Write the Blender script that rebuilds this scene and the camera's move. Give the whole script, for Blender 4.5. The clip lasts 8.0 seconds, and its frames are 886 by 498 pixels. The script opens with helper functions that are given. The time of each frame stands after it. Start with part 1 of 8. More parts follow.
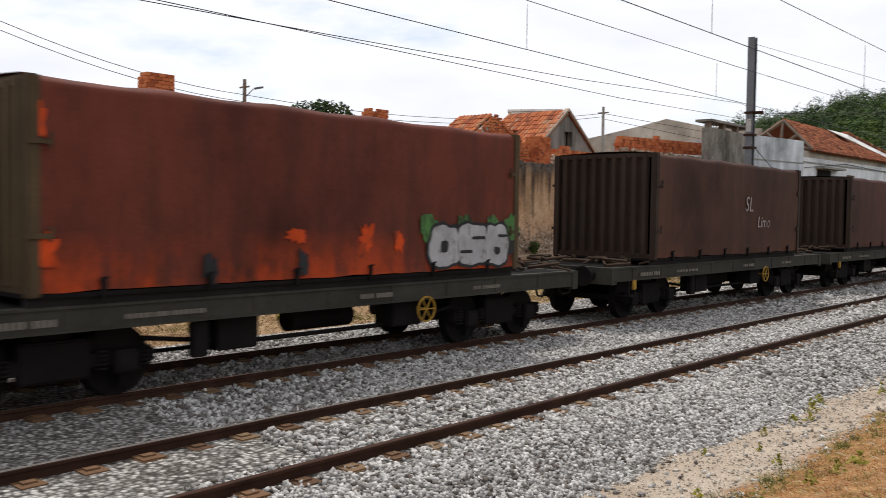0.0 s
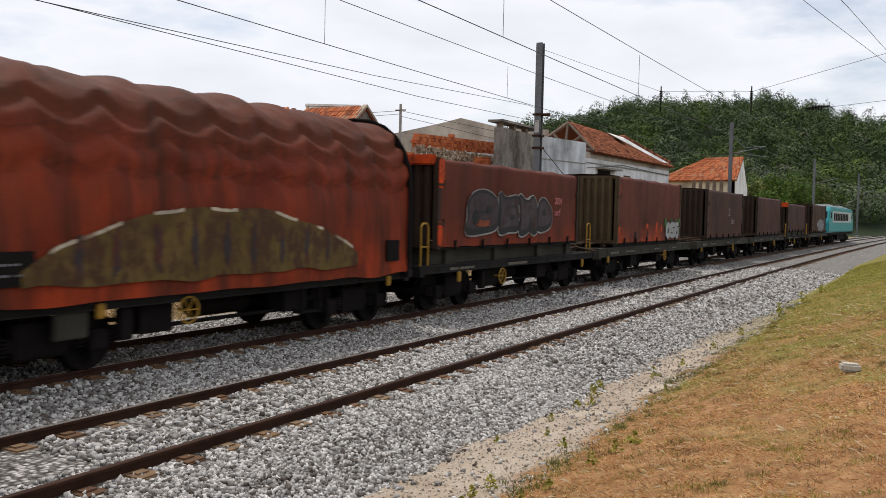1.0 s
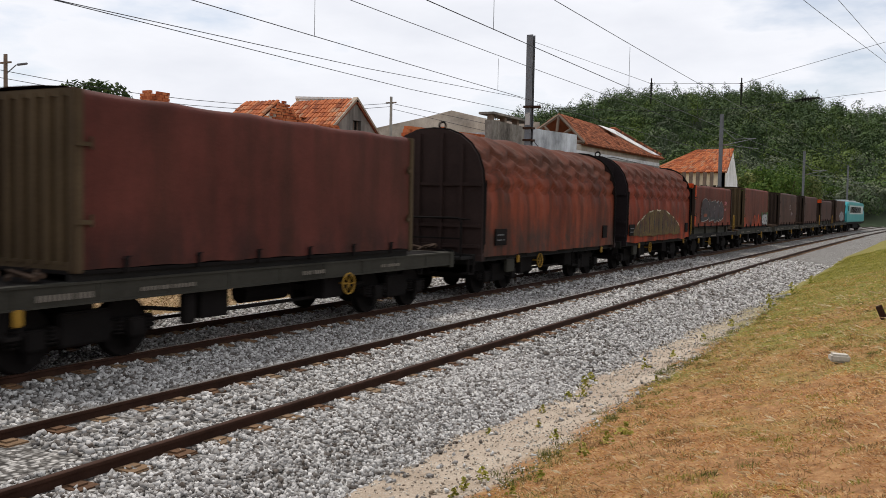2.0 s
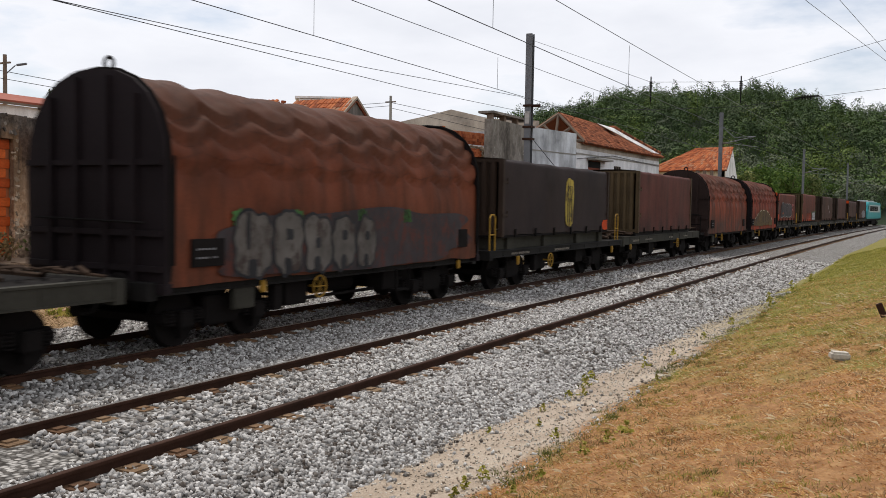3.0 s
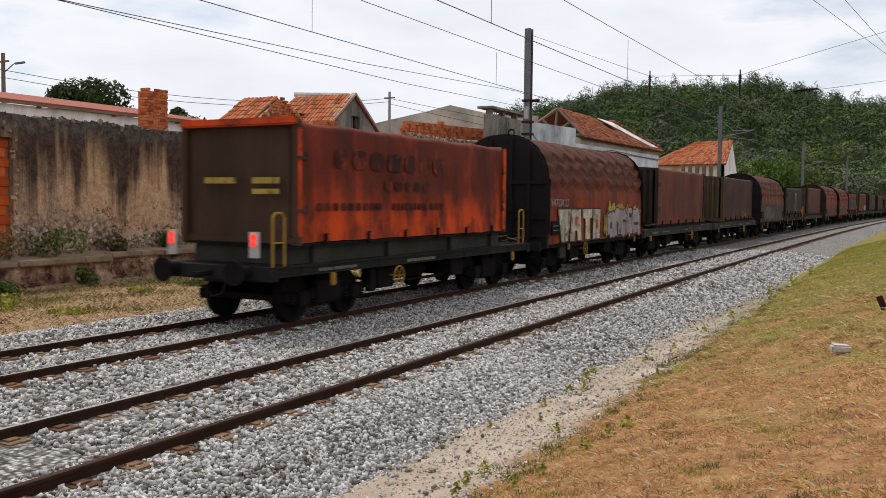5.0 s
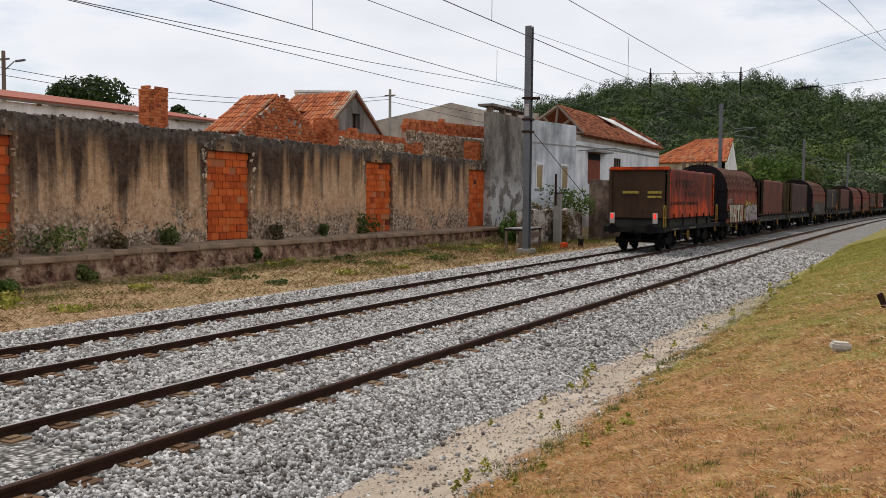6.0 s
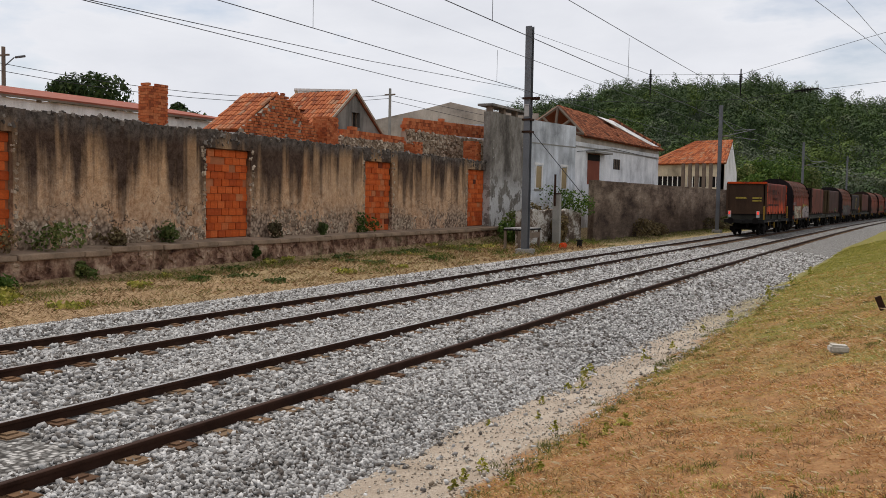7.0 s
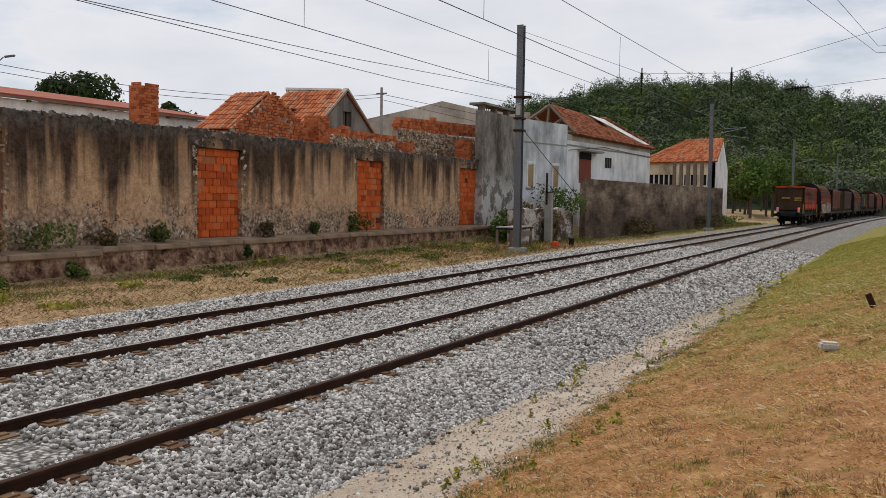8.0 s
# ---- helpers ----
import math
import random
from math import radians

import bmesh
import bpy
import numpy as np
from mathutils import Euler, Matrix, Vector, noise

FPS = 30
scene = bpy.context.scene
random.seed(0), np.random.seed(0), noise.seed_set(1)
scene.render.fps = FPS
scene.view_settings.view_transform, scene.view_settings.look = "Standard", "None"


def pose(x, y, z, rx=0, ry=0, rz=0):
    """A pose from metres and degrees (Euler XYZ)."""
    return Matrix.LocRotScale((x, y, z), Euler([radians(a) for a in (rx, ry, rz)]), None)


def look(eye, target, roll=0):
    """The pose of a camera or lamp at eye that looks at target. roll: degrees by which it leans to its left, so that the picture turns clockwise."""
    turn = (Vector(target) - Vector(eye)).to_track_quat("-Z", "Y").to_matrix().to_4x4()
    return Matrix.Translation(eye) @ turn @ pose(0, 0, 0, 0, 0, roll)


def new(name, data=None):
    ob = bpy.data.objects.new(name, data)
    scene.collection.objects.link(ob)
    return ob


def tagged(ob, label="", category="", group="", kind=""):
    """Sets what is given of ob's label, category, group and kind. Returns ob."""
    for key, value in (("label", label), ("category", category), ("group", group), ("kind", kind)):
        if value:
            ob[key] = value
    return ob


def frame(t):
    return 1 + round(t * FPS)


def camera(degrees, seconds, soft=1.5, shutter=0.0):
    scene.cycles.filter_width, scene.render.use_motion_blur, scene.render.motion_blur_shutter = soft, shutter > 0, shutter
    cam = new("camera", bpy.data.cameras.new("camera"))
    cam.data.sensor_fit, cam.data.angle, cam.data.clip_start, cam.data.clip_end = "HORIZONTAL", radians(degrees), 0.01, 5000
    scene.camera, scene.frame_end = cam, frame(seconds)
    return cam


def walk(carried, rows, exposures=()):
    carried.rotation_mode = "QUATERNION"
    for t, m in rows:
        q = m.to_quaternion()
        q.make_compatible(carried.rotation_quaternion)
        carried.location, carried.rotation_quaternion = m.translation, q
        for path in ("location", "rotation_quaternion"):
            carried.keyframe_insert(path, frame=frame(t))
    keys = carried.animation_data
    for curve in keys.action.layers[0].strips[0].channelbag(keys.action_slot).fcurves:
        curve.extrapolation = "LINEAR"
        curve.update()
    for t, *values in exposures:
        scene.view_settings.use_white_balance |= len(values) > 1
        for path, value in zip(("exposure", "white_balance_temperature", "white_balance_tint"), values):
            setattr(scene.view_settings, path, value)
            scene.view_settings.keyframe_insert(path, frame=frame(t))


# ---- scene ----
# ---- camera and its path ----
cam = camera(53.0, 8.0, soft=0.65, shutter=0.12)
EYE = (0.0, 0.0, 2.42)          # rail heads lie at z = 0, the tracks run along +y
VIEW = [  # seconds, yaw, pitch, roll
    (0.0, 41.19, -2.32, -0.90), (0.2, 37.00, -2.28, -1.15), (0.3, 35.50, -2.27, -1.22), (0.5, 32.57, -2.28, -1.33),
    (0.7, 30.30, -2.30, -1.33), (0.8, 29.40, -2.32, -1.33), (1.0, 28.25, -2.36, -1.32), (1.2, 27.80, -2.48, -1.28),
    (1.5, 27.68, -2.66, -1.22), (3.0, 27.66, -2.88, -0.97), (3.5, 27.62, -2.93, -0.88), (4.0, 27.52, -2.96, -0.80),
    (4.5, 27.62, -3.03, -0.61), (6.0, 27.67, -3.31, -0.55), (6.5, 27.71, -3.30, -0.69), (7.0, 27.62, -3.34, -1.00),
    (7.5, 27.28, -3.37, -0.96), (8.0, 27.10, -3.40, -0.84)]
walk(cam, [(t, pose(*EYE, 90 + p, r, y)) for t, y, p, r in VIEW],
     exposures=[(0.0, 0.22, 6500, 11.5), (0.5, 0.12, 6500, 11.5), (1.0, 0.09, 6500, 11.5), (4.5, 0.09, 6500, 11.5), (6.5, -0.04, 6500, 11.5), (8.0, -0.16, 6500, 11.5)])

# ---- light ----
SUN_EL, SUN_AZ = 63.0, -57.0    # degrees; the sun stands high behind thin cloud, beyond the train
world = bpy.data.worlds.new("world")
scene.world = world
world.use_nodes = True
wn, wl = world.node_tree.nodes, world.node_tree.links
bg = wn["Background"]
sky = wn.new("ShaderNodeTexSky")
sky.sky_type, sky.sun_disc = "NISHITA", False
sky.sun_elevation, sky.sun_rotation = radians(SUN_EL), radians(SUN_AZ)
geo = wn.new("ShaderNodeTexCoord")
stretch = wn.new("ShaderNodeMapping")
stretch.inputs["Scale"].default_value = (1.0, 1.0, 3.2)
stretch.inputs["Location"].default_value = (0.35, 0.1, 0.0)
wl.new(geo.outputs["Generated"], stretch.inputs["Vector"])
clouds = wn.new("ShaderNodeTexNoise")
clouds.inputs["Scale"].default_value, clouds.inputs["Detail"].default_value = 2.6, 7.0
clouds.inputs["Roughness"].default_value = 0.55
wl.new(stretch.outputs["Vector"], clouds.inputs["Vector"])
cover = wn.new("ShaderNodeValToRGB")
cover.color_ramp.elements[0].position, cover.color_ramp.elements[1].position = 0.30, 0.46
wl.new(clouds.outputs["Fac"], cover.inputs["Fac"])
tone = wn.new("ShaderNodeValToRGB")
tone.color_ramp.elements[0].position, tone.color_ramp.elements[1].position = 0.38, 0.66
tone.color_ramp.elements[0].color, tone.color_ramp.elements[1].color = (9.4, 9.6, 10.0, 1), (7.6, 7.9, 8.5, 1)
wl.new(clouds.outputs["Fac"], tone.inputs["Fac"])
both = wn.new("ShaderNodeMix")
both.data_type = "RGBA"
wl.new(cover.outputs["Color"], both.inputs["Factor"])
wl.new(sky.outputs["Color"], both.inputs["A"])
wl.new(tone.outputs["Color"], both.inputs["B"])
wl.new(both.outputs["Result"], bg.inputs["Color"])
bg.inputs["Strength"].default_value = 0.098
sun = new("sun", bpy.data.lights.new("sun", "SUN"))
sun.data.energy, sun.data.angle, sun.data.color = 2.6, radians(14), (1.0, 0.95, 0.88)
sun.matrix_basis = look((-38, 45, 90), (0, 20, 0))

# ---- materials ----
def mat(name, rough=0.8, metal=0.0):
    m = bpy.data.materials.new(name)
    m.use_nodes = True
    b = m.node_tree.nodes["Principled BSDF"]
    b.inputs["Roughness"].default_value, b.inputs["Metallic"].default_value = rough, metal
    b.inputs["Specular IOR Level"].default_value = 0.12
    return m, m.node_tree.nodes, m.node_tree.links, b


def noise_of(n, l, scale, detail=5.0, rough=0.6, stretch_to=(1, 1, 1), vec="Object", shift=0.0):
    co = n.new("ShaderNodeTexCoord")
    mp = n.new("ShaderNodeMapping")
    mp.inputs["Scale"].default_value = stretch_to
    mp.inputs["Location"].default_value = (shift, shift * 0.7, shift * 0.3)
    l.new(co.outputs[vec], mp.inputs["Vector"])
    t = n.new("ShaderNodeTexNoise")
    t.inputs["Scale"].default_value, t.inputs["Detail"].default_value, t.inputs["Roughness"].default_value = scale, detail, rough
    l.new(mp.outputs["Vector"], t.inputs["Vector"])
    return t.outputs["Fac"]


def ramp(n, l, fac, stops):
    r = n.new("ShaderNodeValToRGB")
    e = r.color_ramp.elements
    while len(e) < len(stops):
        e.new(0.5)
    for k, (p, c) in zip(e, stops):
        k.position = p
        k.color = (*c, 1) if isinstance(c, tuple) else (c, c, c, 1)
    l.new(fac, r.inputs["Fac"])
    return r.outputs["Color"]


def mix(n, l, fac, a, b, how="MIX"):
    x = n.new("ShaderNodeMix")
    x.data_type, x.blend_type = "RGBA", how
    for key, v in (("Factor", fac), ("A", a), ("B", b)):
        sock = [s for s in x.inputs if s.name == key and s.enabled][0]
        if isinstance(v, tuple):
            sock.default_value = (*v, 1)
        elif isinstance(v, (int, float)):
            sock.default_value = v if key == "Factor" else (v, v, v, 1)
        else:
            l.new(v, sock)
    return [s for s in x.outputs if s.enabled][0]


def bump(n, l, b, height, strength=0.4, distance=0.02):
    u = n.new("ShaderNodeBump")
    u.inputs["Strength"].default_value, u.inputs["Distance"].default_value = strength, distance
    l.new(height, u.inputs["Height"])
    l.new(u.outputs["Normal"], b.inputs["Normal"])


def calc(n, l, kind, *vals):
    """A math node on values or sockets."""
    q = n.new("ShaderNodeMath")
    q.operation = kind
    for i, v in enumerate(vals):
        if isinstance(v, (int, float)):
            q.inputs[i].default_value = v
        else:
            l.new(v, q.inputs[i])
    return q.outputs[0]


def height_band(n, l, low, high, axis="Z", vec="Object"):
    """0 below low, 1 above high, along an axis."""
    co = n.new("ShaderNodeTexCoord")
    s = n.new("ShaderNodeSeparateXYZ")
    l.new(co.outputs[vec], s.inputs["Vector"])
    r = n.new("ShaderNodeMapRange")
    r.inputs["From Min"].default_value, r.inputs["From Max"].default_value = low, high
    l.new(s.outputs[axis], r.inputs["Value"])
    return r.outputs["Result"]


def plain(name, colour, rough=0.8, metal=0.0, spread=0.35, scale=6.0, relief=0.15):
    """A surface of one colour with grain and blotches."""
    m, n, l, b = mat(name, rough, metal)
    big = noise_of(n, l, scale * 0.2, 3)
    fine = noise_of(n, l, scale * 4, 6)
    lo, hi = tuple(c * (1 - spread) for c in colour), tuple(min(1, c * (1 + spread)) for c in colour)
    c = ramp(n, l, big, [(0.3, lo), (0.7, hi)])
    c = mix(n, l, 0.35, c, ramp(n, l, fine, [(0.3, lo), (0.7, hi)]))
    l.new(c, b.inputs["Base Color"])
    bump(n, l, b, fine, relief, 0.01)
    return m


def pieces(name, stops, rough=0.85, grain=12.0, per_object=True, relief=0.2):
    """Many alike pieces: each takes its own tone."""
    m, n, l, b = mat(name, rough)
    if per_object:
        fac = n.new("ShaderNodeObjectInfo").outputs["Random"]
    else:
        fac = n.new("ShaderNodeNewGeometry").outputs["Random Per Island"]
    c = ramp(n, l, fac, stops)
    fine = noise_of(n, l, grain, 5)
    c = mix(n, l, 0.5, c, ramp(n, l, fine, [(0.3, 0.35), (0.7, 1.0)]), "MULTIPLY")
    l.new(c, b.inputs["Base Color"])
    bump(n, l, b, fine, relief, 0.01)
    return m


def tarp(name, base, rust, rust_top=1.9, grime=(0.032, 0.018, 0.011), shift=0.0, streak=0.5, orange=0.6, cap=None, hot=0.0, swags=0.0):
    """Weathered coated cloth or paint: blotched, with rust showing low down and dirt run down in streaks. cap gives a
    dusty top that also carries the sky's light in its colour; swags darkens the fold rims with dirt and painted shade.
    """
    m, n, l, b = mat(name, 0.72)
    big = noise_of(n, l, 0.5, 6, 0.62, (1, 1, 0.8), shift=shift)
    run = noise_of(n, l, 1.5, 6, 0.68, (1, 1.2, 0.16), shift=shift + 3)
    fine = noise_of(n, l, 22, 6, 0.72, shift=shift)
    c = ramp(n, l, big, [(0.28, tuple(x * 0.45 for x in base)), (0.48, base), (0.72, tuple(min(1, x * 1.45) for x in base))])
    wob = noise_of(n, l, 1.3, 6, 0.72, (1, 1, 0.45), shift=shift + 7)
    if hot:
        c = mix(n, l, ramp(n, l, wob, [(0.54 - 0.06 * hot, 0.0), (0.70 - 0.05 * hot, min(1.0, hot))]), c, rust)
    low = height_band(n, l, rust_top, rust_top - 0.75)
    where = n.new("ShaderNodeMath")
    where.operation = "MULTIPLY"
    l.new(low, where.inputs[0])
    l.new(ramp(n, l, wob, [(0.40, 0.0), (0.56, 1.0)]), where.inputs[1])
    amount = n.new("ShaderNodeMath")
    amount.operation = "MULTIPLY"
    amount.inputs[1].default_value = orange
    l.new(where.outputs[0], amount.inputs[0])
    c = mix(n, l, amount.outputs[0], c, rust)
    dirt = ramp(n, l, run, [(0.44, 0.0), (0.66, 1.0)])
    k = n.new("ShaderNodeMath")
    k.operation = "MULTIPLY"
    k.inputs[1].default_value = streak
    l.new(dirt, k.inputs[0])
    c = mix(n, l, k.outputs[0], c, grime)
    # brown-grey top: dust, plus the sky's light on it put into the colour
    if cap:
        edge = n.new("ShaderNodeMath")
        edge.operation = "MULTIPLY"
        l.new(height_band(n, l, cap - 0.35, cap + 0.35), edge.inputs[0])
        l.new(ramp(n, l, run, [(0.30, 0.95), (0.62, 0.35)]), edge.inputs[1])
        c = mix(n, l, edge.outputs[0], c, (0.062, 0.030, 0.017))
    c = mix(n, l, 0.4, c, ramp(n, l, fine, [(0.3, 0.35), (0.7, 1.0)]), "MULTIPLY")
    l.new(c, b.inputs["Base Color"])
    if swags:
        co = n.new("ShaderNodeTexCoord")
        s = n.new("ShaderNodeSeparateXYZ")
        l.new(co.outputs["Object"], s.inputs["Vector"])

        def op(kind, *vals):
            q = n.new("ShaderNodeMath")
            q.operation = kind
            for i, v in enumerate(vals):
                if isinstance(v, (int, float)):
                    q.inputs[i].default_value = v
                else:
                    l.new(v, q.inputs[i])
            return q.outputs[0]
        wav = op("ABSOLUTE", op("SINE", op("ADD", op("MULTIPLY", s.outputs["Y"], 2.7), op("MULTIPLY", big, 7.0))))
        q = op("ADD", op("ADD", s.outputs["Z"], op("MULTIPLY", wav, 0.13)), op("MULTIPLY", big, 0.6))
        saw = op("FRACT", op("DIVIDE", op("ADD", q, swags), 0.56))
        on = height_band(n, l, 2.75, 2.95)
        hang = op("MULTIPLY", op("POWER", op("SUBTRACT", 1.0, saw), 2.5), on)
        # dark fold rims: gathered dirt and crease shade, both put into the colour
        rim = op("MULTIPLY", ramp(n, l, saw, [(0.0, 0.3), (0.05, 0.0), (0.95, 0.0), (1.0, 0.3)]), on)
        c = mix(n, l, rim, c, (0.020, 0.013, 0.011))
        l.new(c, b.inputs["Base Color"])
        both_h = op("ADD", hang, op("MULTIPLY", fine, 0.12))
        bump(n, l, b, both_h, 0.4, 0.05)
    else:
        bump(n, l, b, fine, 0.25, 0.02)
    return m


def spray(name, colour, under, wear=0.5, rough=0.7):
    """Old spray paint, worn and run, with what lies under it showing through."""
    m, n, l, b = mat(name, rough)
    chips = noise_of(n, l, 3.2, 8, 0.75, (1, 1, 0.6), shift=len(name))
    tone = noise_of(n, l, 1.4, 4, shift=3)
    c = ramp(n, l, tone, [(0.3, tuple(x * 0.6 for x in colour)), (0.7, tuple(min(1, x * 1.25) for x in colour))])
    c = mix(n, l, ramp(n, l, chips, [(0.62 - 0.22 * wear, 0.0), (0.70 - 0.16 * wear, 1.0)]), c, under)
    l.new(c, b.inputs["Base Color"])
    return m

# ---- mesh helpers ----
def mesh_ob(name, bm, material=None, parent=None, smooth=False):
    bmesh.ops.recalc_face_normals(bm, faces=bm.faces)
    me = bpy.data.meshes.new(name)
    if smooth:
        for fc in bm.faces:
            fc.smooth = True
    bm.to_mesh(me)
    bm.free()
    for x in (material if isinstance(material, (list, tuple)) else [material]):
        if x:
            me.materials.append(x)
    ob = new(name, me)
    if parent:
        ob.parent = parent
    return ob


def part(name, bm, material, parent, label="", smooth=False):
    ob = mesh_ob(name, bm, material, parent, smooth)
    return tagged(ob, label) if label else ob


def thing(name, label, category, at=(0, 0, 0), group="", kind=""):
    ob = new(name)
    ob.location = at
    return tagged(ob, label, category, group, kind)


def box(bm, x0, x1, y0, y1, z0, z1, bevel=0.0, m=None):
    r = bmesh.ops.create_cube(bm, size=1.0)
    bmesh.ops.transform(bm, verts=r["verts"], matrix=Matrix.Translation(((x0 + x1) / 2, (y0 + y1) / 2, (z0 + z1) / 2))
                        @ Matrix.Diagonal((abs(x1 - x0), abs(y1 - y0), abs(z1 - z0), 1)))
    vs = r["verts"]
    if bevel:
        es = list({e for v in vs for e in v.link_edges})
        got = bmesh.ops.bevel(bm, geom=es, offset=bevel, segments=2, affect="EDGES")
        vs = list({v for fc in got["faces"] for v in fc.verts} | {v for v in vs if v.is_valid})
    if m is not None:
        bmesh.ops.transform(bm, verts=vs, matrix=m)
    return vs


def B(*boxes, bevel=0.0):
    bm = bmesh.new()
    for q in boxes:
        box(bm, *q, bevel=bevel)
    return bm


def cyl(bm, a, b, r0, r1=None, seg=10, caps=True):
    a, b = Vector(a), Vector(b)
    d = b - a
    got = bmesh.ops.create_cone(bm, cap_ends=caps, segments=seg, radius1=r0, radius2=r0 if r1 is None else r1, depth=d.length)
    bmesh.ops.transform(bm, verts=got["verts"], matrix=Matrix.Translation((a + b) / 2) @ d.to_track_quat("Z", "Y").to_matrix().to_4x4())
    return got["verts"]


def tube(bm, pts, r, seg=6):
    """One bent round bar through the points."""
    pts = [Vector(p) for p in pts]
    rows, axis = [], None
    for i, p in enumerate(pts):
        a, c = pts[max(i - 1, 0)], pts[min(i + 1, len(pts) - 1)]
        d = (c - a).normalized()
        if axis is None:
            axis = d.orthogonal().normalized()
        axis = (axis - d * axis.dot(d)).normalized()
        side = d.cross(axis)
        rows.append([p + (axis * math.cos(2 * math.pi * k / seg) + side * math.sin(2 * math.pi * k / seg)) * r for k in range(seg)])
    vs = grid(bm, rows, close=True)
    bm.faces.new(list(reversed(vs[0])))
    bm.faces.new(vs[-1])


def ring(bm, centre, axis, R, r, seg=18, sub=6):
    q = Vector(axis).to_track_quat("Z", "Y").to_matrix()
    rows = []
    for i in range(seg):
        a = 2 * math.pi * i / seg
        c = Vector((math.cos(a), math.sin(a), 0))
        rows.append([bm.verts.new(Vector(centre) + q @ (c * (R + r * math.cos(2 * math.pi * j / sub)) + Vector((0, 0, r * math.sin(2 * math.pi * j / sub))))) for j in range(sub)])
    for i in range(seg):
        for j in range(sub):
            bm.faces.new((rows[i][j], rows[(i + 1) % seg][j], rows[(i + 1) % seg][(j + 1) % sub], rows[i][(j + 1) % sub]))


def grid(bm, rows, close=False):
    """Quads between rows of points."""
    vs = [[bm.verts.new(p) for p in row] for row in rows]
    for a, b in zip(vs, vs[1:]):
        n = len(a)
        for j in range(n if close else n - 1):
            bm.faces.new((a[j], a[(j + 1) % n], b[(j + 1) % n], b[j]))
    return vs


def big_mesh(name, verts, faces, material, parent=None, smooth=False):
    me = bpy.data.meshes.new(name)
    me.from_pydata([tuple(v) for v in verts] if not isinstance(verts, list) else verts, [], faces)
    me.materials.append(material)
    if smooth:
        me.polygons.foreach_set("use_smooth", [True] * len(me.polygons))
    ob = new(name, me)
    ob.parent = parent
    return ob


# ---- the line ----
BEND = 0.342e-3


def drift(y):
    """How far the line has bent to the right at y."""
    return 0.5 * BEND * max(0.0, y + 5.5) ** 2


NEAR_X, FAR_X, HALF = -7.43, -11.64, 0.87


def on_track(y, x=FAR_X):
    """A pose on a track at y, facing along it."""
    return pose(x + drift(y), y, 0, 0, 0, -math.degrees(math.atan(BEND * max(0.0, y + 5.5))))

# ---- ground, ballast, tracks ----
def ground_z(x, y):
    """Height of the ground: a verge that rises on the near side, a low strip beyond the line."""
    s = x - drift(y)
    prof = [(-400, 3.0), (-60, 1.2), (-24, 0.35), (-22.6, 0.25), (-22.0, -0.28), (-18, -0.36), (-15.9, -0.40), (-15.2, -0.42), (-4.9, -0.40), (-3.9, -0.30),
            (-3.0, -0.06), (-2.4, 0.12), (0.0, 0.72), (3, 0.95), (12, 1.3), (60, 2.0), (400, 4.0)]
    for (a, za), (b, zb) in zip(prof, prof[1:]):
        if a <= s <= b:
            k = (s - a) / (b - a)
            return za + (zb - za) * k
    return 3.0


def swell(s, y):
    """Shallow lumps in the verge, s metres across from the line."""
    return 0.05 * noise.noise((s * 1.1, y * 0.9, 3)) + 0.012 * noise.noise((s * 2.2, y * 1.3, 1))


M_GROUND, n, l, b = mat("dry_verge_and_worn_path", 0.95)
patch = noise_of(n, l, 0.42, 6, 0.65)
fine = noise_of(n, l, 9, 6, 0.7)
strand = noise_of(n, l, 46, 5, 0.75, (1, 0.6, 1))
dry = ramp(n, l, fine, [(0.25, (0.09, 0.045, 0.023)), (0.5, (0.29, 0.15, 0.064)), (0.75, (0.52, 0.32, 0.15))])
green = ramp(n, l, fine, [(0.3, (0.085, 0.085, 0.02)), (0.7, (0.30, 0.265, 0.07))])
co = n.new("ShaderNodeTexCoord")
sep = n.new("ShaderNodeSeparateXYZ")
l.new(co.outputs["Object"], sep.inputs["Vector"])
away = n.new("ShaderNodeMapRange")
away.inputs["From Min"].default_value, away.inputs["From Max"].default_value, away.inputs["To Max"].default_value = 7.0, 26.0, 0.34
l.new(sep.outputs["Y"], away.inputs["Value"])
strip = n.new("ShaderNodeMapRange")
strip.inputs["From Min"].default_value, strip.inputs["From Max"].default_value, strip.inputs["To Max"].default_value = -14.0, -17.0, -0.10
l.new(sep.outputs["X"], strip.inputs["Value"])
lush = n.new("ShaderNodeMath")
lush.operation = "ADD"
l.new(away.outputs["Result"], lush.inputs[0])
l.new(strip.outputs["Result"], lush.inputs[1])
lush2 = n.new("ShaderNodeMath")
lush2.operation = "ADD"
l.new(lush.outputs[0], lush2.inputs[0])
l.new(patch, lush2.inputs[1])
mid = noise_of(n, l, 5.5, 7, 0.75)
dry = mix(n, l, 0.55, dry, ramp(n, l, mid, [(0.30, (0.085, 0.042, 0.022)), (0.5, (0.33, 0.165, 0.07)), (0.70, (0.58, 0.36, 0.17))]))
c = mix(n, l, ramp(n, l, lush2.outputs[0], [(0.54, 0.0), (0.74, 0.95)]), dry, green)
beyond = n.new("ShaderNodeMapRange")
beyond.inputs["From Min"].default_value, beyond.inputs["From Max"].default_value, beyond.inputs["To Max"].default_value = -13.5, -16.0, 0.8
l.new(sep.outputs["X"], beyond.inputs["Value"])
c = mix(n, l, beyond.outputs["Result"], c, ramp(n, l, mid, [(0.32, (0.12, 0.08, 0.045)), (0.5, (0.34, 0.235, 0.13)), (0.7, (0.56, 0.41, 0.26))]))
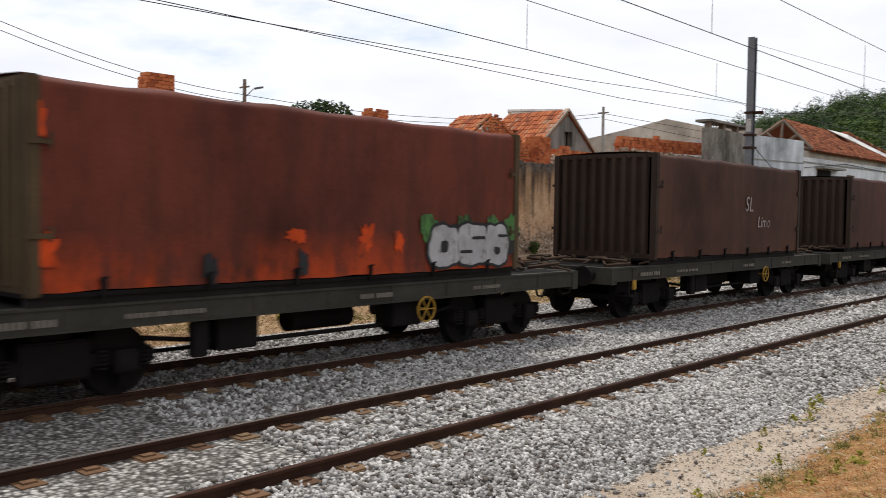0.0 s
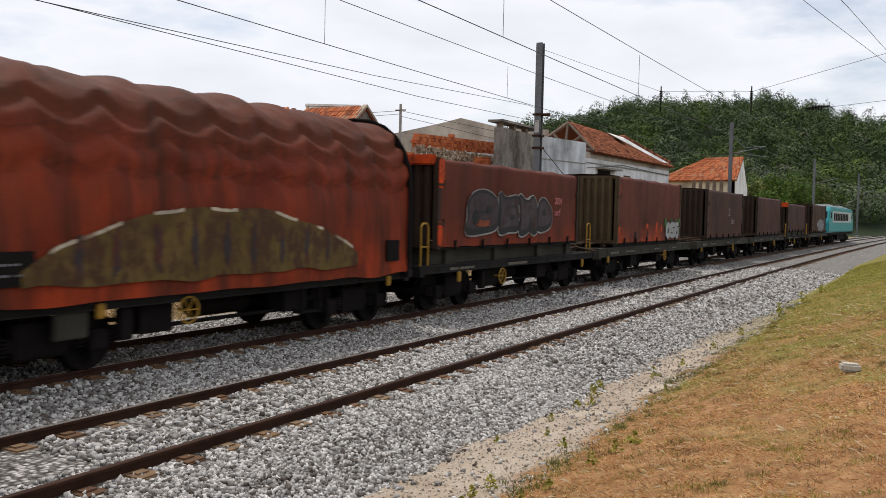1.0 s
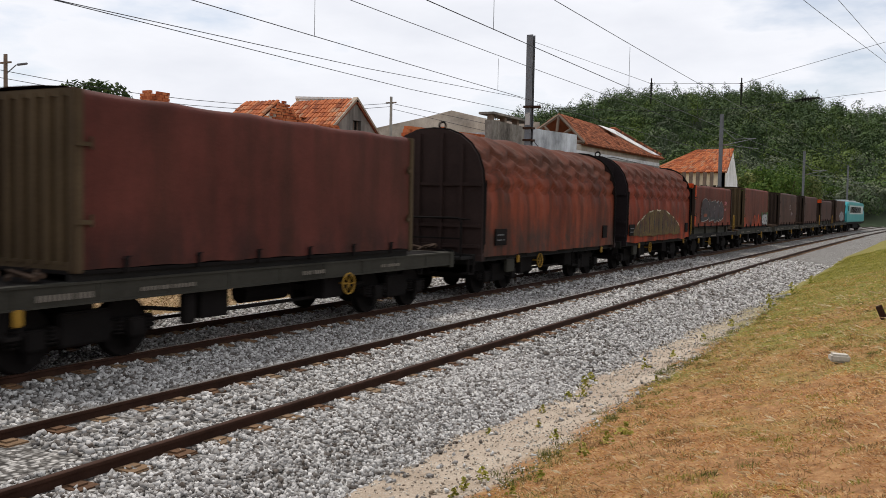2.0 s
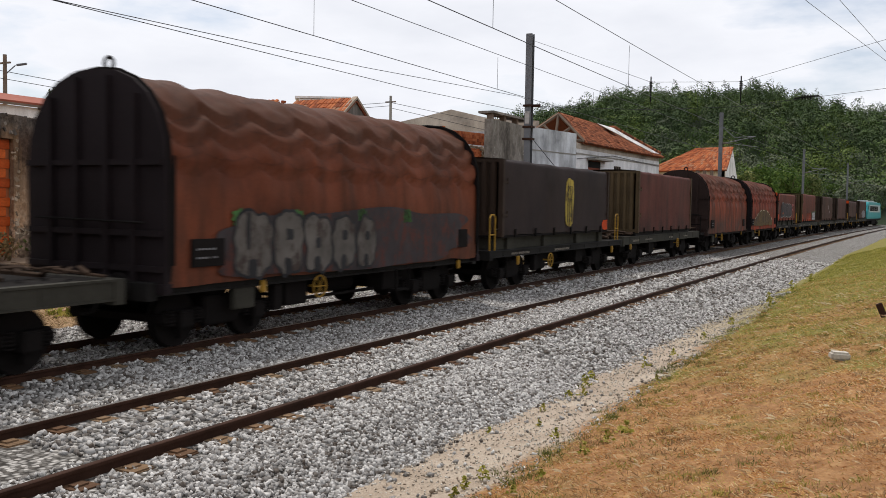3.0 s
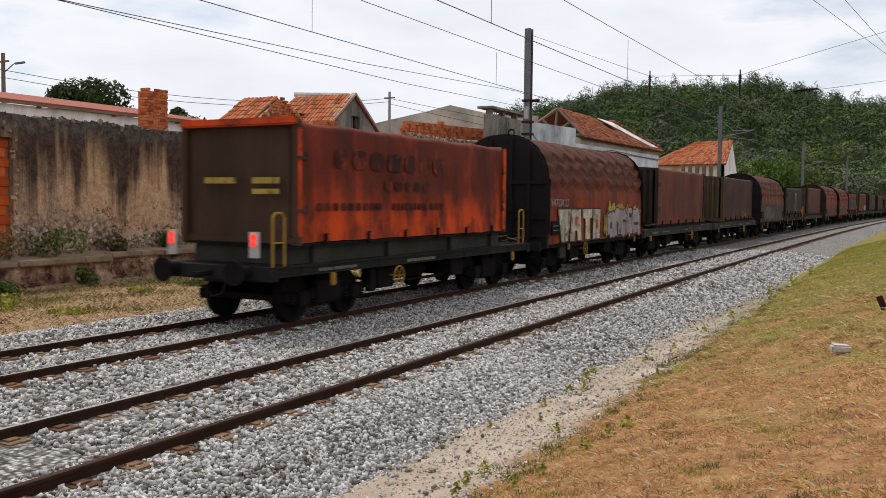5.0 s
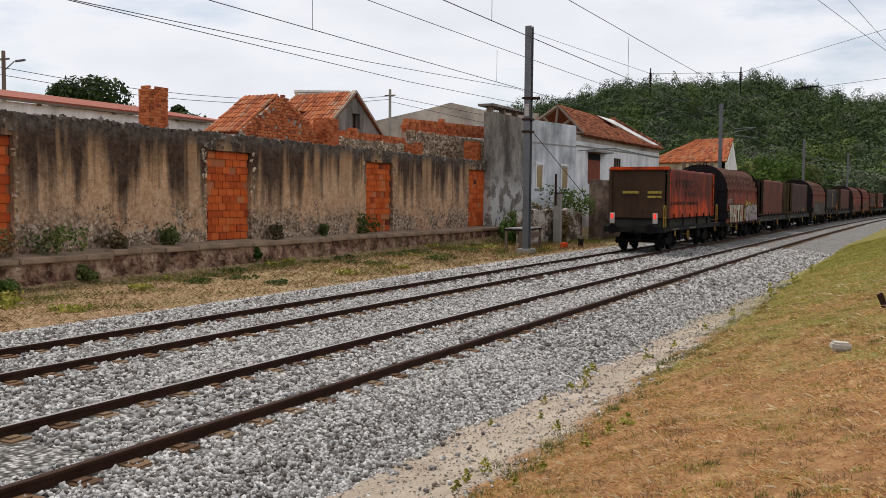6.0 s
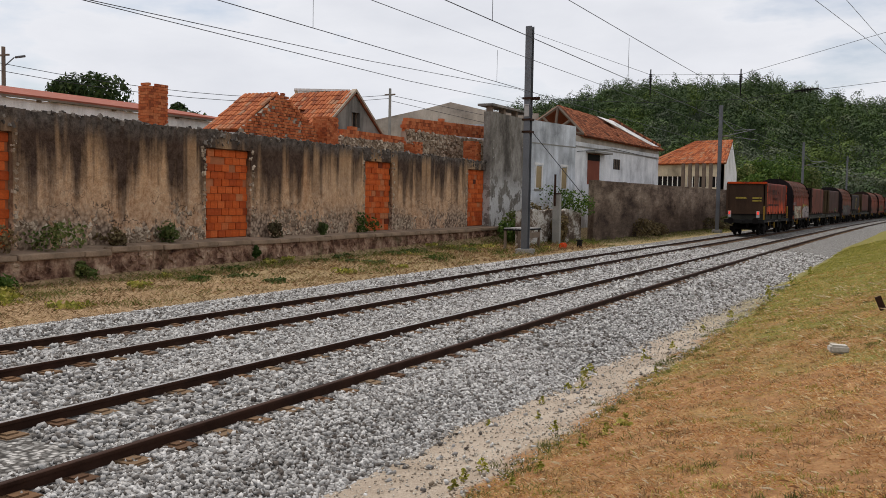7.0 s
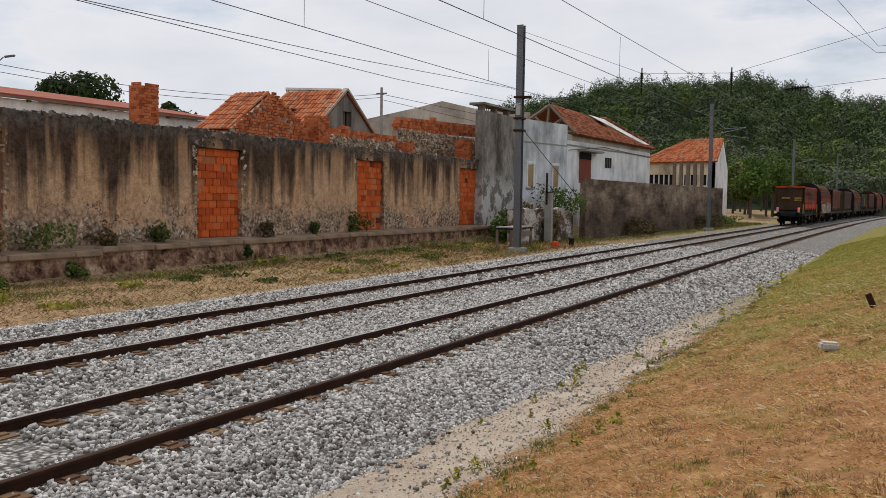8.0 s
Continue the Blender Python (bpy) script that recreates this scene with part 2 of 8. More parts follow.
c = mix(n, l, 0.45, c, ramp(n, l, strand, [(0.3, 0.45), (0.65, 1.0)]), "MULTIPLY")
blot = noise_of(n, l, 1.3, 4)
grit = noise_of(n, l, 38, 5, 0.7)
worn = mix(n, l, 0.5, ramp(n, l, grit, [(0.3, (0.17, 0.13, 0.095)), (0.7, (0.55, 0.46, 0.37))]), ramp(n, l, blot, [(0.35, (0.29, 0.22, 0.155)), (0.65, (0.51, 0.43, 0.34))]))
wav = n.new("ShaderNodeMath")
wav.operation = "MULTIPLY_ADD"
l.new(noise_of(n, l, 0.9, 5, 0.65), wav.inputs[0])
wav.inputs[1].default_value = 1.5
l.new(sep.outputs["X"], wav.inputs[2])
for k, (lo, hi) in enumerate(((-2.45, -2.68), (-15.0, -14.0))):
    r_ = n.new("ShaderNodeMapRange")
    r_.inputs["From Min"].default_value, r_.inputs["From Max"].default_value = lo, hi
    l.new(wav.outputs[0], r_.inputs["Value"])
    if k == 0:
        first = r_.outputs["Result"]
both_ = n.new("ShaderNodeMath")
both_.operation = "MULTIPLY"
l.new(first, both_.inputs[0])
l.new(r_.outputs["Result"], both_.inputs[1])
fade = n.new("ShaderNodeMapRange")
fade.inputs["From Min"].default_value, fade.inputs["From Max"].default_value, fade.inputs["To Min"].default_value, fade.inputs["To Max"].default_value = 17.0, 31.0, 1.0, 0.1
l.new(sep.outputs["Y"], fade.inputs["Value"])
shown = n.new("ShaderNodeMath")
shown.operation = "MULTIPLY"
l.new(both_.outputs[0], shown.inputs[0])
l.new(fade.outputs["Result"], shown.inputs[1])
c = mix(n, l, shown.outputs[0], c, worn)
l.new(c, b.inputs["Base Color"])
bump(n, l, b, strand, 0.6, 0.03)

M_BALLAST, n, l, b = mat("grey_ballast_bed", 0.9)
co = n.new("ShaderNodeTexCoord")
v = n.new("ShaderNodeTexVoronoi")
v.inputs["Scale"].default_value = 17.0
l.new(co.outputs["Object"], v.inputs["Vector"])
big = noise_of(n, l, 0.7, 4)
cell = n.new("ShaderNodeSeparateColor")
l.new(v.outputs["Color"], cell.inputs["Color"])
c = ramp(n, l, cell.outputs[0], [(0.0, (0.10, 0.09, 0.08)), (0.35, (0.22, 0.21, 0.195)), (0.7, (0.37, 0.36, 0.34)), (1.0, (0.55, 0.53, 0.50))])
# shade in the gaps between stones, painted as near-black cell edges
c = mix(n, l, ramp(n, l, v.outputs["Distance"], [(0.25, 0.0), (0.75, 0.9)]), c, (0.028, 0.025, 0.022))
c = mix(n, l, 0.3, c, ramp(n, l, big, [(0.35, (0.55, 0.47, 0.38)), (0.65, (1, 1, 1))]), "MULTIPLY")
l.new(c, b.inputs["Base Color"])
bump(n, l, b, v.outputs["Distance"], -0.8, 0.04)

M_STONE = pieces("ballast_stone", [(0.0, (0.10, 0.08, 0.065)), (0.25, (0.23, 0.215, 0.20)), (0.6, (0.43, 0.415, 0.395)), (1.0, (0.68, 0.66, 0.63))], 0.85, 30, False)
M_RAIL_SIDE = plain("rusty_rail_steel", (0.042, 0.020, 0.013), 0.75, 0.3, 0.45, 14)
M_RAIL_TOP = plain("worn_bright_rail_head", (0.42, 0.40, 0.38), 0.32, 0.9, 0.25, 20, 0.03)
M_SLEEPER = pieces("rust_stained_sleeper", [(0.0, (0.10, 0.055, 0.032)), (0.5, (0.17, 0.095, 0.05)), (1.0, (0.22, 0.15, 0.09))], 0.9, 10)


def lay_ground():
    xs = sorted({-2500, -900, -400, -160, -90, -60, -45, -32, -24.5, -24, -22.6, -22.2, -21.8, -20, -18, -16.4, -15.9, -15.2, -10, -4.9, -4.4, -3.9, -3.4, -3.0, -2.7, -2.4, 4, 6, 9, 12, 20, 35, 60, 130, 400, 900, 2500}
                | {round(-2.4 + 0.3 * i, 2) for i in range(22)})
    ys = [-2500, -600, -120, -40, -15, -5] + [round(-3 + 0.5 * i, 2) for i in range(90)] + [44, 47, 50, 55, 60, 66, 73, 80, 90, 100, 115, 130, 150, 175, 200, 240, 300, 400, 700, 1300, 4000]
    bm = bmesh.new()
    rows = []
    for y in ys:
        row = []
        for x in xs:
            dx = drift(min(y, 300)) if abs(x) < 200 else 0
            s = x + dx
            z = ground_z(s, min(y, 300))
            if -22 < x < 40 and not -16 < x < -4.9:
                z += swell(x, y)
            row.append((s, y, z))
        rows.append(row)
    vs = grid(bm, rows)
    ob = mesh_ob("ground", bm, M_GROUND, smooth=True)
    tagged(ob, "dry summer grass verge with a pale worn path", "ground", kind="structure")


lay_ground()


def shoulder(y):
    """How far the near edge of the ballast wanders from its mean line."""
    return float(np.interp(y, (9.6, 11.2, 22.0, 31.0), (-0.42, -0.10, 0.05, 0.95)))


def lay_ballast():
    ys = [-60, -30, -15] + [round(-8 + 1.0 * i, 2) for i in range(60)] + [55 + 5 * i for i in range(20)] + [160 + 12 * i for i in range(14)]
    prof = [(-16.3, -0.46), (-15.75, -0.36), (-14.4, -0.17), (-12.6, -0.13), (-10.7, -0.13), (-9.55, -0.20), (-8.4, -0.13), (-6.5, -0.13), (-5.6, -0.16), (-4.6, -0.36), (-3.9, -0.48)]
    rows = []
    for y in ys:
        rows.append([(x + drift(y) + (shoulder(y) if x > -5 else 0) + (0.15 * noise.noise((x, y * 0.6, 0)) if x in (-16.3, -3.9) else 0), y, z + 0.02 * noise.noise((x * 2, y * 1.3, 5))) for x, z in prof])
    bm = bmesh.new()
    grid(bm, rows)
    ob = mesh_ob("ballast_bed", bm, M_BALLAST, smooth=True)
    tagged(ob, "grey crushed-stone ballast bed under two tracks", "ballast", kind="structure")
    return prof


BED = lay_ballast()


def bed_z(x):
    for (a, za), (b, zb) in zip(BED, BED[1:]):
        if a <= x <= b:
            return za + (zb - za) * (x - a) / (b - a)
    return -0.45


RAIL = [(-0.075, -0.172), (0.075, -0.172), (0.075, -0.160), (0.020, -0.140), (0.010, -0.125), (0.010, -0.045), (0.036, -0.035), (0.036, -0.006), (0.028, 0.0),
        (-0.028, 0.0), (-0.036, -0.006), (-0.036, -0.035), (-0.010, -0.045), (-0.010, -0.125), (-0.020, -0.140), (-0.075, -0.160)]


def lay_track(cx, label, polish):
    track = thing("railway_track", label, "railway track", (0, 0, 0), "tracks side by side")
    ys = [-60] + [-20 + 4 * i for i in range(25)] + [85 + 8 * i for i in range(30)]
    for side in (-HALF, HALF):
        rows = [[(cx + side + drift(y) + px, y, pz) for px, pz in RAIL] for y in ys]
        bm = bmesh.new()
        vs = grid(bm, rows, close=True)
        for fc in bm.faces:
            if sum(1 for v in fc.verts if v.co.z > -0.001) == 4:
                fc.material_index = 1
        part("rail", bm, [M_RAIL_SIDE, M_RAIL_TOP if side < 0 or polish else M_RAIL_SIDE], track)
    me = None
    for i in range(190):
        y = -6 + 0.6 * i
        if me is None:
            bm = bmesh.new()
            box(bm, -1.3, 1.3, -0.13, 0.13, -0.34, -0.155, bevel=0.02)
            for s in (-HALF, HALF):
                box(bm, s - 0.27, s + 0.27, -0.14, 0.14, -0.20, -0.112, bevel=0.015)
            for s in (-HALF, HALF):
                for d in (-0.11, 0.11):
                    box(bm, s + d - 0.05, s + d + 0.05, -0.07, 0.07, -0.12, -0.095)
            me = part("sleeper", bm, M_SLEEPER, track).data
            last = track.children[-1]
        else:
            last = new("sleeper", me)
            last.parent = track
        last.matrix_basis = pose(cx + drift(y), y, random.uniform(-0.012, 0.008), 0, 0, random.uniform(-0.6, 0.6))
    return track


lay_track(FAR_X, "running track with rusty-sided steel rails in ballast", True)
lay_track(NEAR_X, "empty railway track with rusty-sided rails in ballast", False)

# ---- the train ----
M_STEEL = plain("sooty_wagon_steel", (0.010, 0.0085, 0.008), 0.92, 0.0, 0.5, 5)
M_STEEL.node_tree.nodes["Principled BSDF"].inputs["Specular IOR Level"].default_value = 0.08
M_FRAME = plain("grimy_green_grey_frame", (0.036, 0.034, 0.027), 0.8, 0.0, 0.45, 4)
M_FRAME_B = plain("grimy_dark_frame", (0.016, 0.015, 0.014), 0.85, 0.0, 0.45, 4)
M_END = tarp("rusty_end_panel", (0.036, 0.024, 0.018), (0.07, 0.035, 0.02), 1.8, streak=0.7)
M_END_TAIL = tarp("plain_brown_end_panel", (0.060, 0.034, 0.021), (0.09, 0.04, 0.02), 1.8, streak=0.4)
M_END_GREEN = tarp("olive_end_panel", (0.075, 0.052, 0.028), (0.05, 0.03, 0.02), 1.8, streak=0.6)
M_YELLOW = plain("worn_yellow_paint", (0.28, 0.16, 0.025), 0.6, 0.0, 0.3, 12)
M_WHITE = plain("dirty_white_marking", (0.17, 0.15, 0.125), 0.8, 0.0, 0.3, 12)
M_RED_LAMP, n_, l_, b_ = mat("lit_red_tail_lamp", 0.4)
b_.inputs["Base Color"].default_value = (0.7, 0.03, 0.02, 1)
b_.inputs["Emission Color"].default_value, b_.inputs["Emission Strength"].default_value = (1.0, 0.05, 0.03, 1), 0.9
M_CHROME = plain("pale_lamp_plate", (0.40, 0.38, 0.36), 0.6)
M_SPRAY_SLATE = spray("slate_spray_paint", (0.064, 0.050, 0.056), (0.045, 0.025, 0.022), 0.5)
M_SPRAY_SILVER = spray("silver_spray_paint", (0.33, 0.33, 0.335), (0.12, 0.10, 0.09), 0.4)
M_SPRAY_PALE = spray("pale_outline_spray_paint", (0.30, 0.29, 0.28), (0.08, 0.05, 0.045), 0.5)
M_SPRAY_RUST = spray("rust_red_spray_paint", (0.22, 0.06, 0.03), (0.08, 0.03, 0.02), 0.5)
M_SPRAY_BLACK = plain("black_spray_paint", (0.022, 0.022, 0.024), 0.6)
M_SPRAY_GREY = spray("grey_spray_paint", (0.19, 0.19, 0.20), (0.05, 0.035, 0.03), 0.35)
M_SPRAY_DARK = spray("dark_grey_spray_paint", (0.040, 0.034, 0.036), (0.085, 0.028, 0.02), 0.6)
M_SPRAY_SOOT = spray("sooty_lettering", (0.040, 0.012, 0.009), (0.19, 0.028, 0.011), 0.55)
M_SPRAY_WHITE = spray("cream_spray_paint", (0.46, 0.41, 0.31), (0.12, 0.06, 0.035), 0.55)
M_SPRAY_GREEN = spray("green_spray_paint", (0.06, 0.15, 0.045), (0.03, 0.03, 0.02), 0.6)
M_SPRAY_YELLOW = spray("ochre_spray_paint", (0.36, 0.27, 0.05), (0.08, 0.05, 0.02), 0.6)
M_SPRAY_LILAC = spray("lilac_grey_spray_paint", (0.29, 0.24, 0.235), (0.09, 0.06, 0.055), 0.5)
M_SPRAY_FADED = spray("faded_grey_spray_paint", (0.105, 0.095, 0.085), (0.045, 0.032, 0.028), 0.6)
M_SPRAY_PINK = plain("pink_spray_paint", (0.45, 0.16, 0.17), 0.65, 0, 0.3)
M_SPRAY_KHAKI = spray("khaki_spray_paint", (0.115, 0.078, 0.024), (0.06, 0.03, 0.018), 0.75)
M_ORANGE = spray("bright_rust_orange", (0.52, 0.062, 0.012), (0.12, 0.03, 0.016), 0.55)
M_RUBBLE = plain("rusty_chain_and_dunnage", (0.050, 0.032, 0.022), 0.9, 0.1, 0.5, 8)

SIDE = Matrix(((0, 0, 1, 0), (1, 0, 0, 0), (0, 1, 0, 0), (0, 0, 0, 1)))   # writing on a side that faces +x reads along +y


def writing(body, size, y, z, x, material, parent, name="graffiti", fat=0.0, lift=0.0, lean=0.0, wide=1.0, label=""):
    """Letters laid on a side, as a thin mesh."""
    cu = bpy.data.curves.new(name, "FONT")
    cu.body, cu.size, cu.offset, cu.extrude, cu.shear = body, size, fat, 0.003, lean
    cu.resolution_u = 3
    tmp = new("lettering", cu)
    bpy.context.view_layer.update()
    me = bpy.data.meshes.new_from_object(tmp.evaluated_get(bpy.context.evaluated_depsgraph_get()))
    bpy.data.objects.remove(tmp)
    me.materials.clear()
    me.materials.append(material)
    me.transform(Matrix.Translation((x + lift, y, z)) @ SIDE @ Matrix.Diagonal((wide, 1, 1, 1)))
    ob = new(name, me)
    ob.parent = parent
    return tagged(ob, label) if label else ob


def splash(y0, y1, z0, z1, x, seed, material, parent, name="graffiti_patch", label="", wob=0.3, seg=40, lift=0.004):
    """A sprayed patch with an uneven edge."""
    bm = bmesh.new()
    cy, cz, ry, rz = (y0 + y1) / 2, (z0 + z1) / 2, (y1 - y0) / 2, (z1 - z0) / 2
    pts = []
    for i in range(seg):
        a = 2 * math.pi * i / seg
        k = 1 + wob * noise.noise((math.cos(a) * 2.2 + seed, math.sin(a) * 2.2, seed * 1.7))
        sq = max(abs(math.cos(a)), abs(math.sin(a))) ** 0.5
        pts.append(bm.verts.new((x + lift, cy + ry * k * math.cos(a) / sq, cz + rz * k * math.sin(a) / sq)))
    bm.faces.new(pts)
    got = bmesh.ops.extrude_face_region(bm, geom=list(bm.faces))
    bmesh.ops.translate(bm, verts=[v for v in got["geom"] if isinstance(v, bmesh.types.BMVert)], vec=(-0.003, 0, 0))
    return part(name, bm, material, parent, label)


def block_letter(pts, y0, y1, z0, z1, x, parent, fill, edge, label):
    """A painted block letter: an outline with a smaller fill over it."""
    cy, cz = sum(p[0] for p in pts) / len(pts), sum(p[1] for p in pts) / len(pts)
    for material, grow, lift, nm in ((edge, 1.07, 0.003, "graffiti_outline"), (fill, 0.98, 0.008, "graffiti_letter")):
        bm = bmesh.new()
        vs = [bm.verts.new((x + lift, y0 + (y1 - y0) * (cy + (a - cy) * grow), z0 + (z1 - z0) * (cz + (b_ - cz) * grow))) for a, b_ in pts]
        bm.faces.new(vs)
        bmesh.ops.triangulate(bm, faces=list(bm.faces))
        got = bmesh.ops.extrude_face_region(bm, geom=list(bm.faces))
        bmesh.ops.translate(bm, verts=[v for v in got["geom"] if isinstance(v, bmesh.types.BMVert)], vec=(-0.003, 0, 0))
        part(nm, bm, material, parent, label if nm == "graffiti_letter" else "")


def bubble(y0, y1, z0, z1, x, seed, parent, fill, rims, holes, label, wob=0.22):
    """A sprayed bubble letter: rims, fill and dark counters, each a thin patch over the last."""
    lift = 0.004
    for k, material in enumerate(rims):
        g = 0.055 * (len(rims) - k)
        splash(y0 - g, y1 + g, z0 - g, z1 + g, x, seed, material, parent, "graffiti_outline", "", wob, 36, lift)
        lift += 0.004
    splash(y0, y1, z0, z1, x, seed, fill, parent, "graffiti_letter", label, wob, 36, lift)
    for a, b_, c_, d in holes:
        w_, h_ = y1 - y0, z1 - z0
        splash(y0 + a * w_, y0 + b_ * w_, z0 + c_ * h_, z0 + d * h_, x, seed + 2, M_SPRAY_BLACK, parent, "graffiti_counter", "", 0.3, 16, lift + 0.004)


def soft_letter(pts, y0, y1, z0, z1, x, parent, layers, label, step=0.0):
    """A sprayed letter with swelling curves: layers of (name, material, growth, drop), each over the last."""
    n_, loop = len(pts), []
    for i in range(n_):
        p = [Vector((y0 + (y1 - y0) * pts[(i + k) % n_][0], z0 + (z1 - z0) * pts[(i + k) % n_][1])) for k in (-1, 0, 1, 2)]
        for j in range(5):
            t = j / 5
            loop.append(0.5 * (2 * p[1] + (p[2] - p[0]) * t + (2 * p[0] - 5 * p[1] + 4 * p[2] - p[3]) * t * t + (3 * p[1] - p[0] - 3 * p[2] + p[3]) * t ** 3))
    lift = 0.004 + step
    for nm, material, grow, drop in layers:
        bm = bmesh.new()
        vs = []
        for i, p in enumerate(loop):
            d = loop[(i + 1) % len(loop)] - loop[i - 1]
            q = p + Vector((d.y, -d.x)).normalized() * -grow
            vs.append(bm.verts.new((x + lift, q.x, q.y - (drop if q.y < (z0 + z1) / 2 else 0))))
        bm.faces.new(vs)
        bmesh.ops.triangulate(bm, faces=list(bm.faces))
        part(nm, bm, material, parent, label if nm == "graffiti_letter" else "")
        lift += 0.006


def bars(parent, x, y, z, widths, h=0.10, material=None, gap=0.05):
    """Small unreadable stencilled marks."""
    bm = bmesh.new()
    for w in widths:
        k = y
        while k < y + w:
            box(bm, x, x + 0.004, k, k + 0.045, z, z + h * 0.62)
            k += 0.075
        y += w + gap
    tagged(part("stencil_marks", bm, material or M_WHITE, parent), kind="stuff")


def bogie(parent, y):
    bm = bmesh.new()
    for s in (-1, 1):
        box(bm, s * 1.0, s * 1.12, y - 1.35, y + 1.35, 0.42, 0.60, bevel=0.02)
        box(bm, s * 0.99, s * 1.14, y - 0.45, y + 0.45, 0.30, 0.80, bevel=0.03)
        for a in (-0.9, 0.9):
            box(bm, s * 1.0, s * 1.22, y + a - 0.17, y + a + 0.17, 0.32, 0.62, bevel=0.03)
            for d in (-0.3, 0.3):
                for k in range(5):
                    ring(bm, (s * 1.10, y + a + d, 0.40 + 0.055 * k), (0, 0, 1), 0.075, 0.018, 10, 5)
            box(bm, s * 1.0, s * 1.1, y + a - 0.05, y + a + 0.05, 0.15, 0.34)
    box(bm, -1.0, 1.0, y - 0.25, y + 0.25, 0.45, 0.92)
    for e in (-1.32, 1.32):
        box(bm, -1.05, 1.05, y + e - 0.05, y + e + 0.05, 0.44, 0.56)
    b = part("bogie", bm, M_STEEL, parent)
    for a in (-0.9, 0.9):
        bm = bmesh.new()
        cyl(bm, (-1.0, y + a, 0.46), (1.0, y + a, 0.46), 0.085, seg=10)
        for s in (-1, 1):
            cyl(bm, (s * 0.80, y + a, 0.46), (s * 0.93, y + a, 0.46), 0.46, seg=28)
            cyl(bm, (s * 0.77, y + a, 0.46), (s * 0.80, y + a, 0.46), 0.49, seg=28)
        part("wheelset", bm, M_STEEL, b)


def hand_wheel(parent, y, z, x, R=0.21, material=None):
    bm = bmesh.new()
    ring(bm, (x, y, z), (1, 0, 0), R, 0.018, 20, 6)
    for i in range(3):
        a = math.pi * i / 3
        cyl(bm, (x, y - R * math.cos(a), z - R * math.sin(a)), (x, y + R * math.cos(a), z + R * math.sin(a)), 0.012, seg=5)
    cyl(bm, (x - 0.25, y, z), (x + 0.01, y, z), 0.025, seg=8)
    part("hand_wheel", bm, material or M_YELLOW, parent)


def buffers(parent, y, z=1.06):
    d = 1 if y > 0 else -1
    for s in (-0.875, 0.875):
        bm = bmesh.new()
        cyl(bm, (s, y, z), (s, y + d * 0.28, z), 0.12, seg=14)
        cyl(bm, (s, y + d * 0.27, z), (s, y + d * 0.44, z), 0.09, seg=14)
        cyl(bm, (s, y + d * 0.43, z), (s, y + d * 0.48, z), 0.23, seg=18)
        part("buffer", bm, M_STEEL, parent)
    bm = bmesh.new()
    cyl(bm, (0, y - d * 0.1, z - 0.02), (0, y + d * 0.55, z - 0.06), 0.06, seg=8)
    tube(bm, [(0.35, y, z - 0.05), (0.34, y + d * 0.18, z - 0.42), (0.3, y + d * 0.42, z - 0.45), (0.28, y + d * 0.6, z - 0.2)], 0.025, 6)
    part("coupling", bm, M_STEEL, parent)


def railing(parent, y, x, z0, h=1.0, w=0.34, material=None):
    bm = bmesh.new()
    tube(bm, [(x, y - w / 2, z0), (x, y - w / 2, z0 + h - 0.08), (x, y - w / 2 + 0.08, z0 + h), (x, y + w / 2 - 0.08, z0 + h), (x, y + w / 2, z0 + h - 0.08), (x, y + w / 2, z0)], 0.024, 7)
    tube(bm, [(x, y - w / 2, z0 + h * 0.45), (x, y + w / 2, z0 + h * 0.45)], 0.018, 6)
    part("grab_rail", bm, material or M_YELLOW, parent)


def underframe(parent, y0, y1, z0, z1, half, material, pivot):
    bm = bmesh.new()
    for s in (-1, 1):   # sole bars, channel-shaped
        box(bm, s * (half - 0.02), s * (half + 0.02), y0, y1, z0, z1)
        box(bm, s * (half - 0.14), s * (half + 0.045), y0, y1, z1 - 0.035, z1)
        box(bm, s * (half - 0.14), s * (half + 0.045), y0, y1, z0, z0 + 0.03)
        k = y0 + 0.8
        while k < y1 - 0.3:
            box(bm, s * half, s * (half + 0.035), k, k + 0.04, z0 + 0.03, z1 - 0.035)
            k += 1.37
    for y in (y0, y1):
        box(bm, -half - 0.04, half + 0.04, y - 0.1, y + 0.1, z0 - 0.06, z1)
    k = y0 + 0.9
    while k < y1 - 0.5:
        box(bm, -half, half, k, k + 0.10, z0, z1 - 0.03)
        k += 1.1
    box(bm, -0.28, 0.28, y0, y1, z0 - 0.12, z1 - 0.04)
    part("underframe", bm, material, parent)
    for y in (-pivot, pivot):
        bogie(parent, y)
    for y in (y0, y1):
        buffers(parent, y)
    bm = bmesh.new()
    cyl(bm, (0.55, -0.4, 0.70), (0.55, 0.9, 0.70), 0.19, seg=14)
    part("air_tank", bm, M_STEEL, parent)
    for q in ((0.75, 1.2, -2.1, -1.4, 0.45, 0.92), (0.8, 1.25, 1.3, 2.0, 0.5, 0.92), (1.15, 1.3, -2.55, -2.3, 0.42, 0.9)):
        part("brake_box", B(q, bevel=0.02), M_STEEL, parent)
    bm = bmesh.new()
    tube(bm, [(0.2, -pivot + 0.6, 0.38), (0.2, pivot - 0.6, 0.38)], 0.03, 6)
    tube(bm, [(1.0, -pivot + 1.2, 0.72), (1.0, -1.6, 0.52), (1.0, 1.6, 0.52), (1.0, pivot - 1.2, 0.72)], 0.035, 6)
    part("truss_rod", bm, M_STEEL, parent)


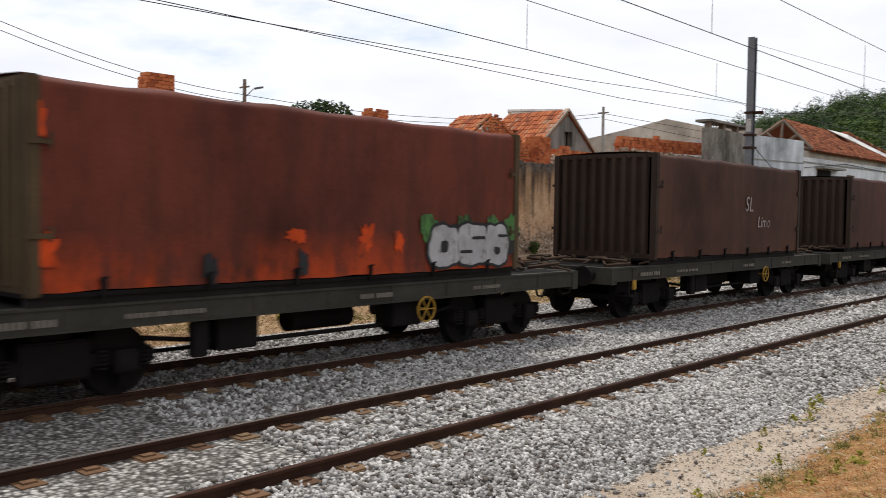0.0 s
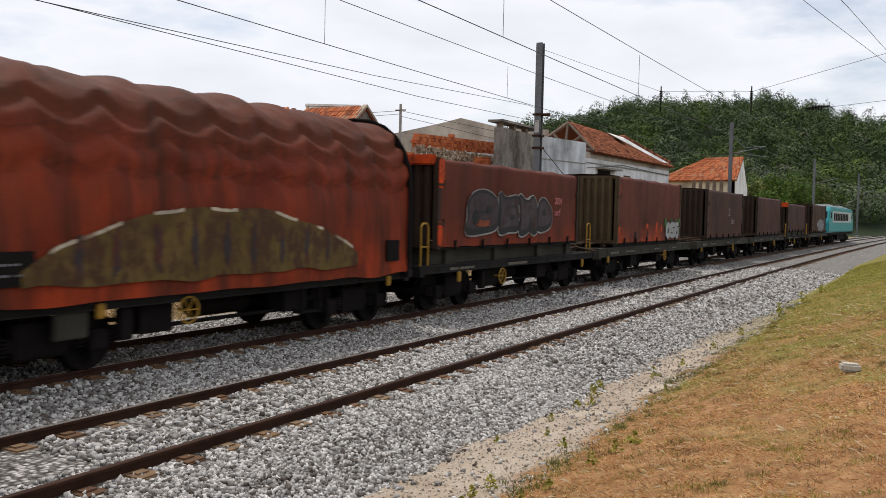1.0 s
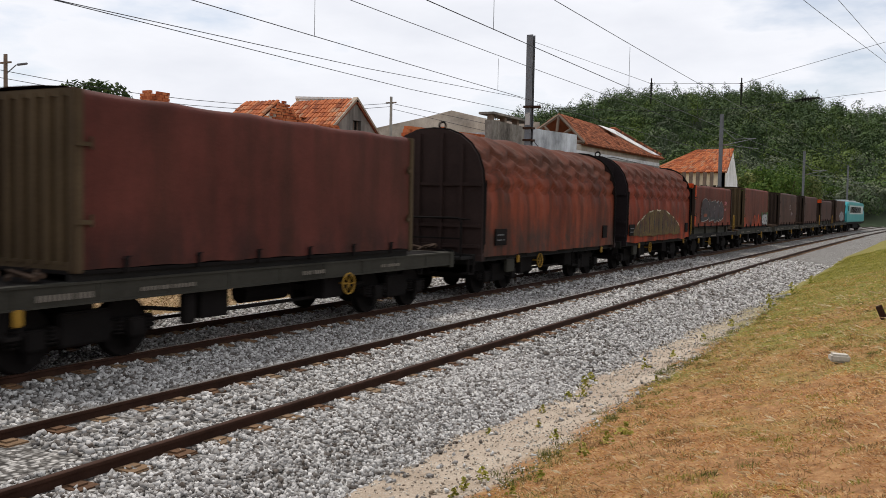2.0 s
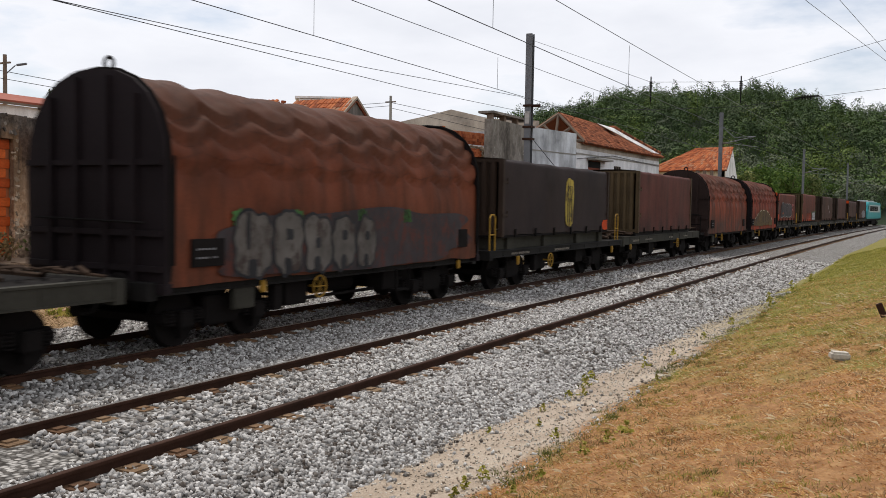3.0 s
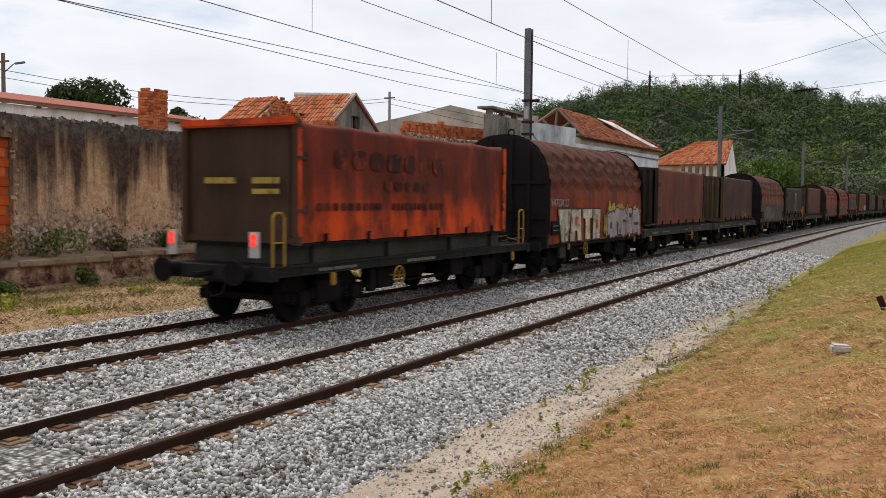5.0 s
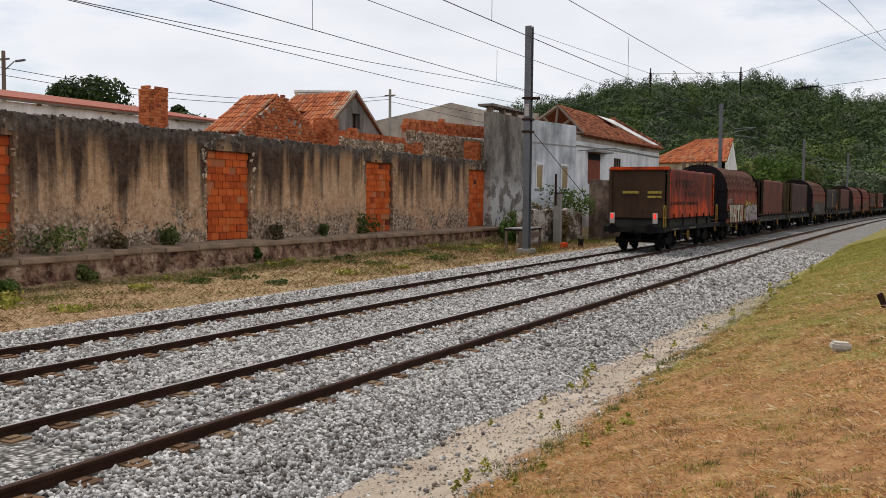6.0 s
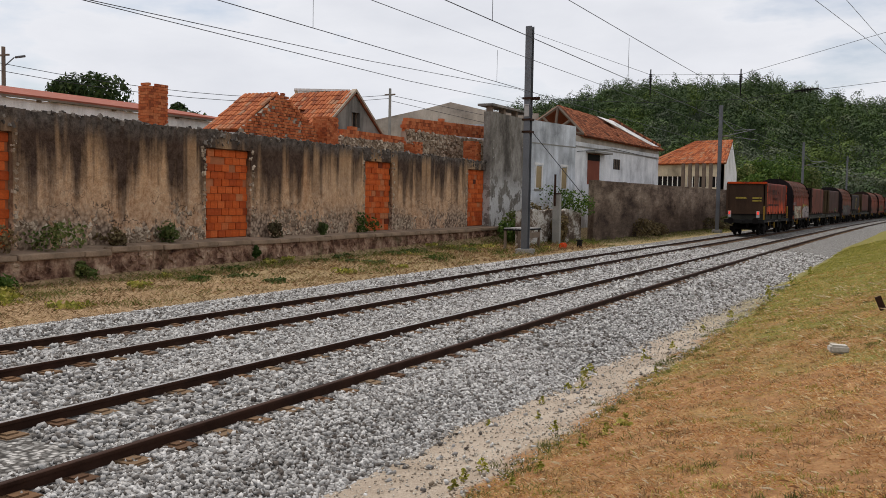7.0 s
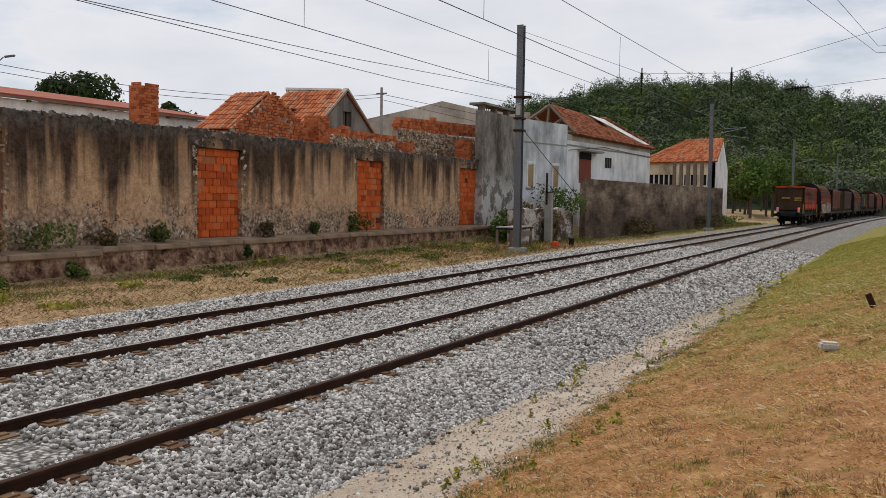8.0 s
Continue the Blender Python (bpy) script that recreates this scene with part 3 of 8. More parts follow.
def coil_box(parent, y0, y1, z0, z1, half, cloth, end_cloth, seed, rib=0.10):
    """A box with corrugated ends, corner posts and a tarpaulin drawn over the roof and down the sides."""
    rnd = random.Random(seed)
    r = 0.16
    prof = [(half, z0), (half, z0 + 0.25), (half, (z0 + z1) / 2 - 0.3), (half, (z0 + z1) / 2 + 0.3)]
    prof += [(half - r + r * math.cos(a), z1 - r + r * math.sin(a)) for a in (0, 0.4, 0.8, 1.2, math.pi / 2)]
    prof += [(half * 0.5, z1 + 0.03), (0, z1 + 0.045)]
    full = prof + [(-x, z) for x, z in reversed(prof[:-1])]
    rows = []
    N = 44
    for i in range(N + 1):
        y = y0 + (y1 - y0) * i / N
        row = []
        for x, z in full:
            k = noise.noise((y * 0.5 + seed, z * 0.7, seed * 2.1)) * 0.03 + noise.noise((y * 2.1, z * 1.2 + seed, x)) * 0.014
            sag = -0.05 * abs(math.sin(math.pi * (i / N) * 5)) if z > z1 - 0.05 else 0
            hem = (0.03 * noise.noise((y * 1.7, seed, 4)) if z == z0 else 0)
            row.append((x + (k if x > 0 else -k) * (0.3 if abs(x) < half * 0.9 else 1), y, z + sag * 0.6 + hem + (k if abs(x) < half * 0.9 else 0)))
        rows.append(row)
    bm = bmesh.new()
    grid(bm, rows)
    part("tarpaulin", bm, cloth, parent, smooth=True)
    for y, d in ((y0 + 0.05, -1), (y1 - 0.05, 1)):
        bm = bmesh.new()   # corrugated end panel
        pts = []
        x = -half + 0.10
        while x < half - 0.25:
            for dx, dy in ((0, 0), (0.10, 0), (0.14, rib), (0.24, rib), (0.28, 0)):
                pts.append((x + dx, y + d * (dy - 0.04)))
            x += 0.283
        grid(bm, [[(px, py, z0 + 0.06) for px, py in pts], [(px, py, z1 - 0.06) for px, py in pts]])
        box(bm, -half + 0.04, half - 0.04, y - 0.03, y + 0.05, z0 - 0.02, z0 + 0.10)
        box(bm, -half + 0.04, half - 0.04, y - 0.03, y + 0.05, z1 - 0.12, z1 - 0.01)
        part("end_panel", bm, end_cloth, parent)
        for s in (-1, 1):
            bm = B((s * (half - 0.12), s * (half + 0.03), y - 0.07, y + 0.09, z0 - 0.05, z1 - 0.02), bevel=0.015)
            for z in (z0 + (z1 - z0) * 0.25, z0 + (z1 - z0) * 0.68):
                box(bm, s * (half + 0.02), s * (half + 0.06), y - 0.1, y + 0.22 * (-d) * 1.0, z, z + 0.06)
                cyl(bm, (s * (half + 0.05), y - d * 0.2, z - 0.04), (s * (half + 0.05), y - d * 0.2, z + 0.14), 0.02, seg=6)
            part("corner_post", bm, end_cloth, parent)
    for k in range(6):   # lashing hooks along the hem
        y = y0 + 0.9 + (y1 - y0 - 1.8) * k / 5
        bm = B((half + 0.01, half + 0.05, y - 0.03, y + 0.03, z0 - 0.08, z0 + 0.16))
        cyl(bm, (half + 0.04, y - 0.06, z0 + 0.12), (half + 0.04, y + 0.06, z0 + 0.16), 0.016, seg=6)
        part("lashing_hook", bm, M_STEEL, parent)
    bm = B((-half, half, y0, y1, z0 - 0.07, z0 - 0.015))
    part("box_floor", bm, M_STEEL, parent)


def dunnage(parent, y0, y1, z, seed):
    """Chains and scraps of timber lying on the free end of the deck."""
    rnd = random.Random(seed)
    bm = bmesh.new()
    for k in range(26):
        y, x = rnd.uniform(y0, y1), rnd.uniform(-1.1, 1.2)
        a = rnd.uniform(0, 6.3)
        w = rnd.uniform(0.2, 0.75)
        h = z + rnd.uniform(0.03, 0.2)
        cyl(bm, (x, y, h), (x + w * math.cos(a), min(max(y + w * math.sin(a), y0), y1), z + rnd.uniform(0.03, 0.22)), rnd.uniform(0.02, 0.05), seg=5)
    tagged(part("chain", bm, M_RUBBLE, parent), kind="stuff")


def wagon(name, label, group):
    return thing(name, label, "freight wagon", (0, 0, 0), group)


def flat_wagon(label, cloth, end_cloth, seed):
    """Bogie flat wagon with one box on its deck and chains at both ends."""
    w = wagon("flat_wagon", label, "freight train")
    underframe(w, -6.55, 6.55, 0.93, 1.25, 1.38, M_FRAME, 4.35)
    part("deck", B((-1.36, 1.36, -6.5, 6.5, 1.20, 1.246)), M_STEEL, w)
    coil_box(w, -4.80, 4.45, 1.42, 3.95, 1.43, cloth, end_cloth, seed)
    part("side_rail", B((-1.36, -1.28, -4.8, 4.4, 1.25, 1.36), (1.28, 1.36, -4.8, 4.4, 1.25, 1.36)), M_FRAME_B, w)
    dunnage(w, -6.4, -4.95, 1.25, seed)
    dunnage(w, 4.6, 6.4, 1.25, seed + 50)
    hand_wheel(w, 1.9, 0.78, 1.46)
    bars(w, 1.425, -5.4, 1.02, (0.6, 0.25), 0.14)
    bars(w, 1.425, -3.6, 1.04, (0.35, 0.2, 0.5), 0.10)
    bars(w, 1.425, 0.4, 1.04, (0.3, 0.3), 0.12)
    bars(w, 1.425, 3.2, 1.04, (0.22, 0.5), 0.10)
    tie = part("step", B((1.1, 1.42, -5.9, -5.6, 0.55, 0.6), (1.38, 1.42, -5.9, -5.86, 0.55, 0.95), (1.38, 1.42, -5.64, -5.6, 0.55, 0.95)), M_STEEL, w)
    for q in ((1.39, 1.45, -5.75, -5.6, 0.72, 0.95),):
        part("lashing_strap", B(q, bevel=0.02), M_YELLOW, w)
    return w


def low_wagon(label, cloth, end_cloth, seed, top=3.74, rib=0.10):
    """Flat wagon with a slim sill, grab rails at the ends and a box raised on a cradle."""
    w = wagon("low_wagon", label, "freight train")
    underframe(w, -5.95, 5.95, 0.96, 1.16, 1.40, M_FRAME_B, 3.85)
    part("deck", B((-1.36, 1.36, -5.9, 5.9, 1.11, 1.156)), M_STEEL, w)
    part("cradle", B((-1.2, 1.2, -5.2, 4.3, 1.16, 1.5), (1.18, 1.3, -4.6, -4.0, 1.16, 1.5), (1.18, 1.3, -1.8, -1.4, 1.16, 1.5), (1.18, 1.3, 1.2, 1.7, 1.16, 1.5), (1.18, 1.3, 3.6, 4.0, 1.16, 1.5)), M_FRAME, w)
    coil_box(w, -5.30, 4.20, 1.58, top, 1.43, cloth, end_cloth, seed, rib)
    railing(w, -5.75, 1.36, 1.15, 1.0)
    railing(w, 5.55, 1.36, 1.15, 1.0)
    dunnage(w, 4.45, 5.7, 1.16, seed)
    hand_wheel(w, -1.6, 0.72, 1.46)
    bars(w, 1.445, -4.6, 1.01, (0.45, 0.25, 0.5), 0.10)
    bars(w, 1.445, -1.2, 1.0, (0.3, 0.9), 0.11)
    for q in ((1.41, 1.47, 4.7, 4.85, 0.70, 0.96), (1.41, 1.47, -4.2, -4.05, 0.70, 0.96),):
        part("lashing_strap", B(q, bevel=0.02), M_YELLOW, w)
    return w


def hood_wagon(label, cloth, seed, dark_end=None, longer=0.0):
    """Bogie coil wagon under a rounded tarpaulin hood, with stiffened steel end walls."""
    w = wagon("hooded_wagon", label, "freight train")
    L, half, z0, spring, top = 5.25 + longer / 2, 1.54, 1.06, 2.85, 4.46
    underframe(w, -5.45 - longer / 2, 5.45 + longer / 2, 0.92, 1.14, 1.36, M_FRAME_B, 3.75)

    def arch(k, grow=0.0, steps=12):
        pts = [(half + grow, z0), (half + grow, 1.5), (half + grow, 2.0), (half + grow, 2.45)]
        for i in range(0, steps + 1):
            a = math.pi * i / steps
            pts.append(((half + grow) * math.copysign(abs(math.cos(a)) ** 0.86, math.cos(a)), spring + (top - spring + grow) * math.sin(a) ** 0.86))
        pts += [(-half - grow, 2.45), (-half - grow, 2.0), (-half - grow, 1.5), (-half - grow, z0)]
        return pts

    rows = []
    N = 150
    bows = 9
    for i in range(N + 1):
        y = -L + 2 * L * i / N
        phase = bows * i / N + 0.25 * noise.noise((y * 0.4, seed, 1))
        swag = abs(math.sin(math.pi * phase))
        row = []
        for x, z in arch(0, 0.0, 84):
            up = max(0.0, (z - 2.55) / (top - 2.55))
            fold = 0.035 * up * noise.noise((y * 1.3, z * 2.0, seed)) + 0.018 * up * noise.noise((y * 4.0, z * 5, seed))
            lip = 0.0
            for zc, deep in ((3.16, 0.13), (3.66, 0.11), (4.02, 0.09)):   # slack cloth hanging in swags over the bows
                q = z + 0.20 * swag - zc - 0.05 * noise.noise((y * 0.7, zc, seed))
                lip += deep * (1.0 / (1.0 + math.exp(max(-40, min(40, -q / 0.014)))) - 1.0) * math.exp(min(0, q) / 0.15)
            side = 0.03 * noise.noise((y * 0.7, z * 0.9, seed + 5)) + 0.014 * noise.noise((y * 3, z * 0.5, seed))
            k = 1 - (0.028 * swag * up + fold - lip * (1 if z > 2.7 else 0)) / 1.5
            hem = 0.06 * noise.noise((y * 0.9, seed, 2)) if z == z0 else 0
            row.append((x * k + (side if x > 0 else -side), y, z0 + (z - z0) * (k if z > 2.6 else 1) + hem))
        rows.append(row)
    bm = bmesh.new()
    grid(bm, rows)
    part("tarpaulin_hood", bm, cloth, w, smooth=True)
    for d in (-1, 1):
        y = d * (L + 0.05)
        bm = bmesh.new()
        pts = arch(0, 0.03)
        a = [bm.verts.new((x, y - 0.05, z)) for x, z in pts]
        c = [bm.verts.new((x, y + 0.05, z)) for x, z in pts]
        bm.faces.new(a)
        bm.faces.new(c)
        for i in range(len(a) - 1):
            bm.faces.new((a[i], a[i + 1], c[i + 1], c[i]))
        e = d * 0.05
        part("end_wall", bm, dark_end or M_END_DARK, w)
        for x in (-0.95, -0.35, 0.35, 0.95):
            hgt = spring + (top - spring) * math.sqrt(max(0.0, 1 - (x / half) ** 2)) - 0.06
            part("stiffener", B((x - 0.05, x + 0.05, min(y + e, y + e + d * 0.10), max(y + e, y + e + d * 0.10), z0, hgt)), dark_end or M_END_DARK, w)
        for z in (1.30, 1.85, 2.95):
            part("cross_rib", B((-half + 0.02, half - 0.02, min(y + e, y + e + d * 0.07), max(y + e, y + e + d * 0.07), z, z + 0.09)), dark_end or M_END_DARK, w)
        part("end_sill", B((-half - 0.05, half + 0.05, y - 0.08, y + 0.08, z0 - 0.1, z0 + 0.06)), dark_end or M_END_DARK, w)
        bm = bmesh.new()
        tube(bm, [(-1.2, y + d * 0.2, 2.1), (1.3, y + d * 0.2, 2.06)], 0.02, 6)
        tube(bm, [(1.58, y - d * 0.12, 1.4), (1.59, y - d * 0.12, 3.1)], 0.022, 6)
        part("locking_bar", bm, M_STEEL, w)
        buf = bmesh.new()
        tube(buf, [(half + 0.01, y - d * 0.05, z0 + 0.1)] + [(x, y - d * 0.05, z) for x, z in arch(0, 0.045)[1:-1]], 0.03, 5)
        part("hood_hoop", buf, M_STEEL, w)
    for ya, yb in ((-4.95, -4.2), (4.3, 4.8)):
        part("data_plate", B((1.56, 1.59, ya, yb, 1.35, 1.8)), M_STEEL, w)
    bars(w, 1.595, -4.85, 1.62, (0.4,), 0.05, M_SPRAY_GREY)
    bars(w, 1.595, -4.85, 1.48, (0.3, 0.15), 0.05, M_SPRAY_GREY)
    hook = bmesh.new()
    ring(hook, (0.3, -L - 0.05, top + 0.10), (0, 1, 0), 0.10, 0.03, 12, 6)
    part("lifting_eye", hook, M_STEEL, w)
    for q in ((1.40, 1.46, 4.55, 4.7, 0.80, 1.02), (1.40, 1.46, -3.1, -2.95, 0.80, 1.02),):
        part("lashing_strap", B(q, bevel=0.02), M_YELLOW, w)
    part("document_box", B((1.30, 1.40, -3.75, -3.2, 0.55, 0.92), bevel=0.02), M_FRAME, w)
    hand_wheel(w, -1.3, 0.78, 1.42)
    part("step", B((1.2, 1.4, 1.6, 2.2, 0.45, 0.5), (1.38, 1.42, 1.6, 1.64, 0.45, 0.95), (1.38, 1.42, 2.16, 2.2, 0.45, 0.95)), M_STEEL, w)
    return w


M_END_BROWN = plain("brown_end_wall", (0.026, 0.016, 0.014), 0.8, 0.0, 0.4, 3)
M_END_DARK = plain("dark_plum_end_wall", (0.014, 0.010, 0.011), 0.8, 0.0, 0.4, 3)
MAROON, RUST = (0.130, 0.038, 0.024), (0.52, 0.085, 0.022)
M_T = {
    "c11": tarp("orange_red_tarpaulin", (0.145, 0.024, 0.012), (0.66, 0.075, 0.010), 2.7, shift=1, streak=0.6, orange=0.92, hot=0.4),
    "c10": tarp("brick_red_tarpaulin", (0.135, 0.034, 0.019), (0.22, 0.05, 0.025), 1.8, shift=2, streak=0.5),
    "c9": tarp("maroon_tarpaulin", (0.060, 0.022, 0.017), (0.30, 0.055, 0.02), 1.8, shift=3, streak=0.5, orange=0.5),
    "c8": tarp("blackish_tarpaulin", (0.030, 0.020, 0.020), (0.05, 0.03, 0.025), 1.7, shift=4, streak=0.4),
    "c7": tarp("dark_red_tarpaulin", (0.095, 0.027, 0.020), (0.02, 0.014, 0.014), 2.3, shift=5, streak=0.5),
    "c6": tarp("red_brown_tarpaulin", (0.110, 0.026, 0.015), (0.32, 0.045, 0.015), 2.3, shift=6, streak=0.5),
    "c5": tarp("maroon_tarpaulin_rusty_hem", (0.115, 0.030, 0.019), (0.50, 0.065, 0.014), 2.15, shift=7, streak=0.45, orange=0.95),
    "c4": tarp("brown_tarpaulin", (0.068, 0.029, 0.020), (0.14, 0.045, 0.022), 1.8, shift=8, streak=0.5),
    "c3": tarp("dull_brown_tarpaulin", (0.066, 0.025, 0.019), (0.14, 0.045, 0.022), 1.8, shift=9, streak=0.5),
    "c2": tarp("dark_brown_tarpaulin", (0.056, 0.023, 0.018), (0.25, 0.05, 0.02), 1.8, shift=10, streak=0.5),
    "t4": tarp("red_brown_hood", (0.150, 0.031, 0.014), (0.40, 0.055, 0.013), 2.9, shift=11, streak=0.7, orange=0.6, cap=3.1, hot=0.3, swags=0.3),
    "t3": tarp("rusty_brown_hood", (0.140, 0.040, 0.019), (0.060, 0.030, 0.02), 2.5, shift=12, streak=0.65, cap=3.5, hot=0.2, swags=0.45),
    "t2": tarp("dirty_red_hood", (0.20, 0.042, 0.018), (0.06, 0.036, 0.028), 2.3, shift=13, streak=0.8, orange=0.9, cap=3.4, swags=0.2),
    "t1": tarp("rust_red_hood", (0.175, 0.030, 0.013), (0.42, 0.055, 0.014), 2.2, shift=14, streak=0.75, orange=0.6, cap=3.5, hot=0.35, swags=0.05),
}


def locomotive():
    w = thing("locomotive", "turquoise and pale grey diesel locomotive with sloped cabs", "locomotive", (0, 0, 0), "freight train")
    teal = plain("turquoise_loco_paint", (0.035, 0.26, 0.28), 0.4, 0, 0.2, 2)
    pale = plain("pale_grey_loco_paint", (0.42, 0.45, 0.45), 0.45, 0, 0.15, 2)
    glass = plain("dark_cab_glass", (0.01, 0.012, 0.014), 0.1)
    L = 11.3
    half = 1.42
    side = [(-L, 1.2), (-L, 2.4), (-L + 1.1, 3.75), (-L + 1.5, 3.95), (L - 1.5, 3.95), (L - 1.1, 3.75), (L, 2.4), (L, 1.2)]
    bm = bmesh.new()
    a = [bm.verts.new((-half, y, z)) for y, z in side]
    c = [bm.verts.new((half, y, z)) for y, z in side]
    bm.faces.new(a)
    bm.faces.new(c)
    for i in range(len(a)):
        j = (i + 1) % len(a)
        bm.faces.new((a[i], a[j], c[j], c[i]))
    bmesh.ops.bevel(bm, geom=list(bm.edges), offset=0.12, segments=3, affect="EDGES")
    part("body", bm, teal, w)
    part("roof_panel", B((-1.0, 1.0, -8.6, 8.6, 3.93, 4.12), (-0.7, 0.7, -6, -3, 4.1, 4.26), (-0.7, 0.7, 2, 6.5, 4.1, 4.26), bevel=0.05), pale, w)
    part("side_band", B((half + 0.002, half + 0.02, -8.4, 9.0, 2.3, 3.5), (-half - 0.02, -half - 0.002, -8.4, 9.0, 2.3, 3.5)), pale, w)
    part("side_vent", B(*[(half + 0.02, half + 0.045, -7.6 + 1.5 * k, -6.5 + 1.5 * k, 2.5, 3.3) for k in range(9)]), M_STEEL, w)
    for d in (-1, 1):
        bm = B((-1.15, 1.15, -0.02, 0.02, -0.45, 0.45))
        bmesh.ops.transform(bm, verts=bm.verts, matrix=Matrix.Translation((0, d * (L - 0.50), 3.10)) @ Matrix.Rotation(d * radians(39), 4, "X"))
        part("windscreen", bm, glass, w)
        part("cab_window", B((half + 0.003, half + 0.02, d * 9.6 - 0.4, d * 9.6 + 0.4, 2.75, 3.35)), glass, w)
        part("lamp", B((0.75, 1.05, d * (L + 0.005) - 0.02, d * (L + 0.005) + 0.02, 1.6, 1.8), (-1.05, -0.75, d * (L + 0.005) - 0.02, d * (L + 0.005) + 0.02, 1.6, 1.8)), M_CHROME, w)
        buffers(w, d * (L - 0.05))
    part("frame", B((-1.4, 1.4, -L + 0.1, L - 0.1, 0.95, 1.22), (-1.3, 1.3, -3, 3, 0.35, 0.95), bevel=0.03), M_STEEL, w)
    for y in (-6.6, 6.6):
        bogie(w, y - 0.9)
        bogie(w, y + 1.1)
    return w


SPEED = 27.8
TRAIN = []      # wagon, its middle's place along the line at 4 s


def couple(w, u):
    TRAIN.append((w, u))
    return w


# last wagon
w = couple(low_wagon("low freight wagon carrying an orange-red tarpaulin box, tail lamps behind", M_T["c11"], M_END_TAIL, 111, 3.90, 0.015), -9.0)
for strip in ((-1.40, 1.45, -5.42, -5.28, 3.80, 3.95), (1.445, 1.465, -5.3, -5.2, 1.7, 3.75), (1.445, 1.47, 3.98, 4.15, 1.62, 3.85),):
    part("rust_edge", B(strip, bevel=0.03), M_ORANGE, w, "bright orange edge")
for x in (-1.05, 0.98):
    part("lamp_plate", B((x - 0.11, x + 0.11, -5.99, -5.95, 1.32, 1.80)), M_CHROME, w)
    bm = bmesh.new()
    for z in (1.585, 1.70):
        cyl(bm, (x, -6.03, z), (x, -5.98, z), 0.06, seg=14)
    part("tail_lamp", bm, M_RED_LAMP, w, "lit red tail lamp")
part("end_marking", B((-0.75, 0.05, -5.41, -5.40, 2.70, 2.82), (0.45, 1.1, -5.41, -5.40, 2.70, 2.82), (0.45, 1.1, -5.41, -5.40, 2.5, 2.6)), M_SPRAY_YELLOW, w)

for y, dy in ((-4.1, 0.0), (-3.45, 0.1), (-2.8, 0.1), (-2.1, 0.2), (-1.35, 0.0), (-0.7, 0.05), (-0.05, 0.1)):   # worn lettering, left as bars
    splash(y, y + 0.46 + dy, 3.02, 3.42, 1.45, y, M_SPRAY_SOOT, w, "lettering_bar", "", 0.12, 20)
for k in range(5):
    splash(-2.2 + 0.42 * k, -1.9 + 0.42 * k, 2.60, 2.82, 1.45, k, M_SPRAY_SOOT, w, "lettering_bar", "", 0.12, 20)
for y in [-4.7 + 0.27 * k for k in range(9)] + [-1.9 + 0.19 * k for k in range(13)]:
    splash(y, y + (0.2 if y < -2 else 0.13), 2.18, 2.34, 1.45, y, M_SPRAY_SOOT, w, "lettering_bar", "", 0.12, 16)
w = couple(hood_wagon("hooded coil wagon with cream block-letter graffiti", M_T["t4"], 4), 3.45)
for pts, y0, y1 in (([(0, 1), (0.36, 1), (0.52, 0.42), (0.64, 1), (1, 1), (0.80, 0), (0.30, 0)], -4.45, -3.30),
                    ([(0, 0), (0.06, 1), (0.90, 1), (1, 0), (0.66, 0), (0.62, 0.32), (0.40, 0.32), (0.36, 0)], -3.32, -2.22),
                    ([(0, 1), (1, 1), (1, 0.70), (0.74, 0.70), (0.80, 0), (0.34, 0), (0.30, 0.70), (0, 0.70)], -2.15, -1.15),
                    ([(0.06, 0), (0, 1), (1, 1), (0.94, 0)], -1.08, -0.25)):
    block_letter(pts, y0, y1, 1.10, 2.16, 1.585, w, M_SPRAY_WHITE, M_SPRAY_DARK, "cream block graffiti letter")
for a, b_, z0, z1 in ((-2.90, -2.72, 1.62, 1.92), (-0.76, -0.56, 1.45, 1.80)):
    splash(a, b_, z0, z1, 1.60, 5, M_ORANGE, w, "graffiti_counter", "", 0.3, 12)
writing("VATOX 23", 0.34, -5.1, 2.25, 1.585, M_SPRAY_LILAC, w, "graffiti_tag", 0.0, 0.006, 0.2)
splash(0.15, 0.95, 1.25, 2.0, 1.585, 2.0, M_SPRAY_YELLOW, w, "graffiti_patch", "ochre spray cloud", 0.6)
for k in range(6):
    splash(0.5 + 0.68 * k, 1.4 + 0.68 * k, 1.7, 2.32 - 0.03 * k, 1.585, 3 + k, M_SPRAY_YELLOW, w, "graffiti_patch", "ochre spray cloud", 0.7)
for k, (y0, y1, z1, hole) in enumerate(((0.55, 1.45, 2.05, (0.4, 0.6, 0.3, 0.6)), (1.35, 2.25, 2.2, (0.45, 0.6, 0.0, 0.5)), (2.15, 2.95, 2.12, (0.4, 0.9, 0.5, 0.62)), (2.85, 3.7, 2.2, (0.5, 0.9, 0.62, 0.8)), (3.6, 4.85, 2.15, (0.3, 0.8, 0.35, 0.48)))):
    bubble(y0, y1, 1.12, z1, 1.59, 11 + 3 * k, w, M_SPRAY_LILAC, (M_SPRAY_DARK,), (hole,), "lilac-grey bubble letter", 0.4)

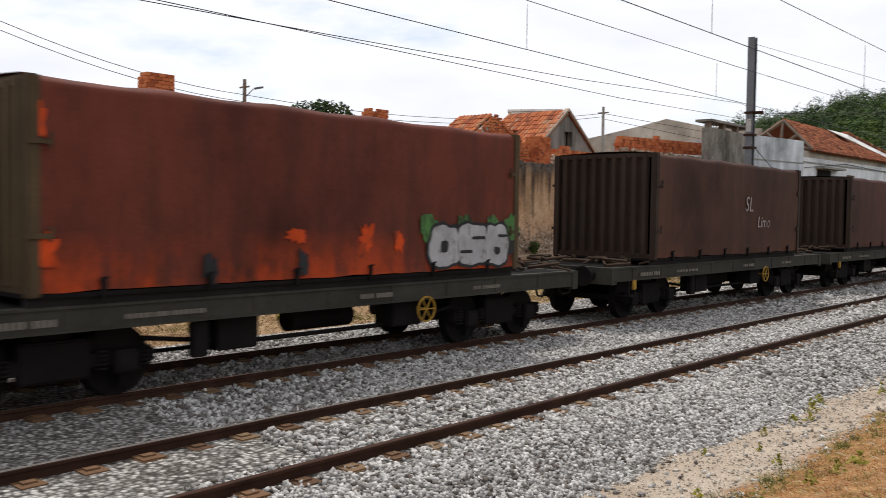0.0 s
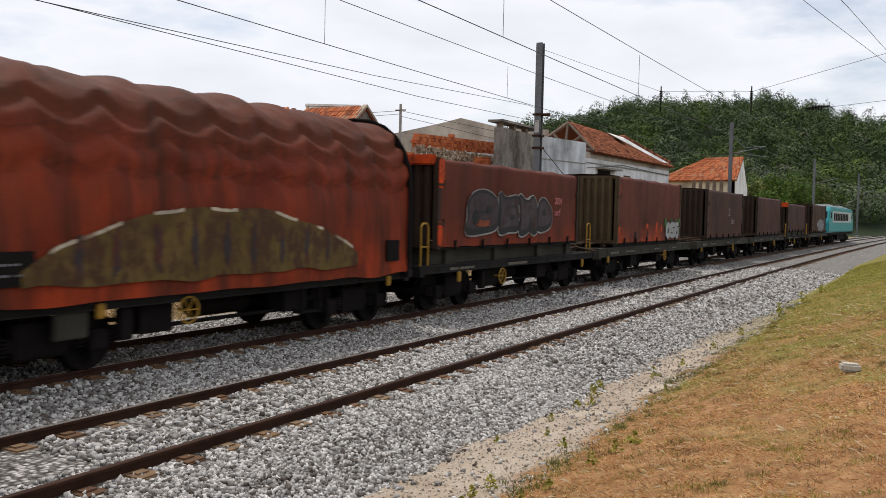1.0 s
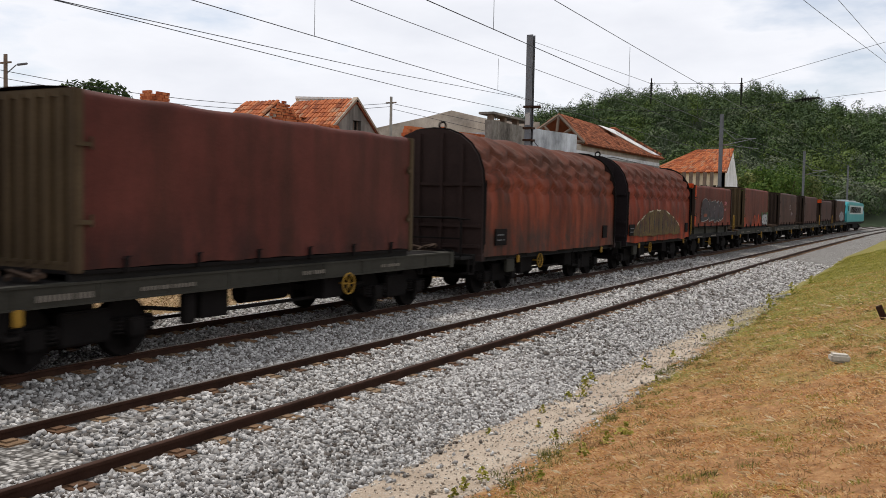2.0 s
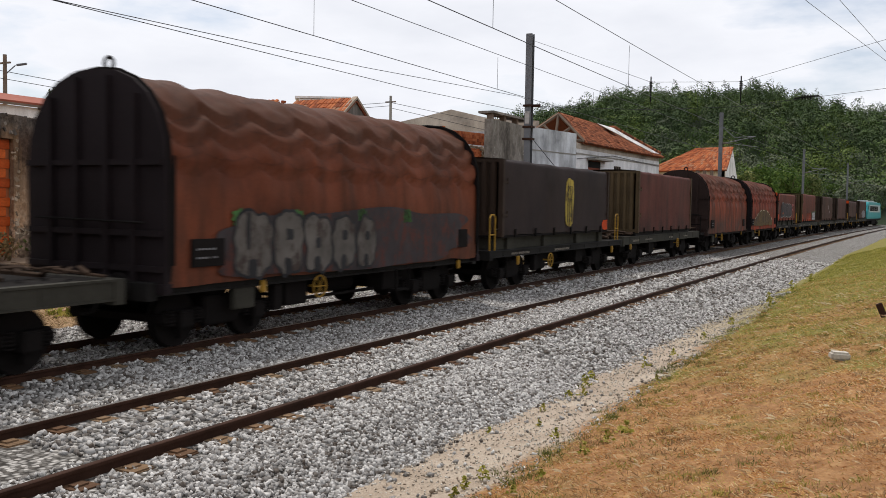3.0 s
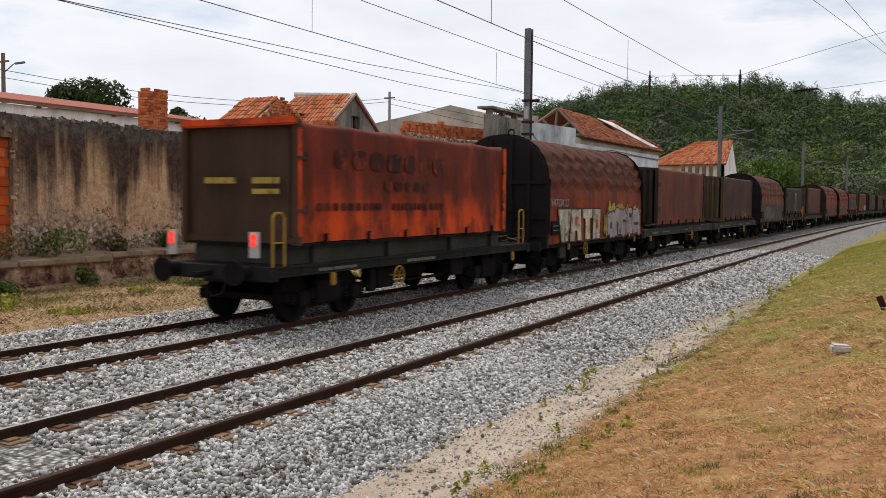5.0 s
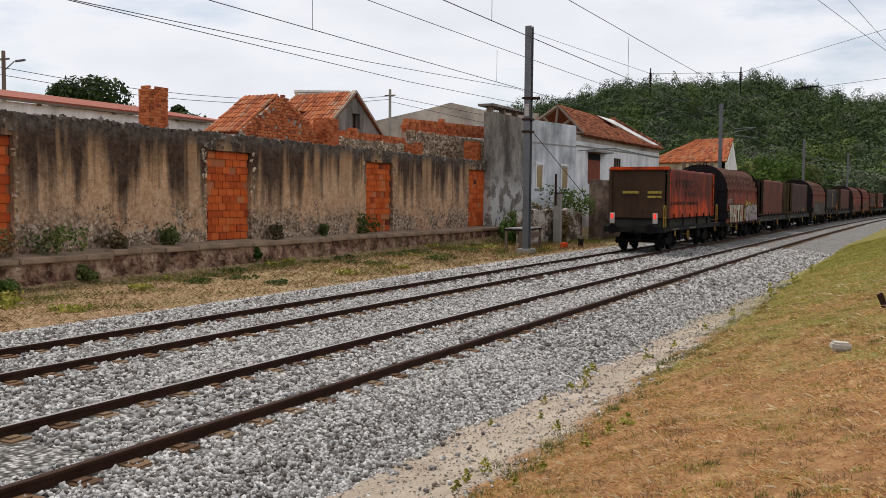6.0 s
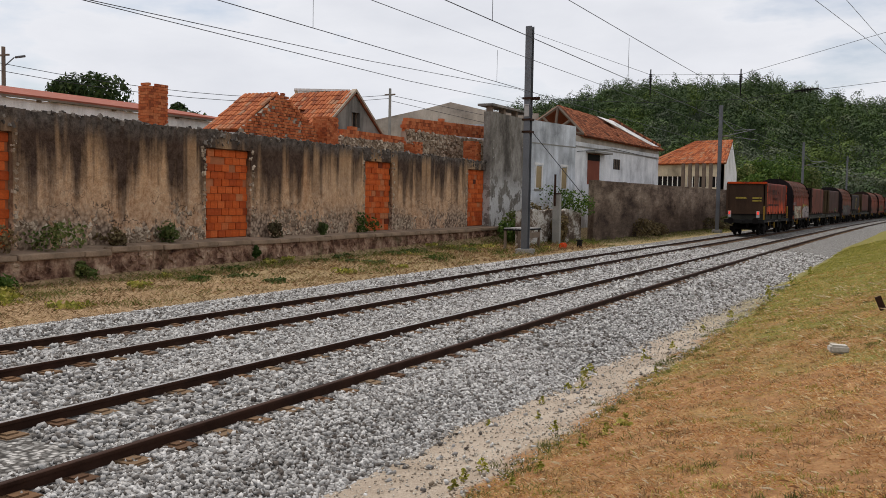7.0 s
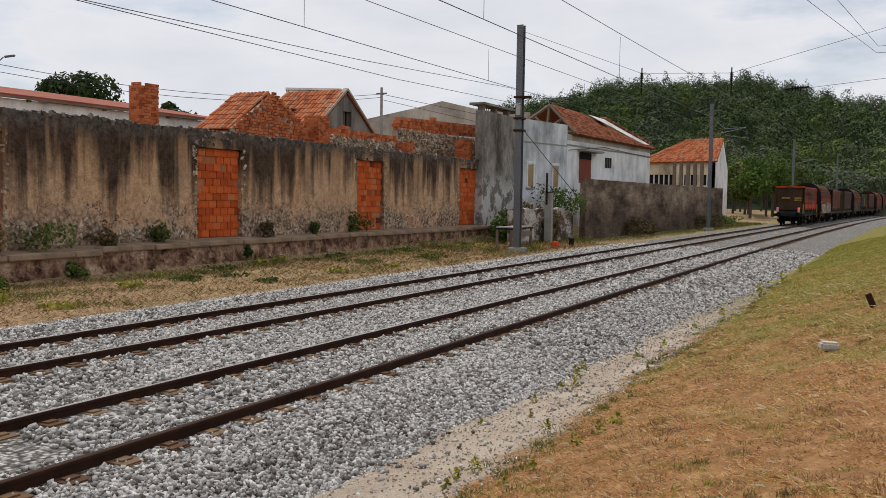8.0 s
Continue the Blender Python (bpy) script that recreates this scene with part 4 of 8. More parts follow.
couple(flat_wagon("flat wagon carrying a brick-red tarpaulin box", M_T["c10"], M_END, 110), 16.3)
w = couple(flat_wagon("flat wagon with maroon tarpaulin box and small green tag", M_T["c9"], M_END_GREEN, 109), 30.55)
splash(-1.0, -0.5, 1.5, 2.0, 1.455, 6, M_SPRAY_BLACK, w)
splash(2.0, 2.4, 1.5, 1.75, 1.455, 8, M_ORANGE, w, "rust_patch", "orange rust patch")
for i, ch in enumerate("IUUD"):
    writing(ch, 0.55, 0.75 + 0.24 * i, 1.52, 1.465, M_SPRAY_GREEN, w, "graffiti_tag", 0.015, 0.002, 0.2)
rt = random.Random(19)
for y0, n_marks in ((-4.9, 7), (0.5, 6), (3.0, 5)):      # unreadable looped tags sprayed on the sole bar
    bm = bmesh.new()
    pts = [(1.43, y0 + 0.20 * k + 0.08 * math.sin(k * 2.4), 1.08 + rt.uniform(-0.09, 0.10)) for k in range(n_marks)]
    tube(bm, [tuple(Vector(a).lerp(Vector(b_), 0.5) + Vector((0, 0.03, 0.02))) if k % 2 else a for k, (a, b_) in enumerate(zip(pts, pts[1:]))], 0.012, 4)
    part("graffiti_tag", bm, M_SPRAY_GREY, w, "pale grey sprayed scrawl")
w = couple(hood_wagon("rusty brown hooded coil wagon with grey graffiti", M_T["t3"], 3, None, 0.3), 43.35)
splash(-4.5, 4.9, 1.08, 2.28, 1.58, 9, M_SPRAY_DARK, w, "graffiti_patch", "dark painted band", 0.25, 70)
for k, (y0, y1, hole) in enumerate(((-4.0, -2.95, (0.3, 0.4, 0.4, 1.0)), (-2.95, -2.05, (0.4, 0.65, 0.55, 0.75)), (-2.05, -1.15, (0.4, 0.6, 0.4, 0.6)), (-1.15, -0.3, (0.4, 0.65, 0.55, 0.75)), (-0.3, 0.5, (0.4, 0.65, 0.55, 0.75)))):
    bubble(y0 + 0.05, y1 - 0.05, 1.14, 2.24 - 0.04 * k, 1.59, 31 + 2 * k, w, M_SPRAY_FADED, (M_SPRAY_BLACK,), (hole, (0.35, 0.6, -0.05, 0.25)), "faded grey bubble letter", 0.25)
for y in (-4.0, -2.4, -0.2, 1.6):
    splash(y, y + 0.35, 2.0, 2.28, 1.58, y, M_SPRAY_GREEN, w, "graffiti_patch", "green spray puff", 0.5, 24)
w = couple(low_wagon("low freight wagon with blackish box and yellow oval emblem", M_T["c8"], M_END, 108), 55.9)
splash(-0.35, 0.45, 1.75, 3.35, 1.45, 3, M_SPRAY_YELLOW, w, "emblem", "faded yellow oval emblem", 0.05, 30)
for i in range(3):
    part("emblem_stripe", B((1.462, 1.467, -0.15 + 0.17 * i, -0.10 + 0.17 * i, 1.9, 3.1)), M_SPRAY_BLACK, w)
splash(3.5, 4.2, 1.6, 1.95, 1.45, 4, M_ORANGE, w, "rust_patch", "orange rust patch")
couple(flat_wagon("flat wagon with dark red box and olive ribbed end", M_T["c7"], M_END_GREEN, 107), 68.9)
w = couple(hood_wagon("dirty red hooded coil wagon with patched cloth", M_T["t2"], 2, M_END_BROWN, 0.85), 82.62)
bm = bmesh.new()
tube(bm, [(1.34, -6.55, 1.05), (1.34, -6.55, 2.0), (1.26, -6.55, 2.1), (-1.2, -6.55, 2.1), (-1.3, -6.55, 2.0), (-1.3, -6.55, 1.05)], 0.028, 7)
part("platform_rail", bm, M_STEEL, w)
part("platform_bar", B((-1.3, 1.34, -6.57, -6.53, 1.55, 1.59)), M_STEEL, w)
part("end_platform", B((-1.36, 1.40, -6.62, -5.86, 1.02, 1.09), bevel=0.01), M_FRAME_B, w)
part("step", B((1.15, 1.45, -6.3, -5.95, 0.62, 0.66), (1.41, 1.45, -6.3, -6.26, 0.62, 1.02), (1.41, 1.45, -5.99, -5.95, 0.62, 1.02)), M_STEEL, w)
w = couple(hood_wagon("rust-red hooded coil wagon with faded khaki graffiti", M_T["t1"], 1), 95.2)
bm = bmesh.new()       # an old graffiti, arched over, half worn off
crest = []
for k in range(41):
    u = k / 40
    crest.append((-4.6 + 8.0 * u, 1.30 + 1.12 * math.sin(math.pi * u) ** 0.6 + 0.10 * noise.noise((u * 9, 3, 1))))
low_ = [(y, 1.30 + 0.12 * noise.noise((y * 1.1, 7, 7))) for y, _ in reversed(crest)]
vs = [bm.verts.new((1.592, y, z)) for y, z in crest[1:-1] + low_[1:-1]]
bm.faces.new(vs)
bmesh.ops.triangulate(bm, faces=list(bm.faces))
part("graffiti_patch", bm, M_SPRAY_KHAKI, w, "faded khaki graffiti patch")
bm = bmesh.new()
for k in range(2, 38):
    (ya, za), (yb, zb) = crest[k], crest[k + 1]
    if noise.noise((k * 0.35, 2, 2)) > -0.02:
        prism_pts = [bm.verts.new((1.598, ya, za - 0.03)), bm.verts.new((1.598, yb, zb - 0.03)), bm.verts.new((1.598, yb, zb + 0.03)), bm.verts.new((1.598, ya, za + 0.02))]
        bm.faces.new(prism_pts)
part("graffiti_outline", bm, M_SPRAY_WHITE, w, "pale worn outline")
for k in range(9):
    y = -3.6 + 0.72 * k + 0.2 * noise.noise((k * 1.3, 0, 0))
    splash(y, y + 0.13, 1.45, 2.25 - 0.06 * abs(k - 4), 1.595, 20 + k, M_SPRAY_DARK, w, "graffiti_stroke", "", 0.7, 22)
w = couple(low_wagon("low freight wagon with red-brown box and bubble graffiti", M_T["c6"], M_END, 106), 107.25)
for strip in ((-1.36, 1.37, -5.40, -5.22, 3.55, 3.79), (1.44, 1.47, -5.3, -5.05, 3.0, 3.7), (1.44, 1.47, -5.3, -5.1, 1.62, 2.2),):
    part("rust_edge", B(strip, bevel=0.03), M_ORANGE, w, "bright orange edge")
LETTER_LAYERS = (("graffiti_halo", M_SPRAY_PALE, 0.115, 0.10), ("graffiti_outline", M_SPRAY_BLACK, 0.085, 0.085), ("graffiti_letter", M_SPRAY_SLATE, 0.0, 0.0))
for k, (pts, y0, y1, z0, z1) in enumerate((([(-0.02, 0.0), (0.03, 0.35), (0.03, 0.68), (0.24, 0.95), (0.6, 1.0), (0.92, 0.8), (1.0, 0.45), (0.93, 0.14), (0.5, 0.02)], -3.35, -1.6, 1.98, 3.0),
                                           ([(0.02, 0.0), (0.05, 0.5), (0.0, 1.0), (0.3, 0.86), (0.95, 0.92), (0.88, 0.55), (1.0, 0.1), (0.5, 0.05)], -1.47, -0.24, 1.98, 2.98),
                                           ([(0.05, 0.0), (0.12, 0.5), (0.0, 1.0), (0.3, 0.86), (0.5, 0.84), (0.75, 0.98), (0.93, 0.7), (1.0, 0.1), (0.72, 0.04), (0.6, 0.45), (0.5, 0.1)], -0.17, 1.12, 1.92, 2.96),
                                           ([(0.0, 0.08), (0.06, 0.8), (0.4, 1.0), (0.85, 0.72), (1.0, 0.5), (0.95, 0.22), (0.5, 0.04)], 1.20, 2.22, 2.0, 2.9))):
    soft_letter(pts, y0 - 0.4, y1 - 0.4, z0 + 0.06, z1 - 0.06, 1.455, w, LETTER_LAYERS, "dark grey bubble letter", 0.0012 * k)
for y0, y1, z0, z1 in ((-3.1, -2.75, 2.12, 2.5), (-2.3, -1.98, 2.42, 2.62), (-2.8, -2.3, 2.42, 2.48), (-0.85, -0.5, 2.25, 2.4), (-0.9, -0.35, 2.6, 2.65), (1.5, 1.78, 2.38, 2.58)):
    splash(y0 - 0.4, y1 - 0.4, z0, z1, 1.477, y0, M_SPRAY_BLACK, w, "graffiti_counter", "", 0.4, 18)
splash(-3.35, -2.5, 2.08, 2.24, 1.477, 3, M_SPRAY_RUST, w, "graffiti_shade", "rusty red shade", 0.5, 20)
writing("2024", 0.30, 2.1, 2.75, 1.455, M_SPRAY_PINK, w, "graffiti_tag", 0, 0.004, 0.1)
writing("surf", 0.30, 2.1, 2.4, 1.455, M_SPRAY_PINK, w, "graffiti_tag", 0, 0.004, 0.1)
w = couple(flat_wagon("flat wagon with maroon box, rusty hem and silver graffiti", M_T["c5"], M_END_GREEN, 105), 120.5)
splash(2.1, 4.45, 1.585, 2.25, 1.45, 31, M_SPRAY_BLACK, w, "graffiti_patch", "black sprayed shadow", 0.25)
for y in (1.75, 2.7, 3.5, 4.05):
    splash(y, y + 0.4, 1.9, 2.4, 1.45, y * 3, M_SPRAY_GREEN, w, "graffiti_patch", "green spray puff", 0.5, 24, 0.007)
for k, (y0, y1, z1, holes) in enumerate(((1.95, 2.75, 2.2, ((0.35, 0.6, 0.35, 0.65),)), (2.7, 3.5, 2.24, ((0.45, 0.95, 0.62, 0.7), (0.05, 0.5, 0.3, 0.38))), (3.45, 4.15, 2.22, ((0.4, 0.65, 0.25, 0.45), (0.55, 0.95, 0.68, 0.76))))):
    bubble(y0, y1, 1.48, z1, 1.46, 71 + 4 * k, w, M_SPRAY_SILVER, (M_SPRAY_BLACK,), holes, "silver-grey bubble letter", 0.16)
for y in (-2.5, -0.9):
    splash(y, y + 0.22, 1.46, 1.82, 1.455, y, M_SPRAY_BLACK, w, "scorch_patch", "black patch on the hem", 0.8, 24)
for y0, y1, z0, z1 in ((-4.75, -4.45, 1.7, 2.1), (-1.1, -0.75, 1.95, 2.15), (0.35, 0.6, 1.75, 2.2), (1.1, 1.3, 1.8, 2.1), (-4.75, -4.6, 3.2, 3.6)):
    splash(y0, y1, z0, z1, 1.45, y0, M_ORANGE, w, "rust_patch", "bright orange rust patch", 0.9, 30)
w = couple(flat_wagon("flat wagon with brown box and chalky scribbles", M_T["c4"], M_END, 104), 135.2)
writing("SL", 0.6, 0.3, 2.6, 1.455, M_SPRAY_LILAC, w, "graffiti_tag", 0, 0.004, 0.2)
writing("Limo", 0.45, 1.2, 2.15, 1.455, M_SPRAY_LILAC, w, "graffiti_tag", 0, 0.004, 0.2)
couple(flat_wagon("flat wagon with dull brown tarpaulin box", M_T["c3"], M_END, 103), 149.4)
w = couple(low_wagon("low freight wagon with dark brown box, orange corner", M_T["c2"], M_END, 102), 162.6)
for strip in ((-1.36, 1.455, -5.40, -5.20, 3.45, 3.80),):
    part("rust_edge", B(strip, bevel=0.03), M_ORANGE, w, "bright orange edge")
w = couple(flat_wagon("flat wagon with brown box and pale graffiti", M_T["c4"], M_END, 101), 175.8)
splash(-1.5, 3.5, 1.5, 2.6, 1.45, 41, M_SPRAY_GREY, w, "graffiti_patch", "pale graffiti patch", 0.4)
couple(locomotive(), 194.6)

# ---- the ruin, houses and yard beyond the line ----
M_RENDER, n, l, b = mat("stained_lime_render", 0.92)
big = noise_of(n, l, 0.45, 5)
fine = noise_of(n, l, 16, 6, 0.7)
wide_run = noise_of(n, l, 0.75, 3, 0.5, (1, 1.0, 0.05), shift=2)
thin_run = noise_of(n, l, 2.6, 5, 0.6, (1, 1.0, 0.07), shift=8)
blotch = noise_of(n, l, 1.7, 6, 0.7, shift=9)
patchy = noise_of(n, l, 4.5, 6, 0.72, shift=19)
up = height_band(n, l, 0.6, 4.8)
c = ramp(n, l, big, [(0.3, (0.54, 0.285, 0.125)), (0.5, (0.68, 0.42, 0.215)), (0.75, (0.58, 0.385, 0.23))])
c = mix(n, l, mix(n, l, up, 1.0, 0.0), c, ramp(n, l, patchy, [(0.34, (0.29, 0.15, 0.085)), (0.50, (0.58, 0.37, 0.235)), (0.66, (0.74, 0.55, 0.39))]))
ochre = ramp(n, l, noise_of(n, l, 1.0, 3, 0.5, (1, 1.0, 0.04), shift=31), [(0.53, 0.0), (0.60, 0.9)])
runs = calc(n, l, "ADD", calc(n, l, "MULTIPLY", ramp(n, l, wide_run, [(0.38, 0.0), (0.62, 1.0)]), 0.36), calc(n, l, "MULTIPLY", ramp(n, l, thin_run, [(0.38, 0.0), (0.62, 1.0)]), 0.26))
runs = calc(n, l, "ADD", runs, calc(n, l, "MULTIPLY", blotch, 0.30))
runs = calc(n, l, "ADD", runs, calc(n, l, "MULTIPLY", up, 0.95))
soot = ramp(n, l, calc(n, l, "MULTIPLY", runs, 0.5), [(0.40, 0.0), (0.49, 0.55), (0.60, 0.96)])
soot = mix(n, l, ochre, soot, mix(n, l, 0.35, (0.0, 0.0, 0.0), soot))
c = mix(n, l, soot, c, ramp(n, l, patchy, [(0.35, (0.026, 0.015, 0.011)), (0.65, (0.090, 0.058, 0.045))]))
crest_dirt = ramp(n, l, noise_of(n, l, 1.2, 5, 0.7, (1, 1.4, 0.3), shift=5), [(0.32, 0.25), (0.5, 0.9)])
c = mix(n, l, mix(n, l, height_band(n, l, 4.1, 4.6), 0.0, crest_dirt), c, ramp(n, l, patchy, [(0.35, (0.04, 0.034, 0.03)), (0.68, (0.20, 0.17, 0.145))]))
crack = noise_of(n, l, 0.55, 5, 0.62, shift=40)
line = ramp(n, l, crack, [(0.492, 0.0), (0.498, 1.0), (0.502, 1.0), (0.508, 0.0)])
c = mix(n, l, mix(n, l, height_band(n, l, 1.9, 2.7), line, 0.0), c, (0.03, 0.022, 0.018))
bare = mix(n, l, height_band(n, l, 1.3, 2.2), ramp(n, l, noise_of(n, l, 0.55, 6, 0.7, shift=51), [(0.49, 0.0), (0.51, 0.9)]), 0.0)
stoned = n.new("ShaderNodeTexVoronoi")
stoned.inputs["Scale"].default_value = 6.5
co = n.new("ShaderNodeTexCoord")
l.new(co.outputs["Object"], stoned.inputs["Vector"])
c = mix(n, l, bare, c, ramp(n, l, stoned.outputs["Distance"], [(0.15, (0.56, 0.43, 0.32)), (0.45, (0.36, 0.26, 0.185)), (0.7, (0.11, 0.075, 0.055))]))
c = mix(n, l, 0.55, c, ramp(n, l, fine, [(0.32, 0.35), (0.62, 1.0)]), "MULTIPLY")
l.new(c, b.inputs["Base Color"])
bump(n, l, b, calc(n, l, "ADD", fine, calc(n, l, "MULTIPLY", patchy, 1.5)), 0.8, 0.05)

M_CREST_STONE = pieces("weathered_crest_stone", [(0.0, (0.045, 0.038, 0.033)), (0.5, (0.13, 0.11, 0.095)), (1.0, (0.30, 0.26, 0.22))], 0.95, 14, False)
M_RUBBLE_STONE = pieces("pale_rubble_stone", [(0.0, (0.20, 0.145, 0.10)), (0.5, (0.41, 0.315, 0.225)), (1.0, (0.66, 0.54, 0.41))], 0.9, 14, False)
M_BRICK = pieces("hollow_orange_brick", [(0.0, (0.10, 0.035, 0.02)), (0.08, (0.42, 0.075, 0.02)), (0.5, (0.60, 0.115, 0.025)), (0.9, (0.66, 0.15, 0.04)), (1.0, (0.50, 0.20, 0.09))], 0.85, 18)
M_BRICKS = pieces("old_orange_brickwork", [(0.0, (0.28, 0.075, 0.034)), (0.4, (0.52, 0.135, 0.05)), (1.0, (0.62, 0.215, 0.09))], 0.88, 18, False)
M_MORTAR_RED = plain("brick_dust_mortar", (0.36, 0.13, 0.06), 0.95, 0, 0.35, 8)
M_MORTAR = plain("crumbling_mortar", (0.34, 0.28, 0.22), 0.95, 0, 0.35, 8)
M_TILE = pieces("orange_clay_roof_tile", [(0.0, (0.22, 0.065, 0.03)), (0.4, (0.42, 0.12, 0.045)), (0.8, (0.52, 0.17, 0.065)), (1.0, (0.36, 0.20, 0.12))], 0.85, 6, False)
M_TILE_PATCH = pieces("weathered_roof_tile", [(0.0, (0.12, 0.05, 0.03)), (0.4, (0.25, 0.08, 0.04)), (1.0, (0.40, 0.15, 0.075))], 0.88, 6, False)
M_LIME = tarp("flaking_whitewash", (0.74, 0.75, 0.76), (0.30, 0.25, 0.20), 1.9, (0.36, 0.36, 0.36), 21, 0.22, 0.7)
M_LIME_GREY = tarp("grey_damp_whitewash", (0.60, 0.63, 0.66), (0.42, 0.38, 0.33), 2.6, (0.20, 0.20, 0.20), 22, 0.45, 0.8)
M_HALL = tarp("beige_hall_render", (0.44, 0.385, 0.32), (0.4, 0.36, 0.3), 3.0, (0.24, 0.21, 0.18), 24, 0.4, 0.5)
M_CEMENT = tarp("grey_cement_render", (0.27, 0.245, 0.215), (0.60, 0.58, 0.55), 4.0, (0.085, 0.078, 0.07), 23, 0.75, 0.95)
M_PLINTH, n, l, b = mat("mossy_platform_wall", 0.95)
lump = noise_of(n, l, 1.6, 7, 0.72, shift=12)
grain = noise_of(n, l, 9, 6, 0.75, shift=4)
c = ramp(n, l, lump, [(0.32, (0.030, 0.020, 0.014)), (0.43, (0.16, 0.082, 0.055)), (0.53, (0.38, 0.235, 0.16)), (0.68, (0.66, 0.49, 0.35))])
c = mix(n, l, 0.6, c, ramp(n, l, grain, [(0.32, 0.25), (0.66, 1.0)]), "MULTIPLY")
c = mix(n, l, ramp(n, l, noise_of(n, l, 0.9, 5, shift=33), [(0.55, 0.0), (0.68, 0.55)]), c, (0.05, 0.055, 0.02))
l.new(c, b.inputs["Base Color"])
bump(n, l, b, grain, 0.7, 0.04)
M_YARD, n, l, b = mat("dark_stained_yard_wall", 0.93)
lump = noise_of(n, l, 0.9, 7, 0.7, (1, 0.16, 0.6), shift=15)
spots = noise_of(n, l, 5.0, 7, 0.78, (1, 0.22, 1), shift=6)
run = noise_of(n, l, 1.6, 6, 0.72, (1, 0.16, 0.25), shift=3)
tone = calc(n, l, "ADD", calc(n, l, "MULTIPLY", lump, 0.55), calc(n, l, "MULTIPLY", run, 0.45))
c = ramp(n, l, tone, [(0.40, (0.040, 0.027, 0.020)), (0.47, (0.12, 0.083, 0.06)), (0.54, (0.25, 0.185, 0.135)), (0.63, (0.44, 0.35, 0.27))])
c = mix(n, l, mix(n, l, height_band(n, l, 0.4, 2.6), ramp(n, l, lump, [(0.42, 0.0), (0.56, 0.85)]), 0.0), c, (0.055, 0.036, 0.027))
c = mix(n, l, 0.7, c, ramp(n, l, spots, [(0.35, 0.35), (0.60, 1.0)]), "MULTIPLY")
l.new(c, b.inputs["Base Color"])
bump(n, l, b, spots, 0.6, 0.04)
M_FLAKED, n, l, b = mat("flaking_garden_wall", 0.93)
flake = noise_of(n, l, 1.5, 7, 0.75, (1, 0.35, 0.6), shift=25)
spots = noise_of(n, l, 8.0, 6, 0.75, shift=16)
c = ramp(n, l, flake, [(0.42, (0.085, 0.060, 0.045)), (0.50, (0.23, 0.18, 0.14)), (0.54, (0.55, 0.52, 0.47)), (0.7, (0.68, 0.66, 0.62))])
c = mix(n, l, 0.6, c, ramp(n, l, spots, [(0.35, 0.35), (0.62, 1.0)]), "MULTIPLY")
l.new(c, b.inputs["Base Color"])
bump(n, l, b, spots, 0.6, 0.04)
M_STUB, n, l, b = mat("blotched_cement_render", 0.93)
blot_ = noise_of(n, l, 0.7, 7, 0.7, (1, 1, 0.6), shift=61)
spots = noise_of(n, l, 6.0, 6, 0.75, shift=13)
pale_ = noise_of(n, l, 1.1, 6, 0.7, shift=71)
c = ramp(n, l, blot_, [(0.36, (0.085, 0.074, 0.064)), (0.5, (0.20, 0.18, 0.155)), (0.64, (0.34, 0.315, 0.28))])
low_p = mix(n, l, height_band(n, l, 2.6, 4.2), ramp(n, l, pale_, [(0.47, 0.0), (0.50, 0.9)]), ramp(n, l, pale_, [(0.63, 0.0), (0.66, 0.55)]))
c = mix(n, l, low_p, c, (0.58, 0.565, 0.54))
c = mix(n, l, 0.5, c, ramp(n, l, spots, [(0.35, 0.45), (0.62, 1.0)]), "MULTIPLY")
l.new(c, b.inputs["Base Color"])
bump(n, l, b, spots, 0.5, 0.03)
M_SLAB = plain("worn_platform_slab", (0.25, 0.18, 0.125), 0.95, 0, 0.5, 5)
M_CREAM = tarp("cream_render", (0.60, 0.52, 0.38), (0.4, 0.34, 0.25), 2.0, (0.24, 0.2, 0.15), 26, 0.3, 0.5)
M_WOOD_RED = plain("red_brown_door", (0.20, 0.055, 0.03), 0.7, 0, 0.3, 4)
M_SHUTTER = plain("ochre_boarded_window", (0.32, 0.24, 0.13), 0.8, 0, 0.3, 4)
M_DARK = plain("dark_void", (0.015, 0.014, 0.013), 0.9)
M_TIMBER = plain("grey_roof_timber", (0.17, 0.13, 0.10), 0.85, 0, 0.3, 6)
M_POST = plain("galvanised_mast_steel", (0.15, 0.155, 0.165), 0.55, 0.5, 0.3, 3)
M_CONCRETE = plain("grey_concrete", (0.27, 0.26, 0.235), 0.9, 0, 0.3, 5)
M_WIRE = plain("dark_wire", (0.055, 0.055, 0.06), 0.5, 0.6)
M_FASCIA = plain("dull_red_roof_sheet", (0.26, 0.075, 0.045), 0.75, 0, 0.25, 3)
M_PLAIN_WHITE = tarp("old_white_wall", (0.82, 0.80, 0.77), (0.5, 0.45, 0.4), 1.0, (0.3, 0.28, 0.26), 27, 0.3, 0.3)

WALL_X = -23.3
DOORS = [(9.9, 12.6), (14.7, 17.3), (25.4, 27.95), (36.4, 38.95), (47.7, 50.3)]
SILL, LINTEL = 0.72, 4.12


def wall_top(y):
    return 4.82 - 0.005 * (y - 16) + 0.09 * noise.noise((y * 0.8, 1, 2)) + 0.06 * noise.noise((y * 3.1, 5, 2))


